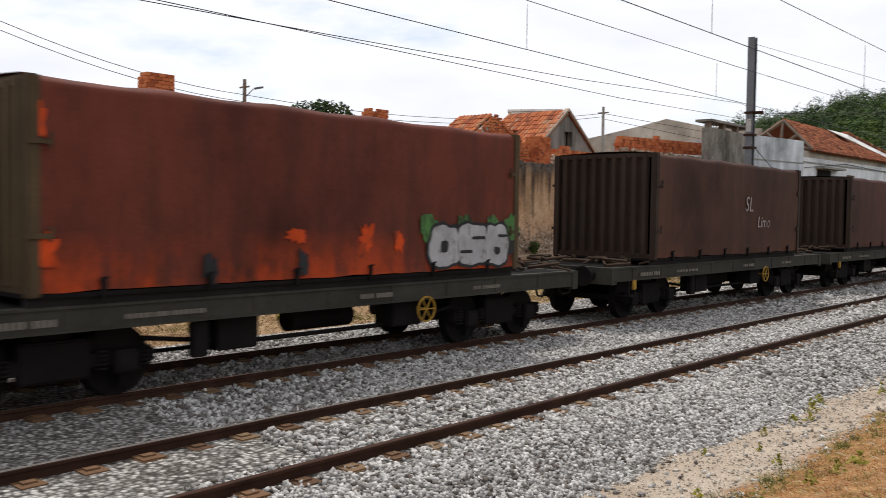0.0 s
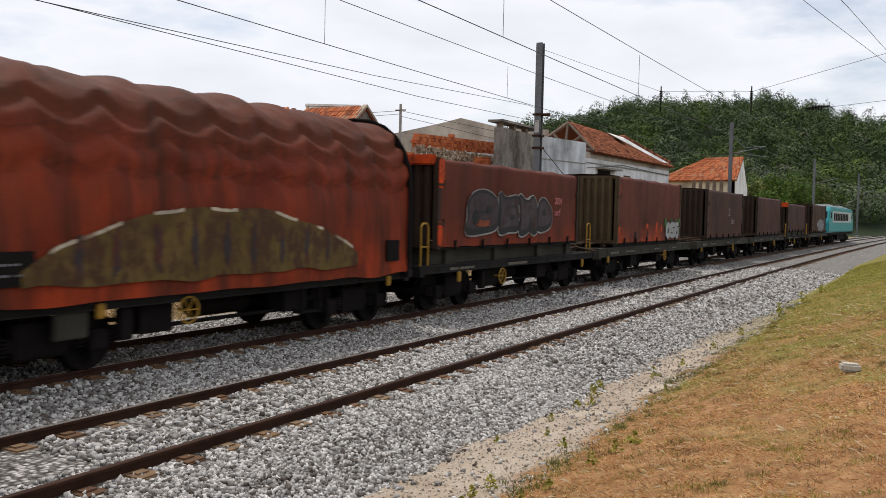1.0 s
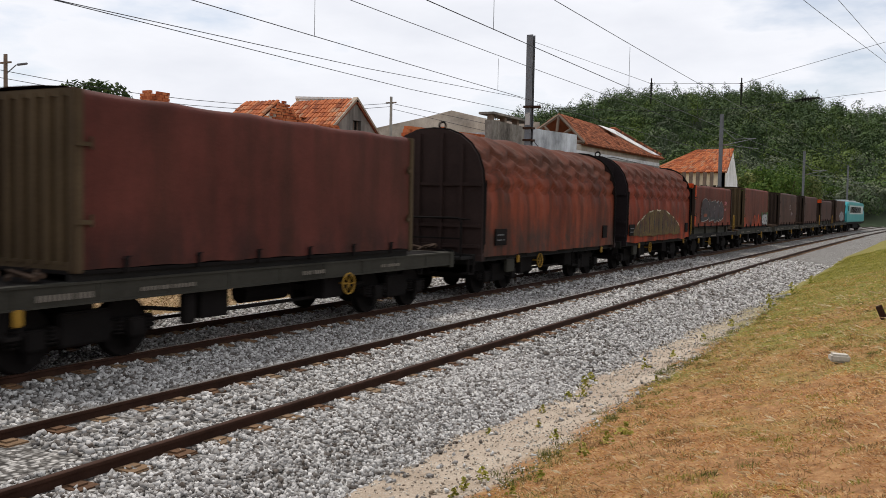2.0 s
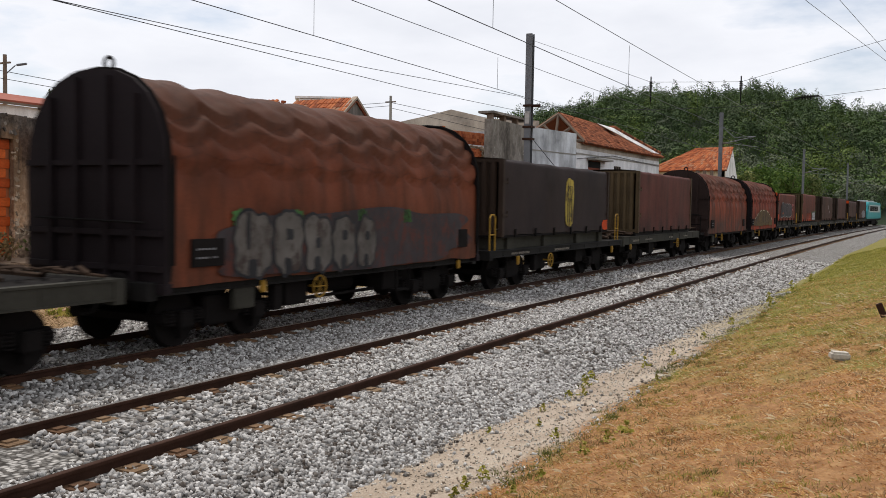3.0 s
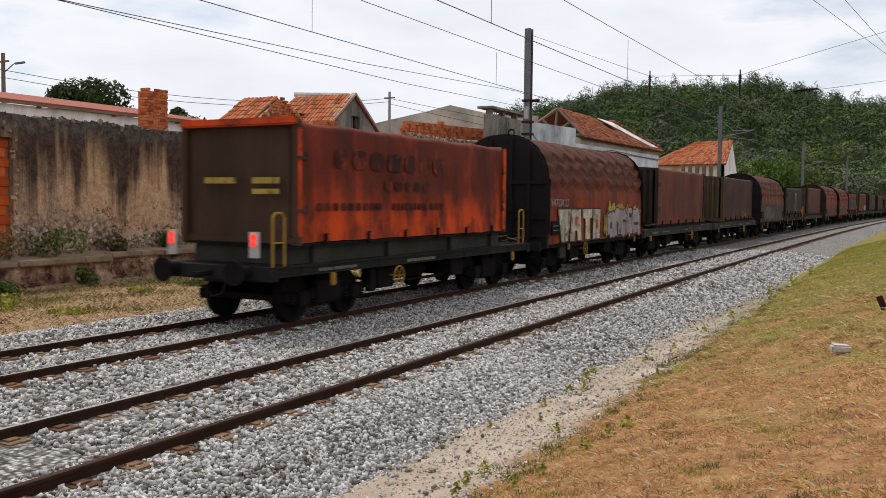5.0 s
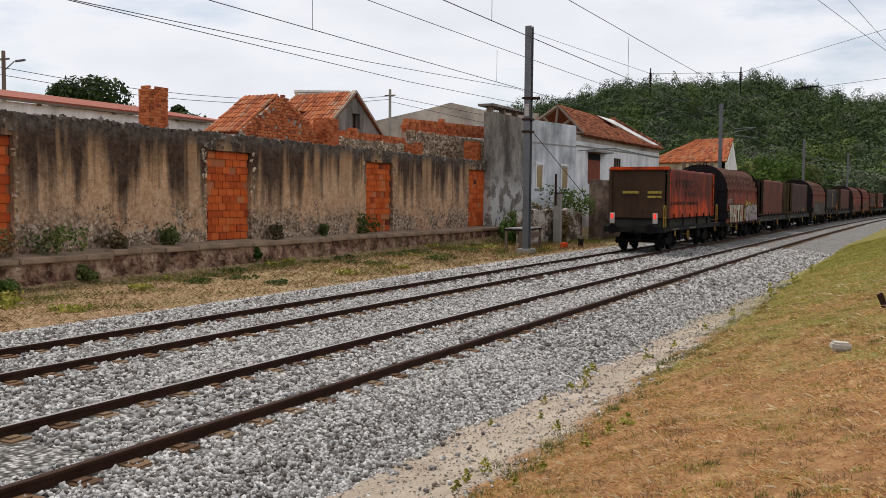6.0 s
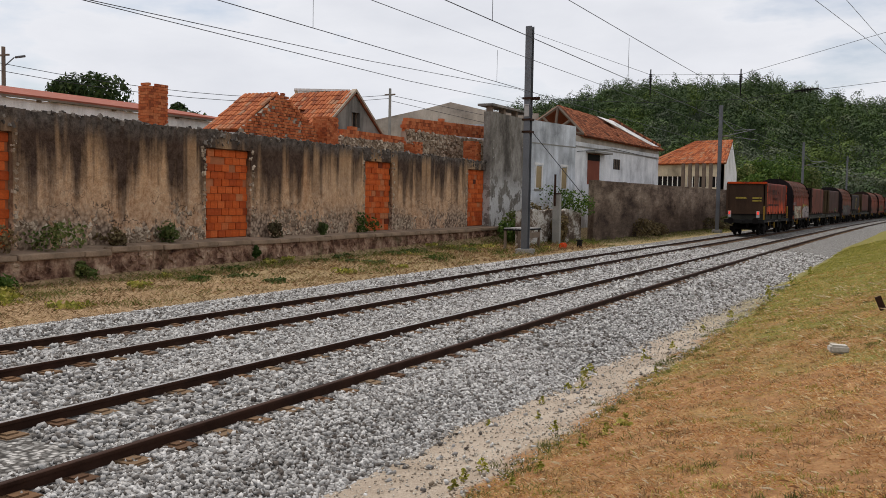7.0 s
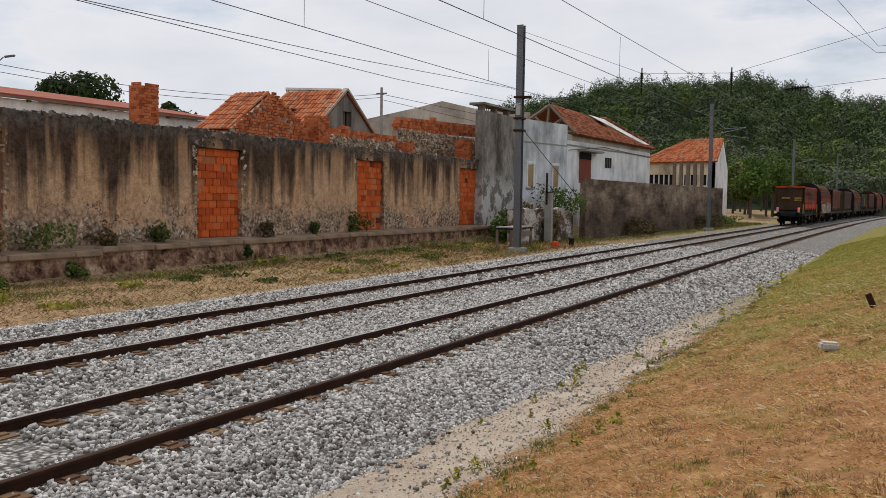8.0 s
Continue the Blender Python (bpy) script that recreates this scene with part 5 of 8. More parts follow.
def ruin_wall():
    """One long rendered wall with door openings through it, its crest broken."""
    bm = bmesh.new()
    spans, y = [], -14.0
    for a, b_ in DOORS:
        spans += [(y, a, 0), (a, b_, 1)]
        y = b_
    spans.append((y, 51.3, 0))
    for a, b_, door in spans:
        steps = max(1, int((b_ - a) / 0.22))
        for i in range(steps):
            y0, y1 = a + (b_ - a) * i / steps, a + (b_ - a) * (i + 1) / steps
            low = LINTEL if door else SILL - 0.5
            zs = [low, wall_top((y0 + y1) / 2)] if door else [low, 1.6, 2.9, wall_top((y0 + y1) / 2)]
            fr = [[bm.verts.new((WALL_X + 0.02 * noise.noise((yy * 1.3, z * 1.3, 0)), yy, z if z != zs[-1] else wall_top(yy))) for z in zs] for yy in (y0, y1)]
            bk = [[bm.verts.new((WALL_X - 0.5, yy, z if z != zs[-1] else wall_top(yy) - 0.05)) for z in zs] for yy in (y0, y1)]
            for k in range(len(zs) - 1):
                bm.faces.new((fr[0][k], fr[1][k], fr[1][k + 1], fr[0][k + 1]))
                bm.faces.new((bk[0][k], bk[0][k + 1], bk[1][k + 1], bk[1][k]))
            bm.faces.new((fr[0][-1], fr[1][-1], bk[1][-1], bk[0][-1]))
            bm.faces.new((fr[0][0], bk[0][0], bk[1][0], fr[1][0]))
            if not door and (i == 0 or i == steps - 1):
                f, q = (fr[0], bk[0]) if i == 0 else (fr[1], bk[1])
                for k in range(len(zs) - 1):
                    bm.faces.new((f[k], f[k + 1], q[k + 1], q[k]))
    bmesh.ops.remove_doubles(bm, verts=bm.verts, dist=0.002)
    ob = mesh_ob("wall_ruin", bm, M_RENDER)
    return tagged(ob, "long soot-stained rendered wall of a ruined goods shed", "wall", kind="structure")


RUIN = ruin_wall()


def rough_stone(rnd, c, r, verts, faces, flat=1.0):
    """A small angular stone."""
    k = len(verts)
    q = Euler((rnd.uniform(0, 6.3), rnd.uniform(0, 6.3), rnd.uniform(0, 6.3))).to_matrix()
    for sx in (-1, 1):
        for sy in (-1, 1):
            for sz in (-1, 1):
                v = q @ Vector((sx * rnd.uniform(0.45, 1) * r, sy * rnd.uniform(0.4, 0.85) * r, sz * rnd.uniform(0.3, 0.7) * r))
                verts.append((c[0] + v.x, c[1] + v.y, c[2] + v.z * flat))
    for f in ((0, 1, 3, 2), (4, 6, 7, 5), (0, 4, 5, 1), (2, 3, 7, 6), (0, 2, 6, 4), (1, 5, 7, 3)):
        faces.append(tuple(k + i for i in f))


def loose_stones():
    rnd = random.Random(5)
    verts, faces, crest_v, crest_f = [], [], [], []
    for a, b_ in DOORS[1:]:            # broken jambs
        for e in (a, b_):
            for k in range(34):
                z = rnd.uniform(SILL, LINTEL)
                rough_stone(rnd, (WALL_X - 0.03, e + (rnd.uniform(-0.22, -0.01) if e == a else rnd.uniform(0.01, 0.2)), z), rnd.uniform(0.05, 0.10), verts, faces)
        for k in range(30):
            rough_stone(rnd, (WALL_X - 0.03, rnd.uniform(a - 0.2, b_ + 0.2), LINTEL + rnd.uniform(0.05, 0.5)), rnd.uniform(0.05, 0.10), crest_v, crest_f)
    y = 8.0
    while y < 51:                      # crest
        rough_stone(rnd, (WALL_X - rnd.uniform(0.0, 0.45), y, wall_top(y) + rnd.uniform(-0.12, 0.0)), rnd.uniform(0.05, 0.12), crest_v, crest_f)
        y += 0.055
    for y0, y1, z1 in ((17.4, 20.3, 1.7), (21.5, 25.3, 1.25), (29.3, 34.8, 1.9), (39.2, 41.5, 1.5), (23.5, 24.6, 2.2)):
        for k in range(int((y1 - y0) * 60)):   # where the render has fallen off
            yy = rnd.uniform(y0, y1)
            top = SILL + (z1 - SILL) * (0.6 + 0.5 * noise.noise((yy * 1.2, 4, 4)) + 0.2)
            rough_stone(rnd, (WALL_X - 0.055, yy, rnd.uniform(SILL, top)), rnd.uniform(0.06, 0.13), verts, faces)
    ob = big_mesh("rubble_masonry", verts, faces, M_RUBBLE_STONE)
    tagged(ob, "exposed pale rubble stone in the broken wall", "rubble", kind="stuff")
    ob = big_mesh("crest_masonry", crest_v, crest_f, M_CREST_STONE)
    tagged(ob, "dark weathered stones along the broken wall top", "rubble", kind="stuff")


loose_stones()


def brick_infills():
    """Doorways walled up with hollow orange bricks, set back from the wall's face."""
    protos = []
    for k in range(3):
        bm = bmesh.new()
        box(bm, -0.07, 0.07, -0.198 + 0.004 * k, 0.198, -0.134, 0.134 - 0.003 * k, bevel=0.012)
        me = bpy.data.meshes.new("brick")
        bm.to_mesh(me)
        bm.free()
        me.materials.append(M_BRICK)
        protos.append(me)
    rnd = random.Random(8)
    for a, b_ in DOORS:
        t = thing("walled_up_doorway", "doorway walled up with hollow orange bricks", "brickwork", (0, 0, 0), "walled-up doorways")
        part("mortar_bed", B((WALL_X - 0.42, WALL_X - 0.215, a + 0.002, b_ - 0.002, SILL - 0.02, LINTEL - 0.004)), M_MORTAR_RED, t)
        z, row = SILL + 0.14, 0
        while z < LINTEL - 0.05:
            y = a + 0.21 - (0.2 if row % 2 else 0)
            while y < b_ - 0.05:
                if y > a + 0.05 and rnd.random() > 0.05:
                    ob = new("brick", rnd.choice(protos))
                    ob.parent = t
                    ob.matrix_basis = pose(WALL_X - 0.225 + rnd.uniform(-0.02, 0.012), min(y, b_ - 0.2), min(z, LINTEL - 0.14), 0, 0, rnd.uniform(-1.5, 1.5))
                y += 0.41
            z += 0.281
            row += 1


brick_infills()


def platform():
    bm = bmesh.new()
    rows = []
    ys = [-14 + 0.7 * i for i in range(93)]
    for y in ys:
        j = 0.03 * noise.noise((y, 3, 3))
        edge = -22.0 + 0.05 * noise.noise((y * 0.7, 2, 9))
        top = 0.62 + 0.02 * noise.noise((y * 2, 1, 1)) - (0.12 if 9 < y < 19.5 else 0) * (0.5 + noise.noise((y * 1.5, 0, 0)))
        rows.append([(WALL_X - 0.3, y, top + 0.08), (edge - 0.2, y, top + j * 0.4), (edge + 0.06, y, top), (edge + 0.06, y, top - 0.12), (edge, y, top - 0.13), (edge + j, y, 0.1), (edge + 0.02, y, -0.6)])
    grid(bm, rows)
    for fc in bm.faces:
        fc.material_index = 0 if fc.calc_center_median().z > 0.44 else 1
    ob = mesh_ob("platform", bm, [M_SLAB, M_PLINTH])
    tagged(ob, "crumbling old goods platform with a mossy face", "platform", kind="structure")
    rnd = random.Random(14)
    y = 9.5
    while y < 50:                          # edge slabs, tilted and broken
        ln = rnd.uniform(0.9, 2.3)
        if rnd.random() > 0.14:
            slab = part("edge_slab", B((-0.22, 0.22, -ln / 2 + 0.015, ln / 2 - 0.015, -0.09, 0.07), bevel=0.025), M_SLAB, ob)
            slab.matrix_basis = pose(-22.08 + rnd.uniform(-0.04, 0.04), y + ln / 2, 0.60 + rnd.uniform(-0.03, 0.02) - (0.06 if y < 19 else 0), rnd.uniform(-0.6, 0.6), rnd.uniform(-2, 3), rnd.uniform(-0.7, 0.7))
        y += ln
    verts, faces = [], []
    for k in range(900):                   # uneven masonry in the face
        y = rnd.uniform(9, 50)
        if noise.noise((y * 0.35, 7, 1)) > -0.25:
            rough_stone(rnd, (-22.05, y, rnd.uniform(-0.35, 0.46)), rnd.uniform(0.06, 0.17), verts, faces)
    face = big_mesh("face_stones", verts, faces, M_PLINTH)
    face.parent = ob
    tagged(face, "rough stones bulging from the platform face", kind="stuff")


platform()


def brick_block(bm, x0, x1, y0, y1, z0, z1, rnd, bh=0.11, bl=0.24, worn=0.15):
    """Courses of bricks laid as separate blocks around a core."""
    box(bm, x0 + 0.03, x1 - 0.03, y0 + 0.03, y1 - 0.03, z0, z1 - bh)
    z, row = z0, 0
    while z < z1:
        for side in ("x", "y"):
            lo, hi = (y0, y1) if side == "x" else (x0, x1)
            p = lo - (bl / 2 if row % 2 else 0)
            while p < hi:
                q0, q1 = max(p, lo), min(p + bl, hi)
                if q1 - q0 > 0.05 and not (z > z1 - 2 * bh and rnd.random() < worn):
                    d = rnd.uniform(-0.008, 0.012)
                    if side == "x":
                        box(bm, x1 - 0.1, x1 + d, q0 + 0.006, q1 - 0.006, z + 0.006, z + bh - 0.006)
                    else:
                        box(bm, q0 + 0.006, q1 - 0.006, y0 - d, y0 + 0.1, z + 0.006, z + bh - 0.006)
                p += bl
        z += bh
        row += 1


def chimney(y0, y1, x0, x1, z0, z1, seed):
    bm = bmesh.new()
    rnd = random.Random(seed)
    brick_block(bm, x0, x1, y0, y1, z0, z1, rnd)
    ob = mesh_ob("brick_chimney", bm, M_BRICKS)
    tagged(ob, "square orange-brown brick chimney stump above the ruin", "chimney", group="chimneys of the ruin")


chimney(24.22, 25.2, -25.53, -25.0, 3.6, 6.42, 1)
chimney(14.09, 15.0, -24.56, -24.0, 3.6, 6.4, 2)
part("pier", B((WALL_X - 0.45, WALL_X + 0.06, 13.30, 14.68, 0.5, 4.95), bevel=0.03), M_RENDER, RUIN)


def tiled_roof(parent, a, b_, c, d, pitch_n, run_n, material, bare=None):
    """A slope of clay tiles: a, b_ along the eaves, d, c along the ridge. Each tile is a low half-round piece."""
    a, b_, c, d = map(Vector, (a, b_, c, d))
    up = (b_ - a).cross(d - a).normalized()
    if up.z < 0:
        up = -up
    rnd = random.Random(int(abs(a.x * 7 + a.y * 3)))
    verts, faces = [], []
    for i in range(run_n):
        for j in range(pitch_n):
            u, v = (i + 0.5) / run_n, j / pitch_n
            if bare and bare(u, v):
                continue
            def at(uu, vv):
                lo, hi = a.lerp(b_, uu), d.lerp(c, uu)
                return lo.lerp(hi, vv)
            p0, p1 = at(u, v - 0.02), at(u, min(1, v + 1.25 / pitch_n))
            w = (at(u + 0.5 / run_n, v) - at(u - 0.5 / run_n, v)) / 2
            h = up * (w.length * 0.75)
            lift = up * rnd.uniform(0.0, 0.025)
            k = len(verts)
            for p, e in ((p0, up * 0.035), (p1, up * 0.0)):
                for ang in (0.0, 0.8, 1.57, 2.34, 3.14):
                    verts.append(tuple(p + w * math.cos(ang) * 1.05 + h * math.sin(ang) + e + lift))
            for q in range(4):
                faces.append((k + q, k + q + 1, k + 6 + q, k + 5 + q))
            faces.append((k, k + 1, k + 2, k + 3, k + 4))
    ob = big_mesh("roof_tiles", verts, faces, material, parent)
    bm = bmesh.new()
    vs = [bm.verts.new(p - up * 0.02) for p in (a, b_, c, d)] + [bm.verts.new(p - up * 0.12) for p in (a, b_, c, d)]
    for f in ((0, 1, 2, 3), (7, 6, 5, 4), (0, 4, 5, 1), (1, 5, 6, 2), (2, 6, 7, 3), (3, 7, 4, 0)):
        bm.faces.new([vs[i] for i in f])
    part("roof_deck", bm, M_TILE_PATCH, parent)
    return ob


def prism(bm, pts, depth):
    """A slab: a polygon of points pushed along a vector."""
    a = [bm.verts.new(p) for p in pts]
    b_ = [bm.verts.new(Vector(p) + Vector(depth)) for p in pts]
    bm.faces.new(a)
    bm.faces.new(list(reversed(b_)))
    for i in range(len(a)):
        j = (i + 1) % len(a)
        bm.faces.new((a[i], b_[i], b_[j], a[j]))
    return bm


def opening(parent, x, y0, y1, z0, z1, leaf, name="window", frame_m=None):
    """A framed leaf in a wall that faces the line."""
    w = part(name, B((x - 0.12, x - 0.05, y0, y1, z0, z1)), leaf, parent)
    fm = frame_m or M_CONCRETE
    part("frame", B((x - 0.04, x + 0.03, y0 - 0.10, y0, z0 - 0.02, z1 + 0.10), (x - 0.04, x + 0.03, y1, y1 + 0.10, z0 - 0.02, z1 + 0.10), (x - 0.04, x + 0.03, y0, y1, z1, z1 + 0.10)), fm, w)
    part("sill", B((x - 0.04, x + 0.08, y0 - 0.12, y1 + 0.12, z0 - 0.10, z0 - 0.02)), fm, w)
    return w


def wall_with_holes(bm, x, thick, y0, y1, z0, top, holes):
    """A wall along y at x, with rectangular openings cut through. top is a height or a function of y."""
    ys = sorted({y0, y1} | {h for q in holes for h in q[:2]})
    tp = top if callable(top) else (lambda y: top)
    for a, b_ in zip(ys, ys[1:]):
        own = sorted([q for q in holes if q[0] <= a and q[1] >= b_], key=lambda q: q[2])
        z = z0
        for q in own:
            if q[2] > z:
                prism(bm, [(x, a, z), (x, b_, z), (x, b_, q[2]), (x, a, q[2])], (-thick, 0, 0))
            z = q[3]
        prism(bm, [(x, a, z), (x, b_, z), (x, b_, tp(b_)), (x, a, tp(a))], (-thick, 0, 0))


def long_shed():
    s = thing("long_shed", "long white shed with a low red sheet roof", "shed")
    part("wall", B((-36.4, -36.0, 2.0, 42.0, 0.2, 6.56), (-44, -36.4, 41.6, 42.0, 0.2, 6.5)), M_PLAIN_WHITE, s)
    bm = bmesh.new()
    prism(bm, [(-35.82, 1.5, 6.58), (-35.82, 1.5, 6.76), (-45.0, 1.5, 8.2), (-45.0, 1.5, 7.95)], (0, 41.0, 0))
    part("roof", bm, M_FASCIA, s)
    for k in range(9):
        y = 6 + 4.4 * k
        part("rafter_end", B((-36.0, -35.86, y, y + 0.18, 6.48, 6.62)), M_TIMBER, s)
    part("gutter", B((-35.84, -35.72, 1.5, 42.4, 6.56, 6.66)), M_TIMBER, s)


long_shed()


def gabled_house():
    """Low ruined house whose ridge runs away from the line, its end gable facing the line."""
    h = thing("gabled_house", "old house with orange tiled roof and grey gable", "house")
    x, y0, y1, yr, zr, ze = -27.0, 37.6, 44.4, 41.0, 8.0, 5.5
    bm = bmesh.new()
    win = (40.75, 41.55, 6.15, 6.95)

    def top(y):
        return zr - abs(y - yr) * (zr - ze) / 3.4
    ys = [y0, 39, 40, win[0], 41.0, win[1], 42.5, 43.5, y1]
    for a, c_ in zip(ys, ys[1:]):
        if win[0] <= a < win[1]:
            prism(bm, [(x, a, 0.3), (x, c_, 0.3), (x, c_, win[2]), (x, a, win[2])], (-0.4, 0, 0))
            prism(bm, [(x, a, win[3]), (x, c_, win[3]), (x, c_, top(c_)), (x, a, top(a))], (-0.4, 0, 0))
        else:
            prism(bm, [(x, a, 0.3), (x, c_, 0.3), (x, c_, top(c_)), (x, a, top(a))], (-0.4, 0, 0))
    box(bm, -31.0, x - 0.4, y0, y0 + 0.4, 0.3, ze - 0.05)
    box(bm, -31.0, x - 0.4, y1 - 0.4, y1, 0.3, ze - 0.05)
    bmesh.ops.remove_doubles(bm, verts=bm.verts, dist=0.001)
    part("wall", bm, M_CEMENT, h)
    w = part("window", B((x - 0.34, x - 0.30, win[0], win[1], win[2], win[3])), M_DARK, h)
    part("frame", B((x - 0.28, x - 0.2, win[0], win[0] + 0.08, win[2], win[3]), (x - 0.28, x - 0.2, win[1] - 0.08, win[1], win[2], win[3]), (x - 0.28, x - 0.2, 41.1, 41.18, win[2], win[3])), M_TIMBER, w)
    tiled_roof(h, (x + 0.1, y0 - 0.25, ze - 0.12), (-31.0, y0 - 0.25, ze - 0.12), (-31.0, yr, zr + 0.08), (x + 0.1, yr, zr + 0.08), 10, 17, M_TILE, lambda u, v: 0.55 < u < 0.68 and 0.35 < v < 0.6)
    tiled_roof(h, (x + 0.1, y1 + 0.25, ze - 0.12), (-31.0, y1 + 0.25, ze - 0.12), (-31.0, yr, zr + 0.08), (x + 0.1, yr, zr + 0.08), 8, 17, M_TILE)
    bm = bmesh.new()
    for e, s in ((y0, 1), (y1, -1)):
        prism(bm, [(x + 0.14, e - s * 0.3, ze - 0.1), (x + 0.14, yr, zr + 0.22), (x + 0.14, yr, zr + 0.08), (x + 0.14, e - s * 0.3, ze - 0.26)], (-0.3, 0, 0))
    part("verge_coping", bm, M_MORTAR, h)


gabled_house()


def brick_gable_house():
    """Shell with a bare brick gable; tiles are left on one slope."""
    h = thing("brick_gable_ruin", "roofless house shell with an orange brick gable", "ruin")
    rnd = random.Random(3)
    x, y0, yr, y1, zr, ze = -26.2, 30.9, 33.7, 36.9, 7.15, 5.35
    bm = bmesh.new()
    row, z = 0, 4.2
    while z < zr:
        half0 = (yr - y0) * min(1, (zr - z) / (zr - ze))
        half1 = (y1 - yr) * min(1, (zr - z) / (zr - ze))
        y = yr - half0 + (0.12 if row % 2 else 0)
        while y < yr + half1 - 0.06:
            d = rnd.uniform(-0.03, 0.02)
            if rnd.random() > 0.06:
                box(bm, x - 0.12, x + d, y + 0.012, min(y + 0.24, yr + half1) - 0.012, z + 0.012, z + 0.125)
            y += 0.24
        z += 0.135
        row += 1
    part("brick_gable", bm, M_BRICKS, h)
    bm = bmesh.new()
    prism(bm, [(x - 0.06, y0, 0.3), (x - 0.06, y1, 0.3), (x - 0.06, y1, ze - 0.05), (x - 0.06, yr, zr - 0.08), (x - 0.06, y0, ze - 0.05)], (-0.22, 0, 0))
    part("gable_core", bm, M_MORTAR, h)
    tiled_roof(h, (-26.45, 30.9, 5.25), (-28.5, 30.9, 5.25), (-28.5, yr, zr), (-26.45, yr, zr), 8, 9, M_TILE)
    bm = bmesh.new()
    brick_block(bm, -26.6, -25.7, 36.6, 37.6, 3.8, 6.3, rnd)
    part("brick_pier", bm, M_BRICKS, h)


brick_gable_house()

bm = bmesh.new()
prism(bm, [(-36.05, 47.96, 3.0), (-33.36, 49.87, 3.0), (-33.36, 49.87, 9.3), (-36.05, 47.96, 9.25)], (-2.4, 3.3, 0))
prism(bm, [(-36.2, 47.75, 9.27), (-33.2, 49.85, 9.32), (-33.2, 49.85, 9.46), (-36.2, 47.75, 9.41)], (-2.5, 3.6, 0))
tagged(mesh_ob("white_parapet_building", bm, M_PLAIN_WHITE), "plain white block with a flat parapet", "building")


def back_wall():
    """Second ruined wall: stone below, orange hollow brick above."""
    w = thing("brick_topped_wall", "ruined stone wall topped with orange hollow bricks", "wall")
    part("stone_core", B((-26.4, -26.05, 38.2, 57.0, 0.3, 5.45), (-26.4, -26.05, 45.0, 57.0, 5.4, 6.2)), M_MORTAR, w)
    rnd = random.Random(12)
    verts, faces = [], []
    for k in range(1500):
        y = rnd.uniform(38.2, 57)
        rough_stone(rnd, (-26.04, y, rnd.uniform(4.4, 5.42 if y < 45 else 6.3)), rnd.uniform(0.08, 0.17), verts, faces)
    tagged(big_mesh("rubble_facing", verts, faces, M_RUBBLE_STONE, w), "pale rubble facing")
    bm = bmesh.new()
    for row in range(6):
        y = 38.4 + 0.15 * (row % 2)
        while y < 57:
            lo = 5.45 if y < 44.8 else 6.2 + (y - 45) * 0.03
            hi = lo + (0.45 if y < 44.8 else (0.85 if 45 < y < 56 else 0.6))
            z = lo + 0.2 * row
            if z + 0.19 < hi + 0.15 * noise.noise((y, 0, 1)) + 0.1:
                box(bm, -26.35, -26.05 + rnd.uniform(-0.02, 0.03), y + 0.008, y + 0.29, z + 0.008, z + 0.195)
            y += 0.30
    part("brick_courses", bm, M_BRICKS, w)
    bm = bmesh.new()
    brick_block(bm, -25.95, -25.2, 44.6, 45.5, 3.6, 5.5, rnd)
    part("brick_pier", bm, M_BRICKS, w)
    bm = bmesh.new()
    brick_block(bm, -24.6, -23.85, 49.6, 50.6, 3.6, 5.9, rnd)
    part("brick_pier", bm, M_BRICKS, w)


back_wall()

bm = bmesh.new()
prism(bm, [(-46.5, 65.4, 0.5), (-29.5, 74.5, 0.5), (-29.5, 74.5, 10.0), (-33.5, 72.65, 10.15), (-36.6, 71.1, 10.9), (-38.5, 70.1, 10.3), (-42.4, 67.8, 9.2), (-46.5, 65.4, 7.6)], (-5, 9, 0))
tagged(mesh_ob("grey_hall", bm, M_HALL), "large grey cement hall with a shallow gable", "hall")


def tall_stub():
    s = thing("grey_building_stub", "tall grey cement building end with flaking render", "building")
    part("wall", B((-23.5, -23.0, 50.2, 56.6, 0.0, 7.75)), M_STUB, s)
    part("flat_roof", B((-23.9, -22.85, 50.1, 56.7, 8.1, 8.24)), M_CEMENT, s)
    for y in (50.3, 52.2, 54.2, 56.3):
        part("roof_block", B((-23.4, -23.05, y, y + 0.3, 7.75, 8.1)), M_TIMBER, s)


tall_stub()


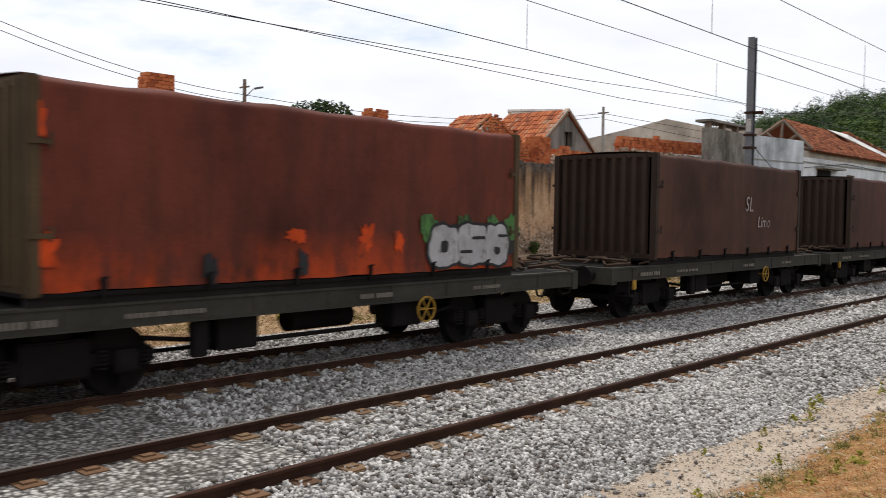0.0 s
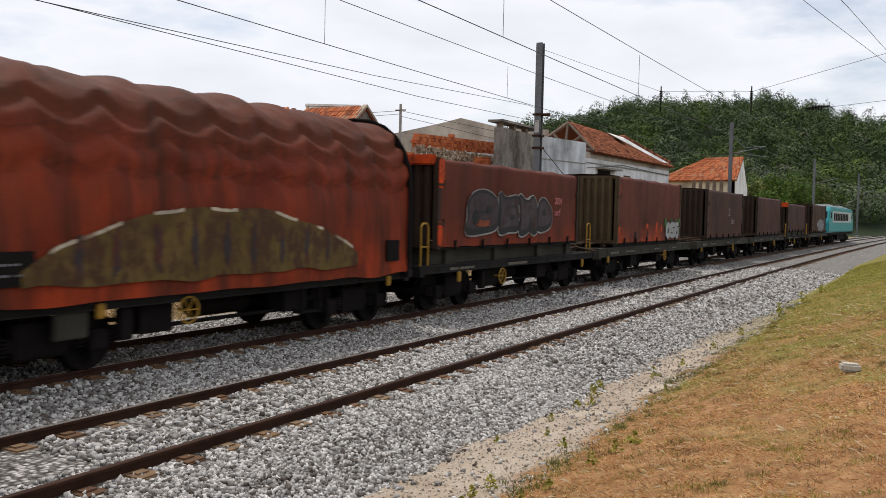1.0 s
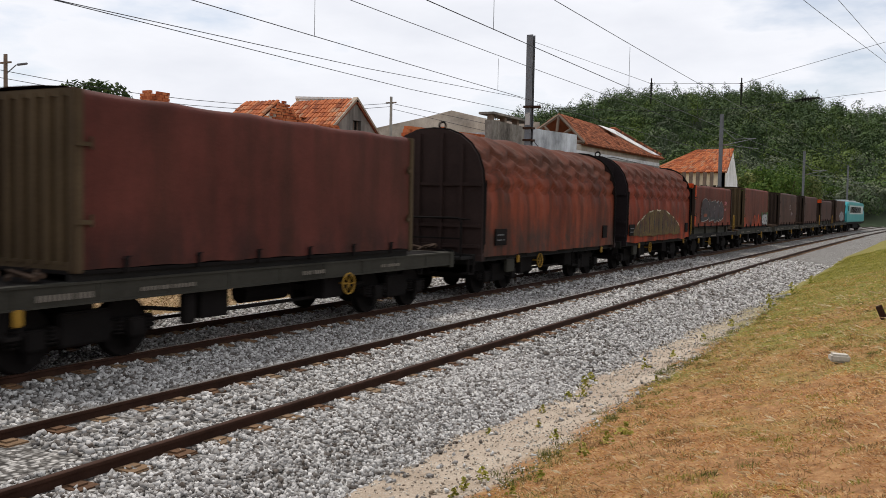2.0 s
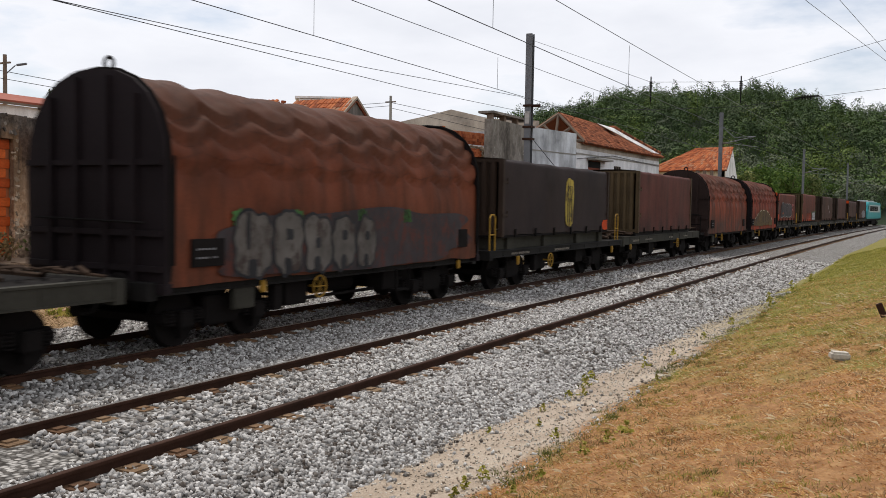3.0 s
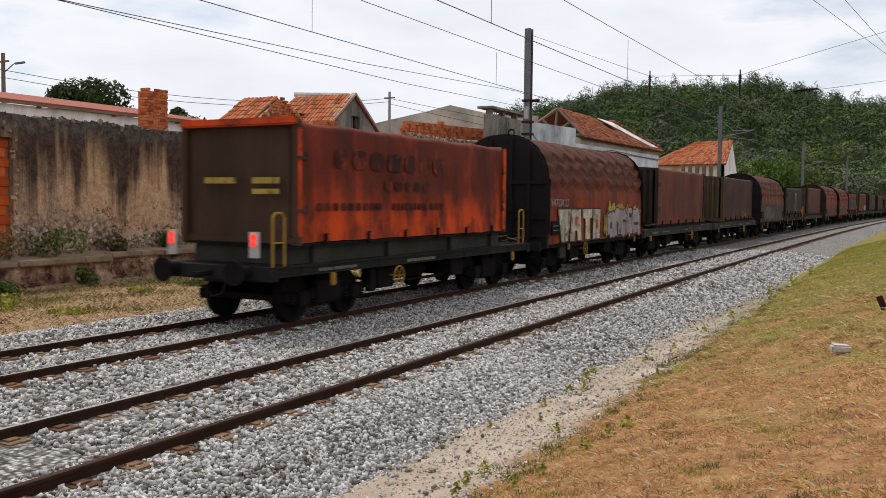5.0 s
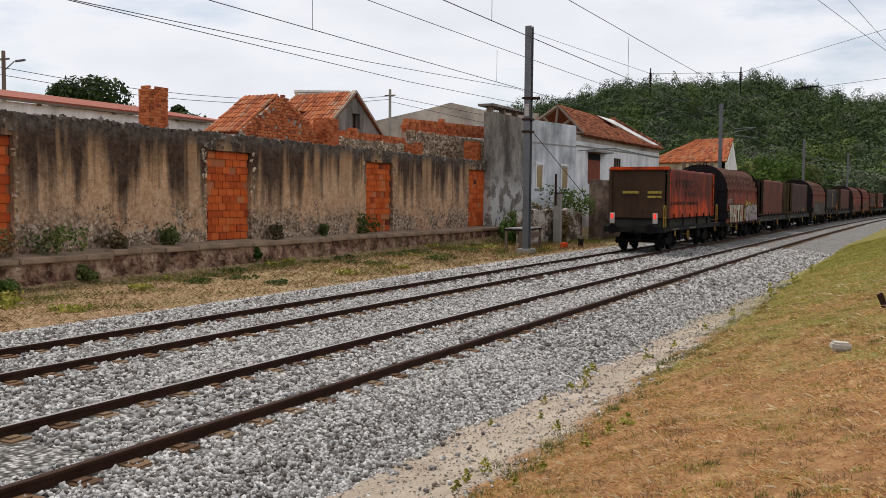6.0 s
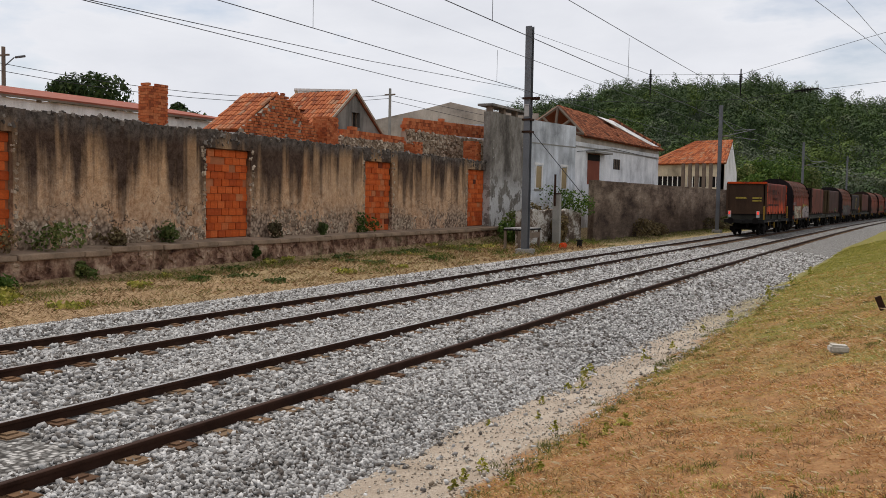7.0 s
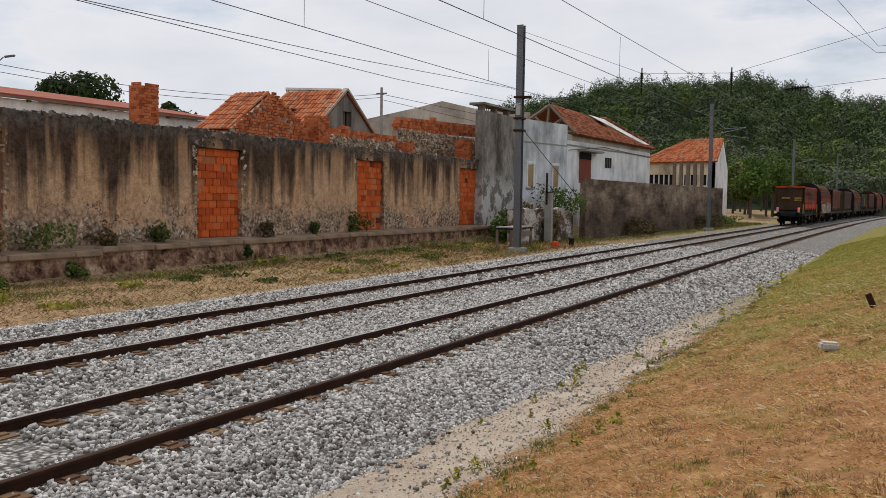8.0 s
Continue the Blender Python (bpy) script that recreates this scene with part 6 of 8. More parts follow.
def white_house():
    h = thing("white_house", "whitewashed house with broken tiled roof and open truss", "house")
    A, Bc, C = Vector((-23.25, 57.2, 0)), Vector((-22.15, 63.5, 0)), Vector((-20.9, 83.3, 0))

    def face(p, q, z0, z1, thick, material, name="wall"):
        d = (q - p).normalized()
        nrm = Vector((d.y, -d.x, 0))
        bm_ = bmesh.new()
        prism(bm_, [(p.x, p.y, z0), (q.x, q.y, z0), (q.x, q.y, z1), (p.x, p.y, z1)], -nrm * thick)
        return part(name, bm_, material, h), d, nrm
    _, d1, n1 = face(A, Bc, 0, 7.85, 0.4, M_LIME_GREY)
    _, d2, n2 = face(Bc, C, 0, 7.15, 0.4, M_LIME)

    def on(p, d, nrm, s0, s1, z0, z1, proud, deep, material, name, parent):
        bm_ = bmesh.new()
        a, c_ = p + d * s0 + nrm * proud, p + d * s1 + nrm * proud
        prism(bm_, [(a.x, a.y, z0), (c_.x, c_.y, z0), (c_.x, c_.y, z1), (a.x, a.y, z1)], -nrm * deep)
        return part(name, bm_, material, parent)
    for s in (0.85, 4.35):
        w = on(A, d1, n1, s, s + 0.75, 3.2, 4.7, 0.01, 0.06, M_SHUTTER, "window", h)
        on(A, d1, n1, s - 0.12, s, 3.1, 4.8, 0.05, 0.08, M_PLAIN_WHITE, "frame", w)
        on(A, d1, n1, s + 0.75, s + 0.87, 3.1, 4.8, 0.05, 0.08, M_PLAIN_WHITE, "frame", w)
        on(A, d1, n1, s - 0.2, s + 0.95, 4.78, 4.95, 0.06, 0.1, M_PLAIN_WHITE, "lintel", w)
        on(A, d1, n1, s - 0.2, s + 0.95, 3.0, 3.12, 0.07, 0.1, M_CONCRETE, "sill", w)
    on(A, d1, n1, 0, 6.4, 6.25, 6.33, 0.03, 0.05, M_CONCRETE, "cornice", h)
    w = on(Bc, d2, n2, 2.4, 4.9, 3.6, 6.0, 0.015, 0.06, M_WOOD_RED, "door", h)
    on(Bc, d2, n2, 2.1, 6.0, 6.02, 6.16, 0.7, 0.75, M_CONCRETE, "door_hood", w)
    on(Bc, d2, n2, 2.4, 4.9, 5.45, 5.95, 0.03, 0.02, M_DARK, "fanlight", w)
    w = on(Bc, d2, n2, 8.0, 9.5, 4.95, 5.8, 0.01, 0.05, M_DARK, "window", h)
    for k in range(4):
        on(Bc, d2, n2, 8.1 + 0.42 * k, 8.18 + 0.42 * k, 4.95, 5.8, 0.05, 0.04, M_TIMBER, "bar", w)
    on(Bc, d2, n2, 0, 19.8, 6.35, 6.45, 0.05, 0.07, M_CONCRETE, "cornice", h)
    on(Bc, d2, n2, 0, 19.8, 6.75, 7.2, 0.012, 0.05, M_HALL, "eaves_band", h)
    ridge0, ridge1 = (-23.95, 64.6, 9.5), (-23.3, 80.0, 9.2)
    tiled_roof(h, (-21.75, 64.3, 7.2), (C.x + 0.4, C.y, 7.1), ridge1, ridge0, 14, 62, M_TILE_PATCH, lambda u, v: (u > 0.50 and v > 0.52 - 0.0 * u and u < 0.62) or (noise.noise((u * 14, v * 6, 2)) > 0.52))
    tiled_roof(h, (-26.6, 64.6, 7.8), (-26.0, 83, 7.8), ridge1, ridge0, 6, 30, M_TILE_PATCH)
    bm = bmesh.new()          # exposed truss at the end
    P0, P1, P2 = Vector((-26.4, 64.4, 7.9)), Vector((-23.95, 64.4, 9.45)), Vector((-21.8, 64.2, 7.35))
    for a, c_ in ((P0, P1), (P1, P2), (P0, P2), (P1, (P0 + P2) / 2), ((P0 + P1) / 2, (P0 + P2) / 2), ((P1 + P2) / 2, (P0 + P2) / 2)):
        cyl(bm, a, c_, 0.11, seg=4)
    part("roof_truss", bm, M_TIMBER, h)
    e0, e1, r0, r1 = Vector((-21.75, 64.3, 7.2)), Vector((C.x + 0.4, C.y, 7.1)), Vector(ridge0), Vector(ridge1)
    slope_n = (e1 - e0).cross(r0 - e0).normalized()
    slope_n = slope_n if slope_n.z > 0 else -slope_n
    bm = bmesh.new()

    def roof_at(u, v):
        return e0.lerp(e1, u).lerp(r0.lerp(r1, u), v) + slope_n * 0.16
    prism(bm, [roof_at(0.52, 1.0), roof_at(0.80, 1.0), roof_at(0.985, 0.10), roof_at(0.86, 0.10)], -slope_n * 0.05)
    part("bare_underlay", bm, M_PLAIN_WHITE, h, "white bare roof underlay")
    rnd = random.Random(2)
    bm = bmesh.new()
    for k in range(26):
        u = k / 26
        p = roof_at(0.80 + 0.195 * u, 1.0 - 0.92 * u) + Vector((0, 0, 0.08))
        cyl(bm, p + Vector((0.1, -0.1, 0)), p + Vector((-0.5, 0.2, 0.08)), 0.14, 0.11, seg=7)
    part("coping_tiles", bm, M_TILE_PATCH, h)
    bm = bmesh.new()
    prism(bm, [(C.x, C.y, 0), (-27.6, 84.5, 0), (-27.6, 84.5, 7.1), (-23.6, 83.8, 8.4), (C.x, C.y, 7.1)], (-0.05, -0.4, 0))
    part("wall", bm, M_LIME, h)
    prism_bm = B((-30, -23.4, 57.0, 57.4, 0, 7.6))
    part("wall", prism_bm, M_LIME_GREY, h)
    bm = bmesh.new()
    tube(bm, [(-22.05, 63.6, 6.0), (-21.6, 71.0, 6.6), (-20.85, 83.0, 6.3)], 0.025, 5)
    part("wall_cable", bm, M_WIRE, h)


white_house()


def yard_walls():
    bm = bmesh.new()
    rows = []
    for i in range(60):
        y = 57.0 + i * 0.75
        t = 3.72 + 0.05 * noise.noise((y * 0.7, 0, 3))
        x = -18.5 + drift(y) - drift(57)
        rows.append([(x, y, -0.5), (x, y, 1.6), (x, y, t), (x - 0.4, y, t), (x - 0.4, y, -0.5)])
    vs = grid(bm, rows)
    for r in (vs[0], vs[-1]):
        bm.faces.new(r)
    tagged(mesh_ob("wall_yard", bm, M_YARD, smooth=False), "tall dark stained yard wall", "wall", kind="structure")
    bm = bmesh.new()
    rows = []
    for i in range(40):
        y = 46.8 + i * 0.265
        t = 1.75 + 0.25 * noise.noise((y * 1.3, 5, 3))
        rows.append([(-19.4, y, -0.5), (-19.4, y, 0.8), (-19.4, y, t), (-19.8, y, t - 0.05), (-19.8, y, -0.5)])
    vs = grid(bm, rows)
    for r in (vs[0], vs[-1]):
        bm.faces.new(r)
    tagged(mesh_ob("wall_low", bm, M_FLAKED), "low broken whitewashed garden wall", "wall", kind="structure")
    # concrete posts standing behind the wall
    for x in (-22.3, -21.55, -20.8, -20.05, -19.3):
        p = thing("concrete_post", "weathered brown-grey square post behind the wall", "post", (x, 100.0, 0.5), "posts behind the yard wall")
        part("shaft", B((-0.17, 0.17, -0.2, 0.2, 0, 6.1), bevel=0.02), M_TIMBER, p)


yard_walls()


def cottage():
    """Its long side faces along the line, its gable faces the line."""
    h = thing("cream_cottage", "cream house with hipped orange tile roof", "house")
    spans = [(-28.6, -24.9), (-24.3, -23.4), (-22.9, -22.0), (-21.5, -20.5)]
    bm = bmesh.new()
    xs = sorted({-29.2, -19.9} | {v for q in spans for v in q})
    for a, c_ in zip(xs, xs[1:]):
        hole = any(q[0] <= a and c_ <= q[1] for q in spans)
        for z0, z1 in (((0.4, 4.2), (5.5, 7.0)) if hole else ((0.4, 7.0),)):
            prism(bm, [(a, 111.2, z0), (c_, 111.2, z0), (c_, 111.2, z1), (a, 111.2, z1)], (0, 0.4, 0))
    bmesh.ops.remove_doubles(bm, verts=bm.verts, dist=0.001)
    part("wall", bm, M_CREAM, h)
    for a, c_ in spans:
        w = part("window", B((a, c_, 111.45, 111.5, 4.2, 5.5)), M_DARK, h)
        k = a
        while k < c_ + 0.05:
            part("mullion", B((k - 0.06, k + 0.06, 111.36, 111.44, 4.2, 5.5)), M_PLAIN_WHITE, w)
            k += 0.62
    bm = bmesh.new()
    prism(bm, [(-19.9, 111.2, 0.3), (-19.95, 120.4, 0.3), (-19.95, 120.4, 6.2), (-19.9, 116.0, 10.1), (-19.9, 111.2, 7.1)], (-0.4, 0, 0))
    part("gable_wall", bm, M_PLAIN_WHITE, h)
    tiled_roof(h, (-29.4, 110.7, 6.95), (-19.6, 110.7, 7.1), (-19.8, 116.0, 10.2), (-24.4, 116.0, 10.1), 12, 30, M_TILE)
    tiled_roof(h, (-29.4, 120.9, 6.3), (-29.4, 110.7, 6.95), (-24.4, 116.0, 10.1), (-24.6, 116.1, 10.1), 10, 20, M_TILE)


cottage()


# ---- masts, wires ----
def mast(x, y, z1, w, label):
    m = thing("line_mast", label, "mast", (x, y, -0.3), "masts along the line")
    h = z1 + 0.3
    e, f = w / 2, w / 2 - 0.03
    outline = [(-e, -e), (e, -e), (e, -f), (0.015, -f), (0.015, f), (e, f), (e, e), (-e, e), (-e, f), (-0.015, f), (-0.015, -f), (-e, -f)]
    bm = bmesh.new()
    prism(bm, [(px, py, 0) for px, py in outline], (0, 0, h))
    part("shaft", bm, M_POST, m)
    part("footing", B((-0.4, 0.4, -0.4, 0.4, -0.3, 0.2), bevel=0.04), M_CONCRETE, m)
    return m


def bracket(m, z, reach):
    bm = bmesh.new()
    tube(bm, [(0.1, 0, z), (reach, 0, z + 0.6), (reach * 0.4, 0, z + 0.55), (0.1, 0, z + 1.5)], 0.035, 6)
    tube(bm, [(0.1, 0, z + 0.1), (reach + 0.3, 0, z - 0.35)], 0.025, 6)
    part("cantilever", bm, M_POST, m)
    bm = bmesh.new()
    for k in range(5):
        cyl(bm, (0.25 + 0.09 * k, 0, z + 0.02), (0.29 + 0.09 * k, 0, z + 0.04), 0.09, seg=10)
    part("insulator", bm, M_TIMBER, m)


m1 = mast(-17.0, 41.5, 10.95, 0.33, "tall steel H-section mast beside the ruined shed")
for z in (6.0, 6.6, 7.65):
    part("clamp_band", B((-0.24, 0.24, -0.24, 0.24, z, z + 0.10)), M_RAIL_SIDE, m1)
part("insulator", B((0.2, 0.6, -0.06, 0.06, 7.62, 7.76)), M_RAIL_SIDE, m1)
part("number_plate", B((-0.12, 0.12, -0.215, -0.20, 6.8, 7.4)), M_CHROME, m1)
bm = bmesh.new()
tube(bm, [(0.1, 0, 6.2), (1.5, 4.5, 2.9)], 0.02, 5)
part("stay_wire", bm, M_WIRE, m1)
right = mast(5.2, 41.5, 11.6, 0.36, "tall steel H-section mast on the near verge")
for y, z in ((83.0, 11.1), (134.0, 11.0), (184.0, 11.4), (238.0, 12.0)):
    mm = mast(-15.3 + drift(y) - drift(83), y, z, 0.30, "galvanised line mast with bracket arm")
    bracket(mm, 8.6 if y < 100 else 8.0, 3.0)
mm = mast(-3.6 + drift(260), 262.0, 9.5, 0.4, "galvanised line mast with bracket arm")
bracket(mm, 7.2, -2.8)


def wire(label, pts, r=0.008, name="overhead_wire", group="overhead line"):
    cu = bmesh.new()
    tube(cu, pts, r, 5)
    ob = mesh_ob(name, cu, M_WIRE)
    return tagged(ob, label, "wire", group=group)


def along(x, z, y0=-25, y1=300, sag=0.0, span=50.0, at=41.5):
    out, y = [], y0
    while y <= y1:
        k = ((y - at) / span) % 1.0
        out.append((x + drift(y), y, z - sag * 4 * k * (1 - k)))
        y += span / 10
    return out


def droppers(x, z0, z1, ys):
    for y in ys:
        wire("thin dropper wire between two overhead wires", [(x + drift(y), y, z0), (x + drift(y), y, z1)], 0.006, "dropper", "droppers")


wire("dark contact wire over the empty track", along(NEAR_X, 5.88), 0.009)
wire("messenger wire over the empty track", along(NEAR_X, 7.18, sag=0.06), 0.009)
droppers(NEAR_X, 5.88, 7.05, (8.5, 16.0, 25.2, 34, 50, 60, 70))
wire("dark contact wire over the running track", along(FAR_X, 6.02), 0.009)
wire("messenger wire over the running track", along(FAR_X, 7.16, sag=0.08), 0.009)
droppers(FAR_X, 6.02, 7.0, (9.0, 15.9, 25.4, 34.5, 50, 62))
wire("contact wire of the anchored section", [(-13.9, -20, 6.0), (-13.9, 24, 6.0), (-14.6, 36.0, 6.4), (-16.85, 41.4, 6.65)], 0.009)
wire("messenger wire of the anchored section", [(-13.9, -20, 5.3), (-13.9, 11.95, 6.03), (-13.9, 21.54, 6.28), (-14.2, 33.6, 6.85), (-16.85, 41.4, 7.6)], 0.009)
wire("cross-span cable between the tall masts", [(-16.8, 41.5, 10.6), (-10.9, 41.5, 8.28), (-6.85, 41.5, 8.1), (-1.1, 41.5, 9.57), (5.1, 41.5, 11.3)], 0.009)
wire("lower cross-span cable between the masts", [(-16.5, 41.5, 7.35), (-11, 41.5, 7.0), (-7, 41.5, 7.0), (-1.0, 41.5, 7.55), (5.1, 41.5, 8.1)], 0.009)
for x, z in ((-10.9, 8.28), (-6.85, 8.1)):
    b2 = bmesh.new()
    cyl(b2, (x, 41.5, z + 0.25), (x, 41.5, z - 0.95), 0.03, seg=6)
    for k in range(5):
        cyl(b2, (x, 41.5, z + 0.02 - 0.08 * k), (x, 41.5, z - 0.03 - 0.08 * k), 0.09, 0.05, seg=10)
    tagged(mesh_ob("hanging_insulator", b2, M_DARK), "dark ribbed insulator hanging from the cross-span", "insulator", group="insulators")
for x in (-4.1,):
    b2 = bmesh.new()
    cyl(b2, (x - 0.5, 41.5, 7.28), (x + 0.5, 41.5, 7.36), 0.035, seg=6)
    for k in range(4):
        cyl(b2, (x - 0.2 + 0.11 * k, 41.5, 7.31), (x - 0.15 + 0.11 * k, 41.5, 7.315), 0.11, seg=10)
    tagged(mesh_ob("strut_insulator", b2, M_DARK), "dark ribbed insulator in the lower cross-span", "insulator", group="insulators")
wire("anchor wire leaving the line", [(-5.2, 14.0, 8.8), (-2.85, 29.9, 8.72), (-1.05, 41.5, 8.65), (5.1, 41.6, 8.6)], 0.009)
wire("anchor wire leaving the line", [(-4.6, 14.0, 9.6), (-2.2, 29.9, 8.95), (-1.0, 41.5, 8.92), (5.1, 41.6, 9.0)], 0.009)


def utility_pole(x, y, z0, z1, lamp, label):
    p = thing("utility_pole", label, "utility pole", (x, y, z0), "poles behind the shed")
    bm_ = bmesh.new()
    cyl(bm_, (0, 0, 0), (0, 0, z1 - z0), 0.16, 0.11, seg=10)
    part("shaft", bm_, M_TIMBER if lamp else M_CONCRETE, p)
    if lamp:
        b2 = bmesh.new()
        tube(b2, [(0, 0, z1 - z0 - 1.2), (0.35, 0.45, z1 - z0 - 0.6)], 0.035, 6)
        arm = part("lamp_arm", b2, M_POST, p)
        b2 = B((-0.12, 0.12, -0.32, 0.32, -0.06, 0.06), bevel=0.04)
        bmesh.ops.transform(b2, verts=b2.verts, matrix=pose(0.55, 0.72, z1 - z0 - 0.52, 12, 0, -38))
        part("lamp_head", b2, M_POST, arm)
    part("cross_arm", B((-0.5, 0.5, -0.05, 0.05, z1 - z0 - 0.55, z1 - z0 - 0.45)), M_TIMBER, p)


utility_pole(-48.4, 35.4, 0.9, 10.95, True, "brown wooden pole with a street lamp arm")
utility_pole(-38.75, 64.2, 0.6, 11.4, False, "grey concrete utility pole carrying cables")
utility_pole(-40.6, 63.0, 0.6, 9.9, False, "thin grey utility pole carrying cables")
for dz in (0.0, -0.45):
    a, c_ = Vector((-48.4, 35.4, 9.95 + dz)), Vector((-38.75, 64.2, 10.85 + dz * 0.6))
    pts = [a.lerp(c_, k / 10) - Vector((0, 0, 1.9 * 4 * (k / 10) * (1 - k / 10) * 0.5)) for k in range(11)]
    wire("sagging village cable between poles", pts, 0.02, "village_cable", "village cables")
    pts = [Vector((-46.2, 19.0, 11.65 + dz)).lerp(a, k / 8) - Vector((0, 0, 1.0 * 4 * (k / 8) * (1 - k / 8) * 0.5)) for k in range(9)]
    wire("sagging village cable between poles", pts, 0.02, "village_cable", "village cables")
    wire("sagging village cable between poles", [(-38.75, 64.2, 10.85 + dz), (-33.0, 72.0, 9.6 + dz * 1.5), (-30, 80, 9.0)], 0.02, "village_cable", "village cables")

# a low stand of pale slats, posts and litter by the platform's end
s = thing("slatted_stand", "low dark stand with a pale perforated top", "stand", (0, 0, 0))
part("top", B((-18.9, -17.9, 43.0, 46.0, 0.72, 0.80)), M_DARK, s)
for k in range(10):
    for r in range(3):
        part("slat", B((-18.85 + 0.33 * r, -18.62 + 0.33 * r, 43.05 + 0.295 * k, 43.26 + 0.295 * k, 0.80, 0.86)), M_CHROME, s)
for x, y in ((-18.8, 43.1), (-18.0, 43.1), (-18.8, 45.9), (-18.0, 45.9)):
    part("leg", B((x - 0.06, x + 0.06, y - 0.06, y + 0.06, -0.45, 0.74)), M_TIMBER, s)
part("side_board", B((-17.96, -17.92, 43.1, 45.9, 0.3, 0.6)), M_TIMBER, s)
p = thing("concrete_fence_post", "rough grey concrete post leaning by the wall", "post", (-18.8, 50.8, -0.4))
part("shaft", B((-0.22, 0.22, -0.2, 0.2, 0, 3.1), bevel=0.04), M_CONCRETE, p)
part("bracket", B((-0.05, 0.05, -0.45, -0.35, 2.4, 4.3), (-0.05, 0.05, -0.45, 0.5, 3.1, 3.2)), M_RAIL_SIDE, p)
ob = mesh_ob("red_canister", B((-17.2, -16.9, 46.9, 47.5, -0.36, -0.02), bevel=0.06), M_ORANGE)
tagged(ob, "small red plastic canister lying in the weeds", "canister")
bm = bmesh.new()
cyl(bm, (-16.6, 48.7, -0.4), (-16.6, 48.7, 0.05), 0.16, 0.14, seg=12)
cyl(bm, (-16.6, 48.7, 0.05), (-16.6, 48.7, 0.12), 0.19, seg=12)
tagged(mesh_ob("dark_bucket", bm, M_DARK), "small dark bucket by the track", "bucket")


# ---- vegetation, stones, grass ----
def leafy(name, stops, rough=0.7, scale=0.05, dim=(0.35, 0.42, 0.40), thin=0.3):
    m, n, l, b = mat(name, rough)
    fac = n.new("ShaderNodeNewGeometry").outputs["Random Per Island"]
    big = noise_of(n, l, scale, 4)
    c = ramp(n, l, fac, stops)
    c = mix(n, l, 0.8, c, ramp(n, l, big, [(0.36, dim), (0.64, (1.0, 1.0, 0.85))]), "MULTIPLY")
    l.new(c, b.inputs["Base Color"])
    if thin:                               # light that shines through the leaf
        tr = n.new("ShaderNodeBsdfTranslucent")
        l.new(c, tr.inputs["Color"])
        two = n.new("ShaderNodeMixShader")
        two.inputs["Fac"].default_value = thin
        l.new(b.outputs["BSDF"], two.inputs[1])
        l.new(tr.outputs["BSDF"], two.inputs[2])
        l.new(two.outputs["Shader"], n["Material Output"].inputs["Surface"])
    return m


M_LEAF = leafy("broad_green_leaves", [(0.0, (0.035, 0.07, 0.014)), (0.5, (0.075, 0.13, 0.026)), (1.0, (0.14, 0.19, 0.05))])
M_DARK_LEAF = leafy("dark_green_leaves", [(0.0, (0.018, 0.036, 0.010)), (0.6, (0.040, 0.066, 0.018)), (1.0, (0.085, 0.115, 0.034))])
M_BUSH = leafy("dusty_bush_leaves", [(0.0, (0.05, 0.08, 0.02)), (0.5, (0.13, 0.17, 0.05)), (1.0, (0.26, 0.26, 0.11))])
M_SCRUB = leafy("dry_brown_scrub", [(0.0, (0.09, 0.06, 0.035)), (0.6, (0.21, 0.15, 0.08)), (1.0, (0.32, 0.25, 0.13))])
M_GRASS_DRY = leafy("dry_straw_blades", [(0.0, (0.20, 0.075, 0.03)), (0.3, (0.60, 0.29, 0.11)), (0.75, (0.82, 0.53, 0.25)), (1.0, (0.96, 0.84, 0.60))], scale=1.1, dim=(0.66, 0.56, 0.46))
M_GRASS_GREEN = leafy("green_grass_blades", [(0.0, (0.12, 0.13, 0.025)), (0.5, (0.34, 0.34, 0.065)), (1.0, (0.60, 0.50, 0.17))], scale=1.1, dim=(0.66, 0.64, 0.5))
M_STRAW = leafy("pale_straw", [(0.0, (0.30, 0.16, 0.08)), (0.5, (0.72, 0.54, 0.32)), (1.0, (0.90, 0.80, 0.60))], scale=1.5, dim=(0.8, 0.75, 0.7))
M_DRY_WEEDS = leafy("withered_weeds", [(0.0, (0.11, 0.06, 0.03)), (0.5, (0.33, 0.20, 0.10)), (1.0, (0.55, 0.42, 0.25))], scale=0.9, dim=(0.45, 0.40, 0.36))
M_GREEN_WEEDS = leafy("green_weeds", [(0.0, (0.06, 0.075, 0.018)), (0.5, (0.14, 0.165, 0.04)), (1.0, (0.28, 0.28, 0.09))], scale=0.9, dim=(0.5, 0.5, 0.42))
M_BARK = plain("brown_bark", (0.10, 0.075, 0.055), 0.9)
rng = np.random.default_rng(4)


def quads(centres, sizes, up_bias=0.0, out=None, loose=0.75):
    """Leaf-like quads as one batch of vertices; they lie loosely along the crown's skin where outward directions are given."""
    n_ = len(centres)
    a = rng.normal(size=(n_, 3))
    b_ = rng.normal(size=(n_, 3))
    if out is not None:
        nrm = out + rng.normal(size=(n_, 3)) * loose * 0.6
        nrm /= np.linalg.norm(nrm, axis=1)[:, None]
        a -= nrm * (a * nrm).sum(1)[:, None]
        a /= np.linalg.norm(a, axis=1)[:, None]
        b_ = np.cross(nrm, a)
    a[:, 2] *= 1 - up_bias
    a /= np.linalg.norm(a, axis=1)[:, None]
    b_ -= a * (a * b_).sum(1)[:, None]
    b_ /= np.linalg.norm(b_, axis=1)[:, None]
    s = np.asarray(sizes)[:, None]
    p = np.stack([centres - a * s, centres + b_ * s * 0.6, centres + a * s, centres - b_ * s * 0.6], 1).reshape(-1, 3)
    return p


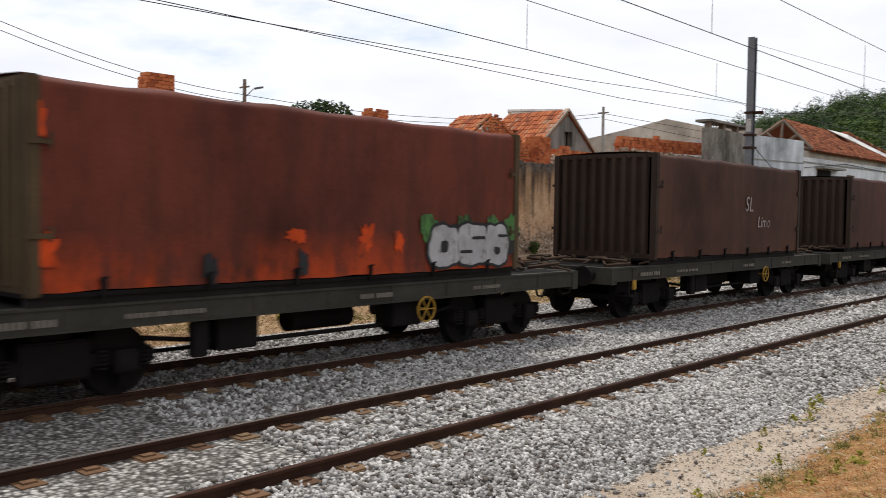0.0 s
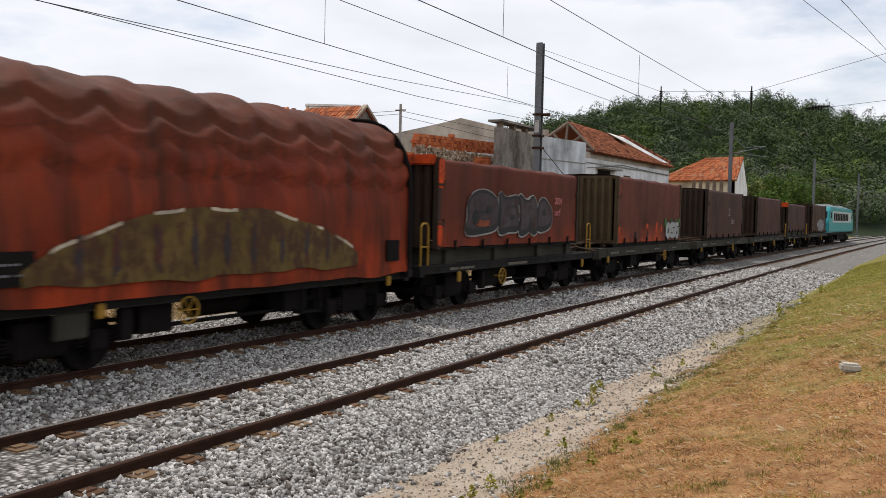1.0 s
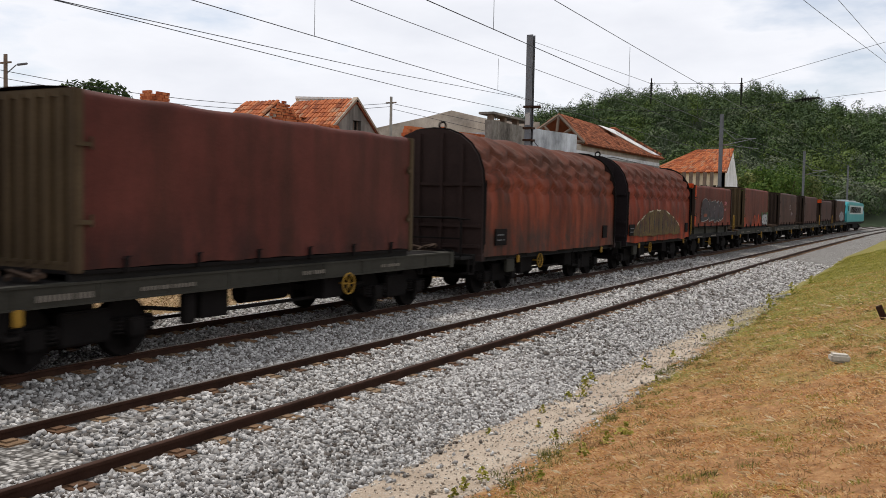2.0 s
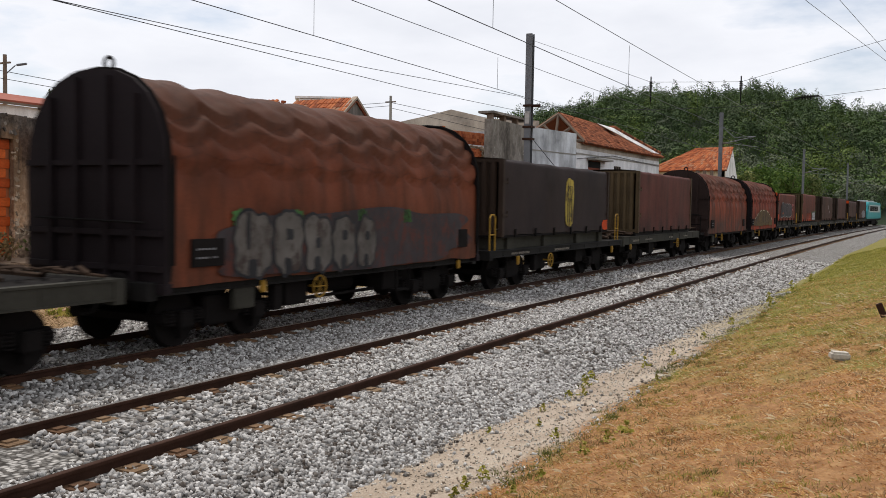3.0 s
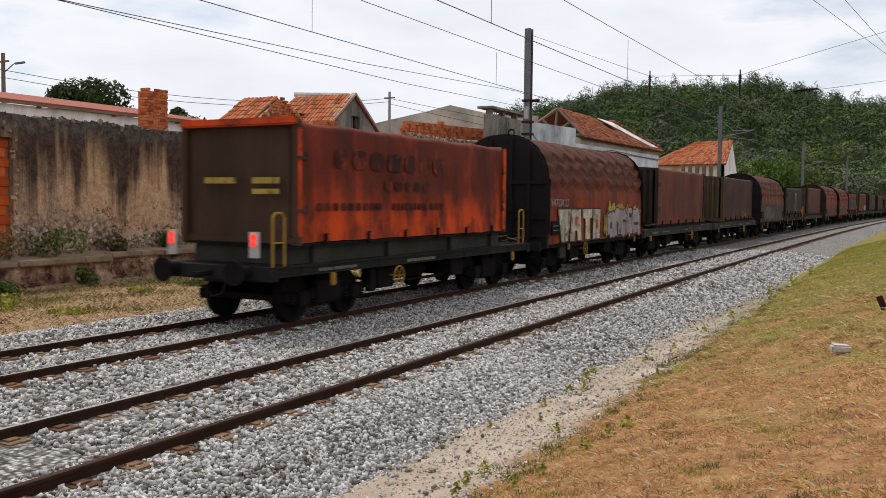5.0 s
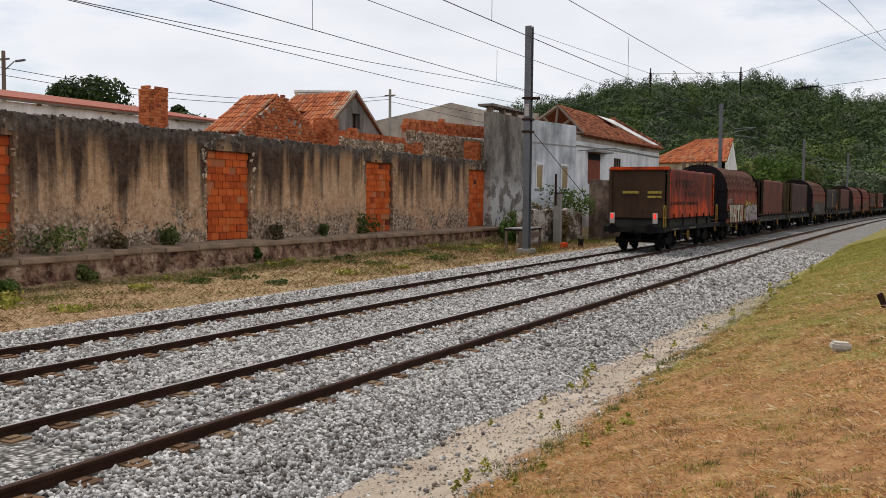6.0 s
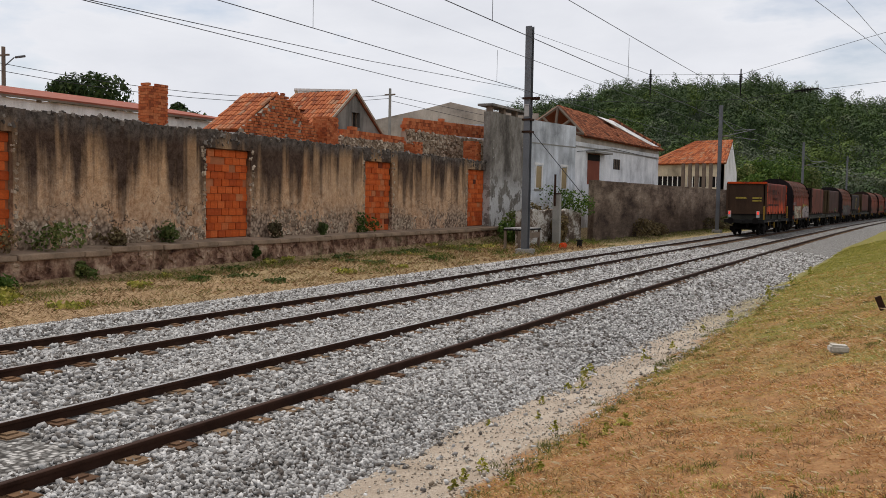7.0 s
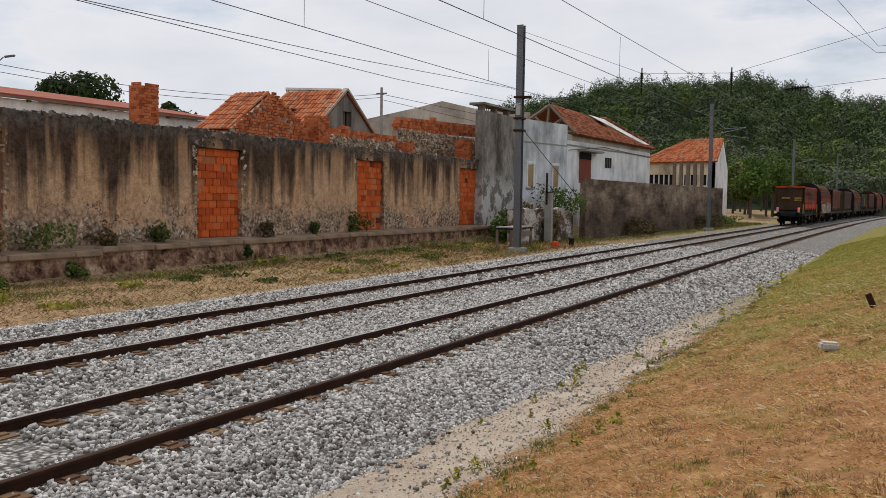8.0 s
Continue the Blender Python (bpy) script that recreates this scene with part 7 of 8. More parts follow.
def quad_mesh(name, p, material, parent=None):
    n_ = len(p) // 4
    me = bpy.data.meshes.new(name)
    me.vertices.add(len(p))
    me.vertices.foreach_set("co", p.astype(np.float32).ravel())
    me.loops.add(n_ * 4)
    me.loops.foreach_set("vertex_index", np.arange(n_ * 4, dtype=np.int32))
    me.polygons.add(n_)
    me.polygons.foreach_set("loop_start", np.arange(n_, dtype=np.int32) * 4)
    me.materials.append(material)
    me.update(calc_edges=True)
    ob = new(name, me)
    ob.parent = parent
    return ob


def crown_points(c, r, count, lumps=9):
    """Leaf places on the skins of several overlapping lumps."""
    c, r = np.array(c), np.array(r)
    d = rng.normal(size=(lumps, 3))
    d /= np.linalg.norm(d, axis=1)[:, None]
    mid = c + d * r * rng.uniform(0.25, 0.7, (lumps, 1))
    rad = rng.uniform(0.28, 0.5, lumps)
    k = rng.integers(0, lumps, count)
    e = rng.normal(size=(count, 3))
    e /= np.linalg.norm(e, axis=1)[:, None]
    return mid[k] + e * (rad[k] * rng.uniform(0.75, 1.1, count))[:, None] * r, e


def tree(name, x, y, z0, z1, r, label, leaf=0.2, count=2200, material=None, group=""):
    t = thing(name, label, "tree", (0, 0, 0), group)
    h = z1 - z0
    bm = bmesh.new()
    cyl(bm, (x, y, z0 - 0.3), (x + 0.1, y, z0 + h * 0.55), 0.05 * r + 0.06, 0.03 * r + 0.03, seg=8)
    for k in range(6):
        a = k * 1.05
        cyl(bm, (x, y, z0 + h * (0.3 + 0.04 * k)), (x + r * 0.6 * math.cos(a), y + r * 0.6 * math.sin(a), z0 + h * (0.6 + 0.04 * k)), 0.03 * r + 0.02, 0.02, seg=6)
    part("trunk", bm, M_BARK, t)
    pts, out = crown_points((x, y, z0 + h * 0.64), (r, r, h * 0.36), count, 16)
    quad_mesh("crown", quads(pts, rng.uniform(0.6, 1.2, count) * leaf, 0.0, out), material or M_LEAF, t)
    return t


tree("tree", -53.6, 45.2, 1.0, 11.1, 4.5, "round dark green broadleaf tree behind the shed", 0.20, 15000, M_DARK_LEAF, "trees behind the shed")
tree("tree", -50.6, 47.6, 1.0, 9.2, 2.6, "round dark green broadleaf tree behind the shed", 0.18, 9000, M_DARK_LEAF, "trees behind the shed")
tree("tree", -48.6, 50.2, 1.0, 9.6, 2.4, "small dark green tree behind the shed", 0.18, 9000, M_DARK_LEAF, "trees behind the shed")


def hill_z(x, y):
    prof = [(-420, 10), (-260, 16), (-160, 25), (-117, 34), (-90, 39.5), (-50, 38.5), (-8, 30), (40, 21), (110, 12), (240, 6), (500, 3)]
    top = 3.0
    for (a, za), (b_, zb) in zip(prof, prof[1:]):
        if a <= x <= b_:
            k = (x - a) / (b_ - a)
            k = k * k * (3 - 2 * k)
            top = za + (zb - za) * k
    d = min(1.0, max(0.0, (y - 165 - 0.25 * max(0, x + 40)) / (345 - 165)))
    back = min(1.0, max(0.0, (y - 360) / 160))
    return 0.4 + top * (d * d * (3 - 2 * d)) * (1 - 0.5 * back) + 1.5 * noise.noise((x * 0.03, y * 0.03, 0)) * d


def hillside():
    xs, ys = list(range(-440, 520, 16)), list(range(150, 560, 14))
    bm = bmesh.new()
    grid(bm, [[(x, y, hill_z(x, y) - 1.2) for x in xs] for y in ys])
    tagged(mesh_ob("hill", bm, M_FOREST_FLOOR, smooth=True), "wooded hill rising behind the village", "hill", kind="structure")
    r = random.Random(9)
    stands = [[] for _ in FORESTS]
    n_trees = 0
    while n_trees < 1250:
        x, y = r.uniform(-190, 25), r.uniform(172, 385)
        if x < -0.50 * y or x > 0.05 * y:
            continue
        z = hill_z(x, y)
        if z < 2.0 or x - drift(min(y, 300)) > -12 and y < 320:
            continue
        n_trees += 1
        high = z / 40 + 0.25 * noise.noise((x * 0.02, y * 0.02, 5))
        h, w = r.uniform(5.5, 9.5), r.uniform(2.6, 4.8)
        if high > 0.45 and r.random() < 0.55:      # pines on the crest, tall and narrow
            h, w, kind = h * 1.25, w * 0.7, r.choice((0, 0, 1))
        elif high < 0.42 and r.random() < 0.5:     # grey-green olives and bright scrub on the foot
            h, w, kind = h * 0.72, w * 0.95, r.choice((2, 2, 3))
        else:
            kind = r.choice((0, 1, 1, 2, 3))
        cnt = 400
        d = rng.normal(size=(cnt, 3))
        d[:, 2] = np.abs(d[:, 2]) * 1.1 - 0.35
        d /= np.linalg.norm(d, axis=1)[:, None]
        lump = 1 + 0.17 * np.sin(d[:, 0] * 5 + x) * np.cos(d[:, 1] * 4 + y) + 0.09 * np.sin(d[:, 2] * 9 + x * 3)
        pts = np.array((x, y, z + h * 0.42 - 1.0)) + d * lump[:, None] * rng.uniform(0.90, 1.03, (cnt, 1)) * np.array((w, w, h * 0.54))
        stands[kind].append((pts, d, rng.uniform(0.5, 1.1, cnt) * 0.34))
    names = ("dark pine woodland on the hill", "mixed green woodland on the hill", "grey-green olive scrub on the hillside", "light green scrub on the hillside")
    for got, material, label in zip(stands, FORESTS, names):
        p, d, sz = (np.concatenate([q[k] for q in got]) for k in range(3))
        ob = quad_mesh("hillside_trees", quads(p, sz, 0.0, d, 0.35), material)
        tagged(ob, label, "forest", kind="stuff")


FORESTS = [leafy("dark_pine_foliage", [(0.0, (0.040, 0.066, 0.028)), (0.6, (0.060, 0.094, 0.037)), (1.0, (0.085, 0.118, 0.046))], scale=0.16, dim=(0.5, 0.56, 0.56), thin=0.0),
           leafy("mid_green_foliage", [(0.0, (0.056, 0.094, 0.028)), (0.6, (0.078, 0.125, 0.036)), (1.0, (0.11, 0.15, 0.05))], scale=0.16, dim=(0.5, 0.56, 0.55), thin=0.0),
           leafy("grey_olive_foliage", [(0.0, (0.075, 0.092, 0.055)), (0.6, (0.105, 0.125, 0.078)), (1.0, (0.16, 0.175, 0.115))], scale=0.16, dim=(0.5, 0.56, 0.56), thin=0.0),
           leafy("light_scrub_foliage", [(0.0, (0.075, 0.11, 0.024)), (0.6, (0.10, 0.145, 0.032)), (1.0, (0.15, 0.185, 0.05))], scale=0.16, dim=(0.5, 0.56, 0.5), thin=0.0)]
# the shade between the crowns is put into this near-black floor colour
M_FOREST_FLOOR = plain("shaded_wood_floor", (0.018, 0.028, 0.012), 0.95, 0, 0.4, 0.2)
hillside()


def trackside_trees():
    r = random.Random(21)
    spots = []
    for k in range(26):                    # behind the cottage and along the far side of the bend
        y = 128 + 6.2 * k + r.uniform(-3, 3)
        spots.append((-21 + drift(y) - r.uniform(0, 12) - 0.02 * (y - 120), y, r.uniform(6.5, 10.5), r.uniform(2.6, 4.2)))
    for k in range(12):
        spots.append((-44 + 2.6 * k + r.uniform(-1, 1), 132 + r.uniform(0, 14), r.uniform(7.5, 10.5), r.uniform(2.8, 3.8)))
    for k in range(16):                    # closing the view where the line bends away
        spots.append((-8 + 5.5 * k, 318 + r.uniform(-8, 16) + 0.3 * k, r.uniform(9, 15), r.uniform(4, 6)))
    for x, y, h, w in spots:
        tree("tree", x, y, 0.2, h, w, "full green roadside tree below the hill", 0.26 if y < 200 else 0.42, 1500, r.choice((M_LEAF, M_BUSH, M_LEAF)), "trees below the hill")


trackside_trees()


def bush(x, y, z, r, h, material, label, count=500, leaf=0.07, name="bush", group="bushes on the platform"):
    pts, out = crown_points((x, y, z + h * 0.42), (r, r, h * 0.55), count, 8)
    ob = quad_mesh(name, quads(pts, rng.uniform(0.6, 1.3, count) * leaf, 0.0, out, 1.2), material)
    return tagged(ob, label, "bush", group=group)


for x, y, z, r, h, m in ((-22.9, 23.0, 0.66, 0.65, 0.85, M_BUSH), (-22.9, 29.0, 0.66, 0.38, 0.8, M_SCRUB), (-22.9, 36.0, 0.66, 0.85, 1.1, M_LEAF), (-22.9, 20.6, 0.60, 0.6, 0.7, M_SCRUB),
                         (-22.7, 18.4, 0.55, 1.1, 1.1, M_BUSH), (-22.8, 16.4, 0.5, 0.9, 1.0, M_SCRUB), (-22.9, 32.4, 0.66, 0.3, 0.7, M_BUSH), (-21.9, 26.6, 0.05, 0.18, 0.5, M_LEAF),
                         (-21.8, 18.6, -0.2, 0.4, 0.6, M_BUSH), (-21.7, 15.6, -0.3, 0.7, 0.7, M_LEAF)):
    bush(x, y, z, r, h, m, "scrubby weed growing on the old platform", 420, 0.07)
for x, y, z, r, h, m in ((-20.6, 49.0, -0.2, 1.3, 2.6, M_BUSH), (-19.8, 55.5, 1.0, 2.0, 2.9, M_LEAF), (-20.8, 53.0, 0.6, 1.4, 2.4, M_SCRUB), (-19.0, 51.6, 0, 0.8, 1.7, M_SCRUB), (-17.6, 66.0, -0.3, 1.6, 1.5, M_SCRUB),
                         (-17.6, 70.0, -0.3, 1.3, 1.2, M_SCRUB), (-16.8, 90.0, -0.3, 2.0, 1.6, M_SCRUB), (-16.4, 97.0, -0.2, 2.2, 1.4, M_BUSH), (-20.5, 47.6, -0.2, 0.8, 2.0, M_LEAF)):
    bush(x, y, z, r, h, m, "tangled shrub against the yard wall", 900, 0.10, "shrub", "shrubs by the yard walls")


tuft = random.Random(77)
for k in range(46):
    ty = tuft.uniform(12, 50)
    tx = tuft.choice((-21.6, -21.3, -20.6, -19.5, -18.0)) + tuft.uniform(-0.4, 0.4)
    bush(tx, ty, ground_z(tx, ty) - 0.05, tuft.uniform(0.3, 0.9), tuft.uniform(0.12, 0.30), tuft.choice((M_GRASS_GREEN, M_LEAF, M_GRASS_GREEN, M_BUSH)), "low green weed tuft below the platform", 150, 0.075, "weed_tuft", "weed tufts below the platform")


def blades(area, count, size, lean, weight=None, thin=0.0013):
    """Grass blades as thin quads on the ground."""
    x0, x1, y0, y1 = area
    u = rng.random(count)
    y = y0 + (y1 - y0) * u ** 1.6
    x = x0 + (x1 - x0) * rng.random(count)
    keep = np.array([weight(a, b_) > rng.random() for a, b_ in zip(x, y)]) if weight else np.ones(count, bool)
    x, y = x[keep], y[keep]
    n_ = len(x)
    z = np.array([ground_z(a, b_) + swell(a - drift(b_), b_) for a, b_ in zip(x, y)]) - 0.004
    grow = 1 + 0.035 * (y - y0)
    hgt = rng.uniform(0.35, 1.0, n_) * size * grow
    ang = rng.uniform(0, 6.283, n_)
    tilt = rng.uniform(lean[0], lean[1], n_)
    tip = np.stack([np.cos(ang) * np.sin(tilt) * hgt, np.sin(ang) * np.sin(tilt) * hgt, np.cos(tilt) * hgt], 1)
    wd = thin * grow * rng.uniform(0.7, 1.4, n_)
    side = np.stack([-np.sin(ang) * wd, np.cos(ang) * wd, np.zeros(n_)], 1)
    base = np.stack([x, y, z], 1)
    mid = base + tip * 0.55 + np.array((0, 0, 1)) * (hgt * 0.12)[:, None]
    return np.stack([base - side, mid - side * 0.8, base + tip, base + side], 1).reshape(-1, 4, 3).reshape(-1, 3)


def green_at(x, y):
    edge = math.exp(-((x + 3.1) / 0.40) ** 2) * (0.55 + 0.9 * noise.noise((0, y * 0.8, 4)))
    return min(1.0, 0.10 + 0.85 * max(0.0, edge) + 1.3 * max(0.0, noise.noise((x * 0.5, y * 0.28, 8)) + 0.6 * noise.noise((x * 1.9, y * 1.2, 3)) - 0.08) + 0.9 * max(0.0, min(1.0, (y - 8.5) / 15)))


def near_edge(x, y):
    return 1.0 if x > -3.22 + 0.30 * noise.noise((0, y * 0.6, 7)) + 0.16 * noise.noise((0, y * 2.3, 1)) else 0.02


def clump(x, y):
    """Tussocks: where the mown grass stands thick and where the soil shows."""
    return min(1.0, max(0.12, 0.62 + 0.9 * noise.noise((x * 2.1, y * 1.7, 11)) + 0.5 * noise.noise((x * 6.0, y * 5.0, 2))))


g = quad_mesh("dry_grass", blades((-3.5, 1.2, 4.6, 34), 300000, 0.052, (1.0, 1.56), lambda x, y: near_edge(x, y) * (1 - 0.8 * green_at(x, y)) * clump(x, y), 0.0012), M_GRASS_DRY)
tagged(g, "mown straw-dry grass lying on the verge", "grass", kind="stuff")
g = quad_mesh("straw_stalks", blades((-3.2, 1.0, 4.8, 24), 5000, 0.13, (1.35, 1.55), lambda x, y: near_edge(x, y) * clump(x, y), 0.0013), M_STRAW)
tagged(g, "loose pale straw stalks on the verge", "straw", kind="stuff")
g = quad_mesh("green_grass", blades((-3.5, 1.4, 4.6, 60), 150000, 0.052, (0.4, 1.4), lambda x, y: near_edge(x, y) * green_at(x, y) * clump(x + 9, y), 0.0012), M_GRASS_GREEN)
tagged(g, "green grass along the edge of the verge", "grass", kind="stuff")
def tussocks(count, size, seed, x0=-3.1, x1=0.5, y0=5.0, y1=22.0):
    """Small upright bunches of blades standing out of the mown grass."""
    r = random.Random(seed)
    got = []
    for k in range(count):
        x, y = r.uniform(x0, x1), y0 + (y1 - y0) * r.random() ** 1.4
        w = r.uniform(0.05, 0.16)
        got.append(blades((x - w, x + w, y - w, y + w), 46, size * r.uniform(0.6, 1.3), (0.1, 1.0), None, 0.0022))
    return np.concatenate(got)


for material, count, size, label in ((M_GRASS_GREEN, 190, 0.055, "small green grass tussocks on the verge"), (M_DRY_WEEDS, 240, 0.060, "brown withered tussocks on the verge"),
                                     (M_GREEN_WEEDS, 60, 0.065, "dark green weed bunches on the verge")):
    g = quad_mesh("grass_tussocks", tussocks(count, size, 40 + count), material)
    tagged(g, label, "grass", kind="stuff")
g = quad_mesh("grass_tussocks", tussocks(95, 0.085, 77, -3.42, -2.9, 5.5, 30.0), M_GREEN_WEEDS)
tagged(g, "green grass bunches fringing the path", "grass", kind="stuff")
g = quad_mesh("far_dry_grass", blades((-21.9, -15.9, 9, 52), 42000, 0.15, (0.5, 1.45), lambda x, y: 0.55 + 0.5 * noise.noise((x * 0.8, y * 0.5, 6))), M_DRY_WEEDS)
tagged(g, "dry grass below the platform", "grass", kind="stuff")
g = quad_mesh("far_green_grass", blades((-21.9, -16.4, 9, 60), 60000, 0.17, (0.2, 1.2), lambda x, y: min(1, 0.03 + max(0, noise.noise((x * 0.7, y * 0.35, 3)) - 0.08) * 2.0 + 0.45 * max(0.0, (-20.2 - x) / 1.6))), M_GREEN_WEEDS)
tagged(g, "green weeds below the platform", "grass", kind="stuff")


g = quad_mesh("trackside_weeds", blades((-18.4, -13.6, 52, 112), 36000, 0.14, (0.2, 1.2), lambda x, y: float(x < -16.2 + drift(y)) * (0.5 + 0.5 * noise.noise((x * 0.5, y * 0.2, 12)))), M_GREEN_WEEDS)
tagged(g, "green weeds along the foot of the yard wall", "grass", kind="stuff")


def bed_at(s, y):
    """Height of the ballast, whose near shoulder runs out wider further off."""
    k = np.interp(y, (9.6, 11.2, 22.0, 31.0), (-0.42, -0.10, 0.05, 0.95))
    flat = np.interp(s, np.array([q[0] for q in BED]), np.array([q[1] for q in BED]))
    slope = np.where(s < -4.6 + k, -0.16 - 0.20 * (s + 5.6) / (1 + k), -0.36 - 0.12 * (s + 4.6 - k) / 0.7)
    return np.where(s > -5.6, slope, flat)


def scatter_stones(name, count, x0, x1, y0, y1, size, label, rest=None, density=None, seed=1, stone=None):
    """Angular stones as one batch."""
    g_ = np.random.default_rng(seed)
    x, y = g_.uniform(x0, x1, count), g_.uniform(y0, y1, count)
    ok = np.ones(count, bool)
    for cx in (NEAR_X, FAR_X):
        for s in (-HALF, HALF):
            d = np.abs(x - 0.5 * BEND * (y + 5.5) ** 2 - cx - s)
            ok &= d > 0.10
            on_sleeper = np.abs(((y + 6) / 0.6 + 0.5) % 1.0 - 0.5) < 0.26
            ok &= ~((d < 0.42) & on_sleeper & (g_.random(count) < 0.95))
    if density is not None:
        ok &= g_.random(count) < density(x, y)
    x, y = x[ok], y[ok]
    n_ = len(x)
    s_ = x - 0.5 * BEND * (y + 5.5) ** 2
    z = bed_at(s_, y) if rest is None else rest(x, y)
    c = np.stack([x, y, z + g_.uniform(-0.012, 0.022, n_)], 1)
    r = size * g_.uniform(0.55, 1.25, n_)
    cube = np.array([(a, b_, d) for a in (-1, 1) for b_ in (-1, 1) for d in (-1, 1)], float)
    v = cube[None] * g_.uniform(0.35, 1.0, (n_, 8, 3)) * np.array((1.0, 0.75, 0.55)) * r[:, None, None]
    q = g_.normal(size=(n_, 4))
    q[:, 1:3] *= 0.45
    q /= np.linalg.norm(q, axis=1)[:, None]
    w_, a, b_, d = q.T
    R_ = np.stack([1 - 2 * (b_ * b_ + d * d), 2 * (a * b_ - w_ * d), 2 * (a * d + w_ * b_), 2 * (a * b_ + w_ * d), 1 - 2 * (a * a + d * d), 2 * (b_ * d - w_ * a),
                   2 * (a * d - w_ * b_), 2 * (b_ * d + w_ * a), 1 - 2 * (a * a + b_ * b_)], 1).reshape(-1, 3, 3)
    v = np.einsum("nij,nkj->nki", R_, v) + c[:, None]
    f = np.array(((0, 1, 3, 2), (4, 6, 7, 5), (0, 4, 5, 1), (2, 3, 7, 6), (0, 2, 6, 4), (1, 5, 7, 3)))
    idx = (np.arange(n_)[:, None, None] * 8 + f[None]).reshape(-1, 4)
    me = bpy.data.meshes.new(name)
    me.vertices.add(n_ * 8)
    me.vertices.foreach_set("co", v.astype(np.float32).ravel())
    me.loops.add(idx.size)
    me.loops.foreach_set("vertex_index", idx.ravel().astype(np.int32))
    me.polygons.add(len(idx))
    me.polygons.foreach_set("loop_start", np.arange(len(idx), dtype=np.int32) * 4)
    me.materials.append(stone or M_STONE)
    me.update(calc_edges=True)
    ob = new(name, me)
    return tagged(ob, label, "stones", kind="stuff")


scatter_stones("ballast_stones_near", 44000, -7.0, -3.7, 4.5, 14, 0.036, "loose grey angular ballast stones", seed=1)
scatter_stones("ballast_stones_middle", 52000, -12.0, -3.6, 9, 24, 0.040, "loose grey angular ballast stones", seed=2)
scatter_stones("ballast_stones_wide", 40000, -16.2, -7.0, 6, 24, 0.046, "loose grey angular ballast stones", seed=3)
scatter_stones("ballast_stones_far", 38000, -16.2, -2.9, 24, 50, 0.062, "loose grey angular ballast stones", seed=4)


def path_rest(x, y):
    return np.array([ground_z(a, b_) + (swell(a - drift(b_), b_) if a > -4.9 else 0.0) for a, b_ in zip(x, y)]) + 0.004


M_PEBBLE = pieces("pale_path_pebble", [(0.0, (0.28, 0.22, 0.16)), (0.5, (0.46, 0.41, 0.34)), (1.0, (0.66, 0.62, 0.55))], 0.9, 30, False)
def spill(x, y):
    """Ballast straying over the path, thicker further off."""
    reach = -4.36 + np.interp(y, (9.6, 11.2, 22.0, 31.0), (-0.42, -0.10, 0.10, 1.0)) + 0.16 * np.sin(y * 1.7) + 0.1 * np.sin(y * 4.3)
    return np.clip(1.0 - (x - reach + 0.35) / 0.6, 0.03, 1.0) * (x < -3.15)


scatter_stones("spilled_ballast", 17000, -4.7, -2.2, 5, 30, 0.034, "ballast stones straying over the path", lambda x, y: np.maximum(path_rest(x, y), bed_at(x - 0.5 * BEND * (y + 5.5) ** 2, y)), spill, seed=8)
scatter_stones("path_pebbles", 7500, -4.7, -3.05, 4.5, 26, 0.014, "small pale pebbles strewn over the path", path_rest, seed=5, stone=M_PEBBLE)
scatter_stones("path_cobbles", 230, -4.9, -3.05, 4.5, 24, 0.034, "larger stones strewn over the path", path_rest, seed=6, stone=M_PEBBLE)


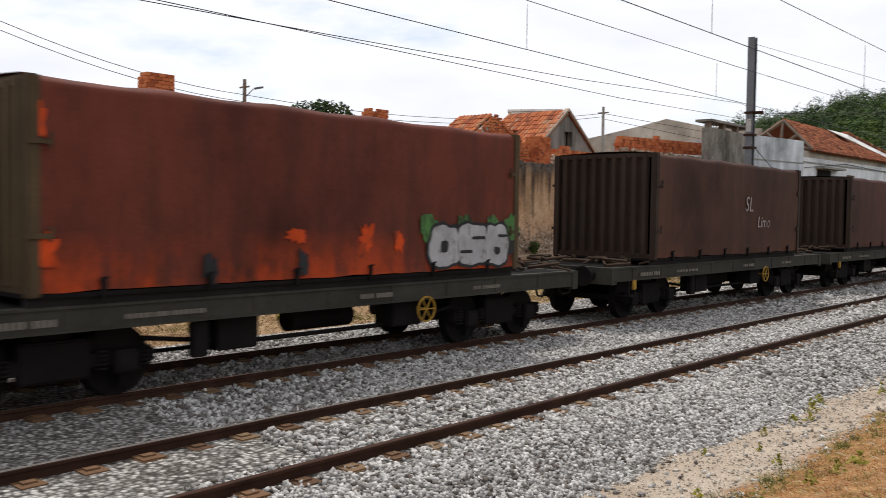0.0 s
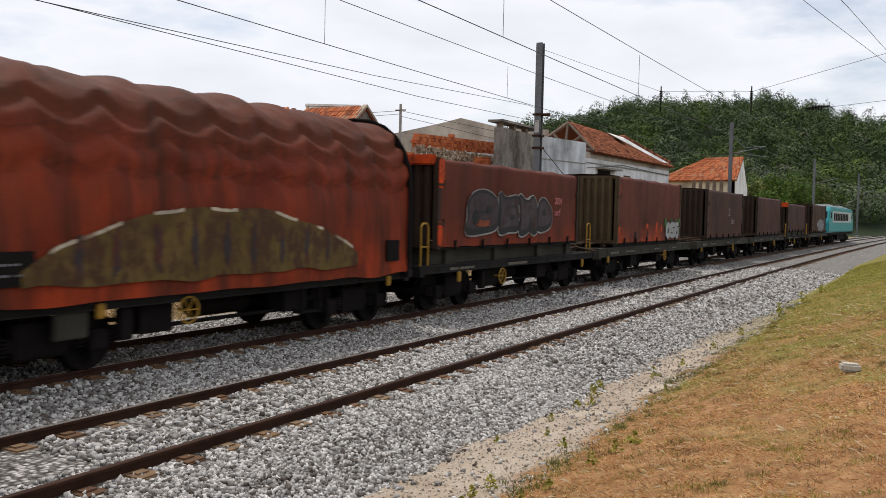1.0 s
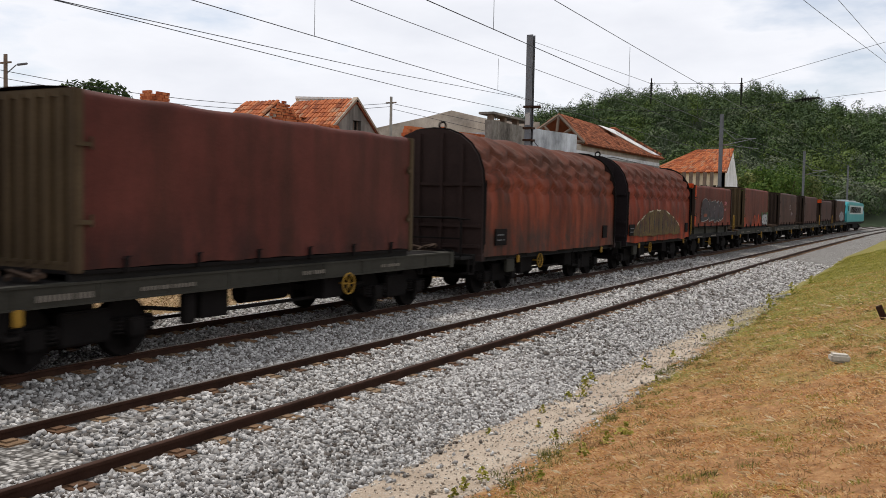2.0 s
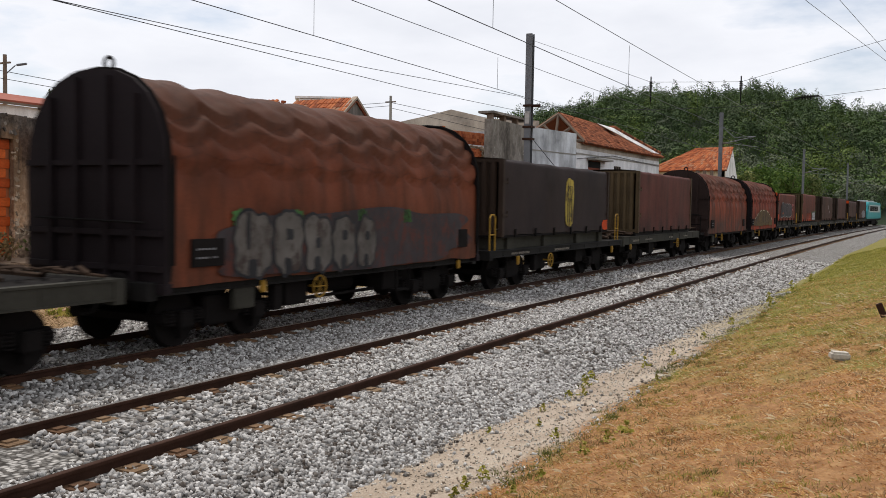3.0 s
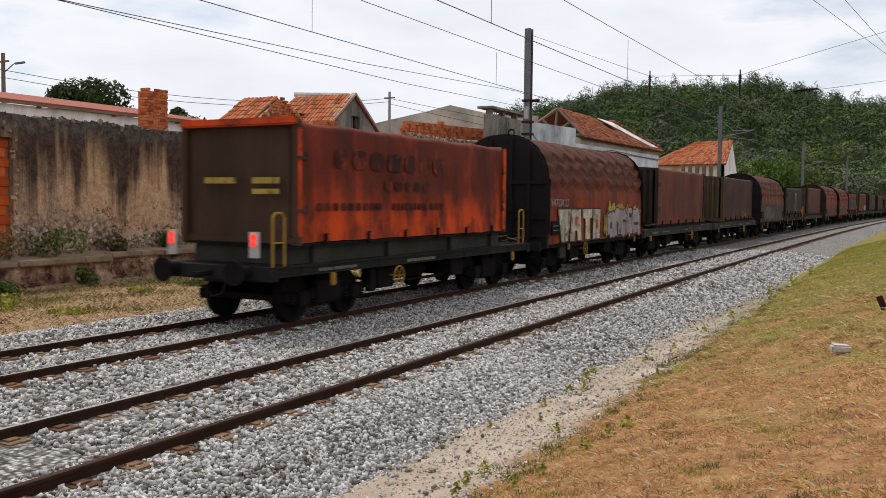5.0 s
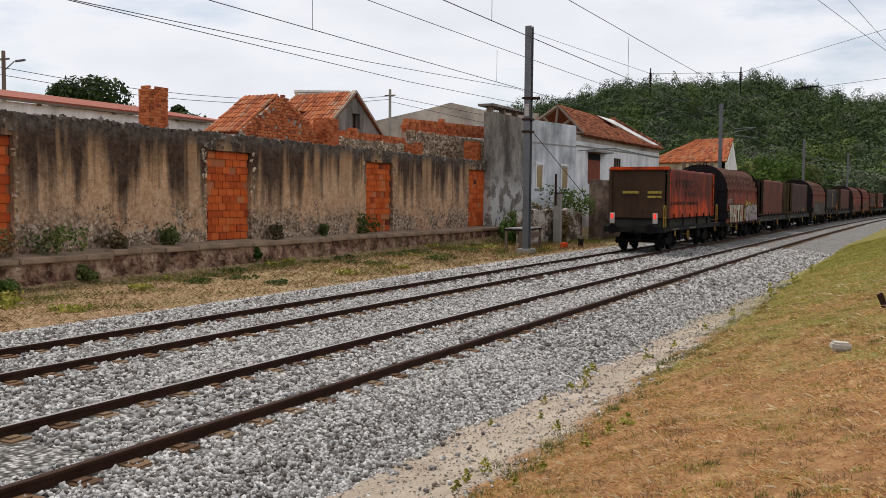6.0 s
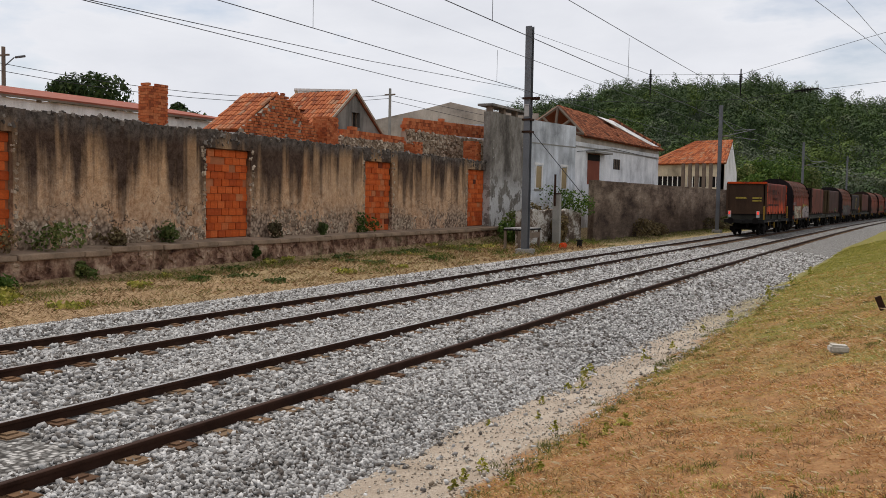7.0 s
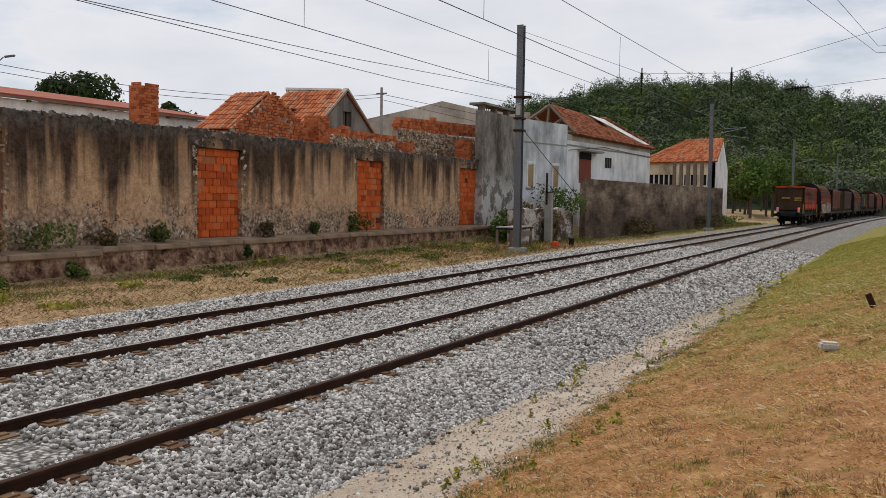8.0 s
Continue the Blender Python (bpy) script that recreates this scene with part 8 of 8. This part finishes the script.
def weed(x, y, h, material=None):
    z = ground_z(x, y) if x > -4.6 else bed_z(x)
    n_ = 34
    t = rng.random(n_)
    a = rng.uniform(0, 6.283, n_)
    c = np.stack([x + np.cos(a) * 0.75 * h * (1 - 0.8 * t) * rng.random(n_), y + np.sin(a) * 0.75 * h * (1 - t) * rng.random(n_), z + t * h], 1)
    ob = quad_mesh("weed", quads(c, np.full(n_, 0.14 * h + 0.008), 0.35), material or M_LEAF)
    tagged(ob, "small green weed growing in the stones", "weed", group="weeds in the ballast")


for x, y, h in ((-3.95, 10.2, 0.14), (-4.0, 6.2, 0.2), (-4.1, 12.3, 0.22), (-3.9, 15.0, 0.28), (-3.7, 16.2, 0.22), (-4.3, 13.0, 0.3), (-4.4, 13.6, 0.25), (-3.4, 9.3, 0.2), (-2.9, 6.9, 0.14), (-2.8, 7.3, 0.16), (-4.25, 11.1, 0.18),
                (-3.6, 18.5, 0.3), (-3.5, 21, 0.3), (-4.4, 9.7, 0.15), (-3.2, 25, 0.4), (-3.6, 28, 0.4), (-3.3, 31, 0.5), (-3.0, 34, 0.5), (-2.6, 8.6, 0.22), (-2.5, 8.9, 0.25), (-2.7, 8.2, 0.2)):
    weed(x, y, h * 0.62, M_GRASS_GREEN)
for x, y, h in ((-3.55, 7.3, 0.12), (-3.5, 7.6, 0.14), (-3.5, 7.0, 0.1), (-4.2, 12.0, 0.14), (-3.2, 13.0, 0.1)):
    weed(x, y, h, M_GRASS_GREEN)

bm = B((-0.12, 0.12, -0.07, 0.07, -0.05, 0.055), bevel=0.025)
ob = mesh_ob("pale_block", bm, M_PEBBLE)
ob.matrix_basis = pose(-0.71, 12.23, 0.59, 4, 3, 25)
tagged(ob, "small pale stone block lying in the grass", "stone")
bm = B((-0.05, 0.05, -0.025, 0.025, -0.15, 0.26), bevel=0.008)
ob = mesh_ob("rusty_stake", bm, M_RAIL_SIDE)
ob.matrix_basis = pose(-0.30, 16.85, 0.62, 0, -24, 20)
tagged(ob, "short rusty iron stake leaning in the grass", "stake")


# ---- what moves ----
def motions():
    for w, u in TRAIN:
        rows = []
        for k in range(17):
            t = 0.5 * k
            rows.append((t, on_track(u + SPEED * (t - 4.0))))
        walk(w, rows)


motions()
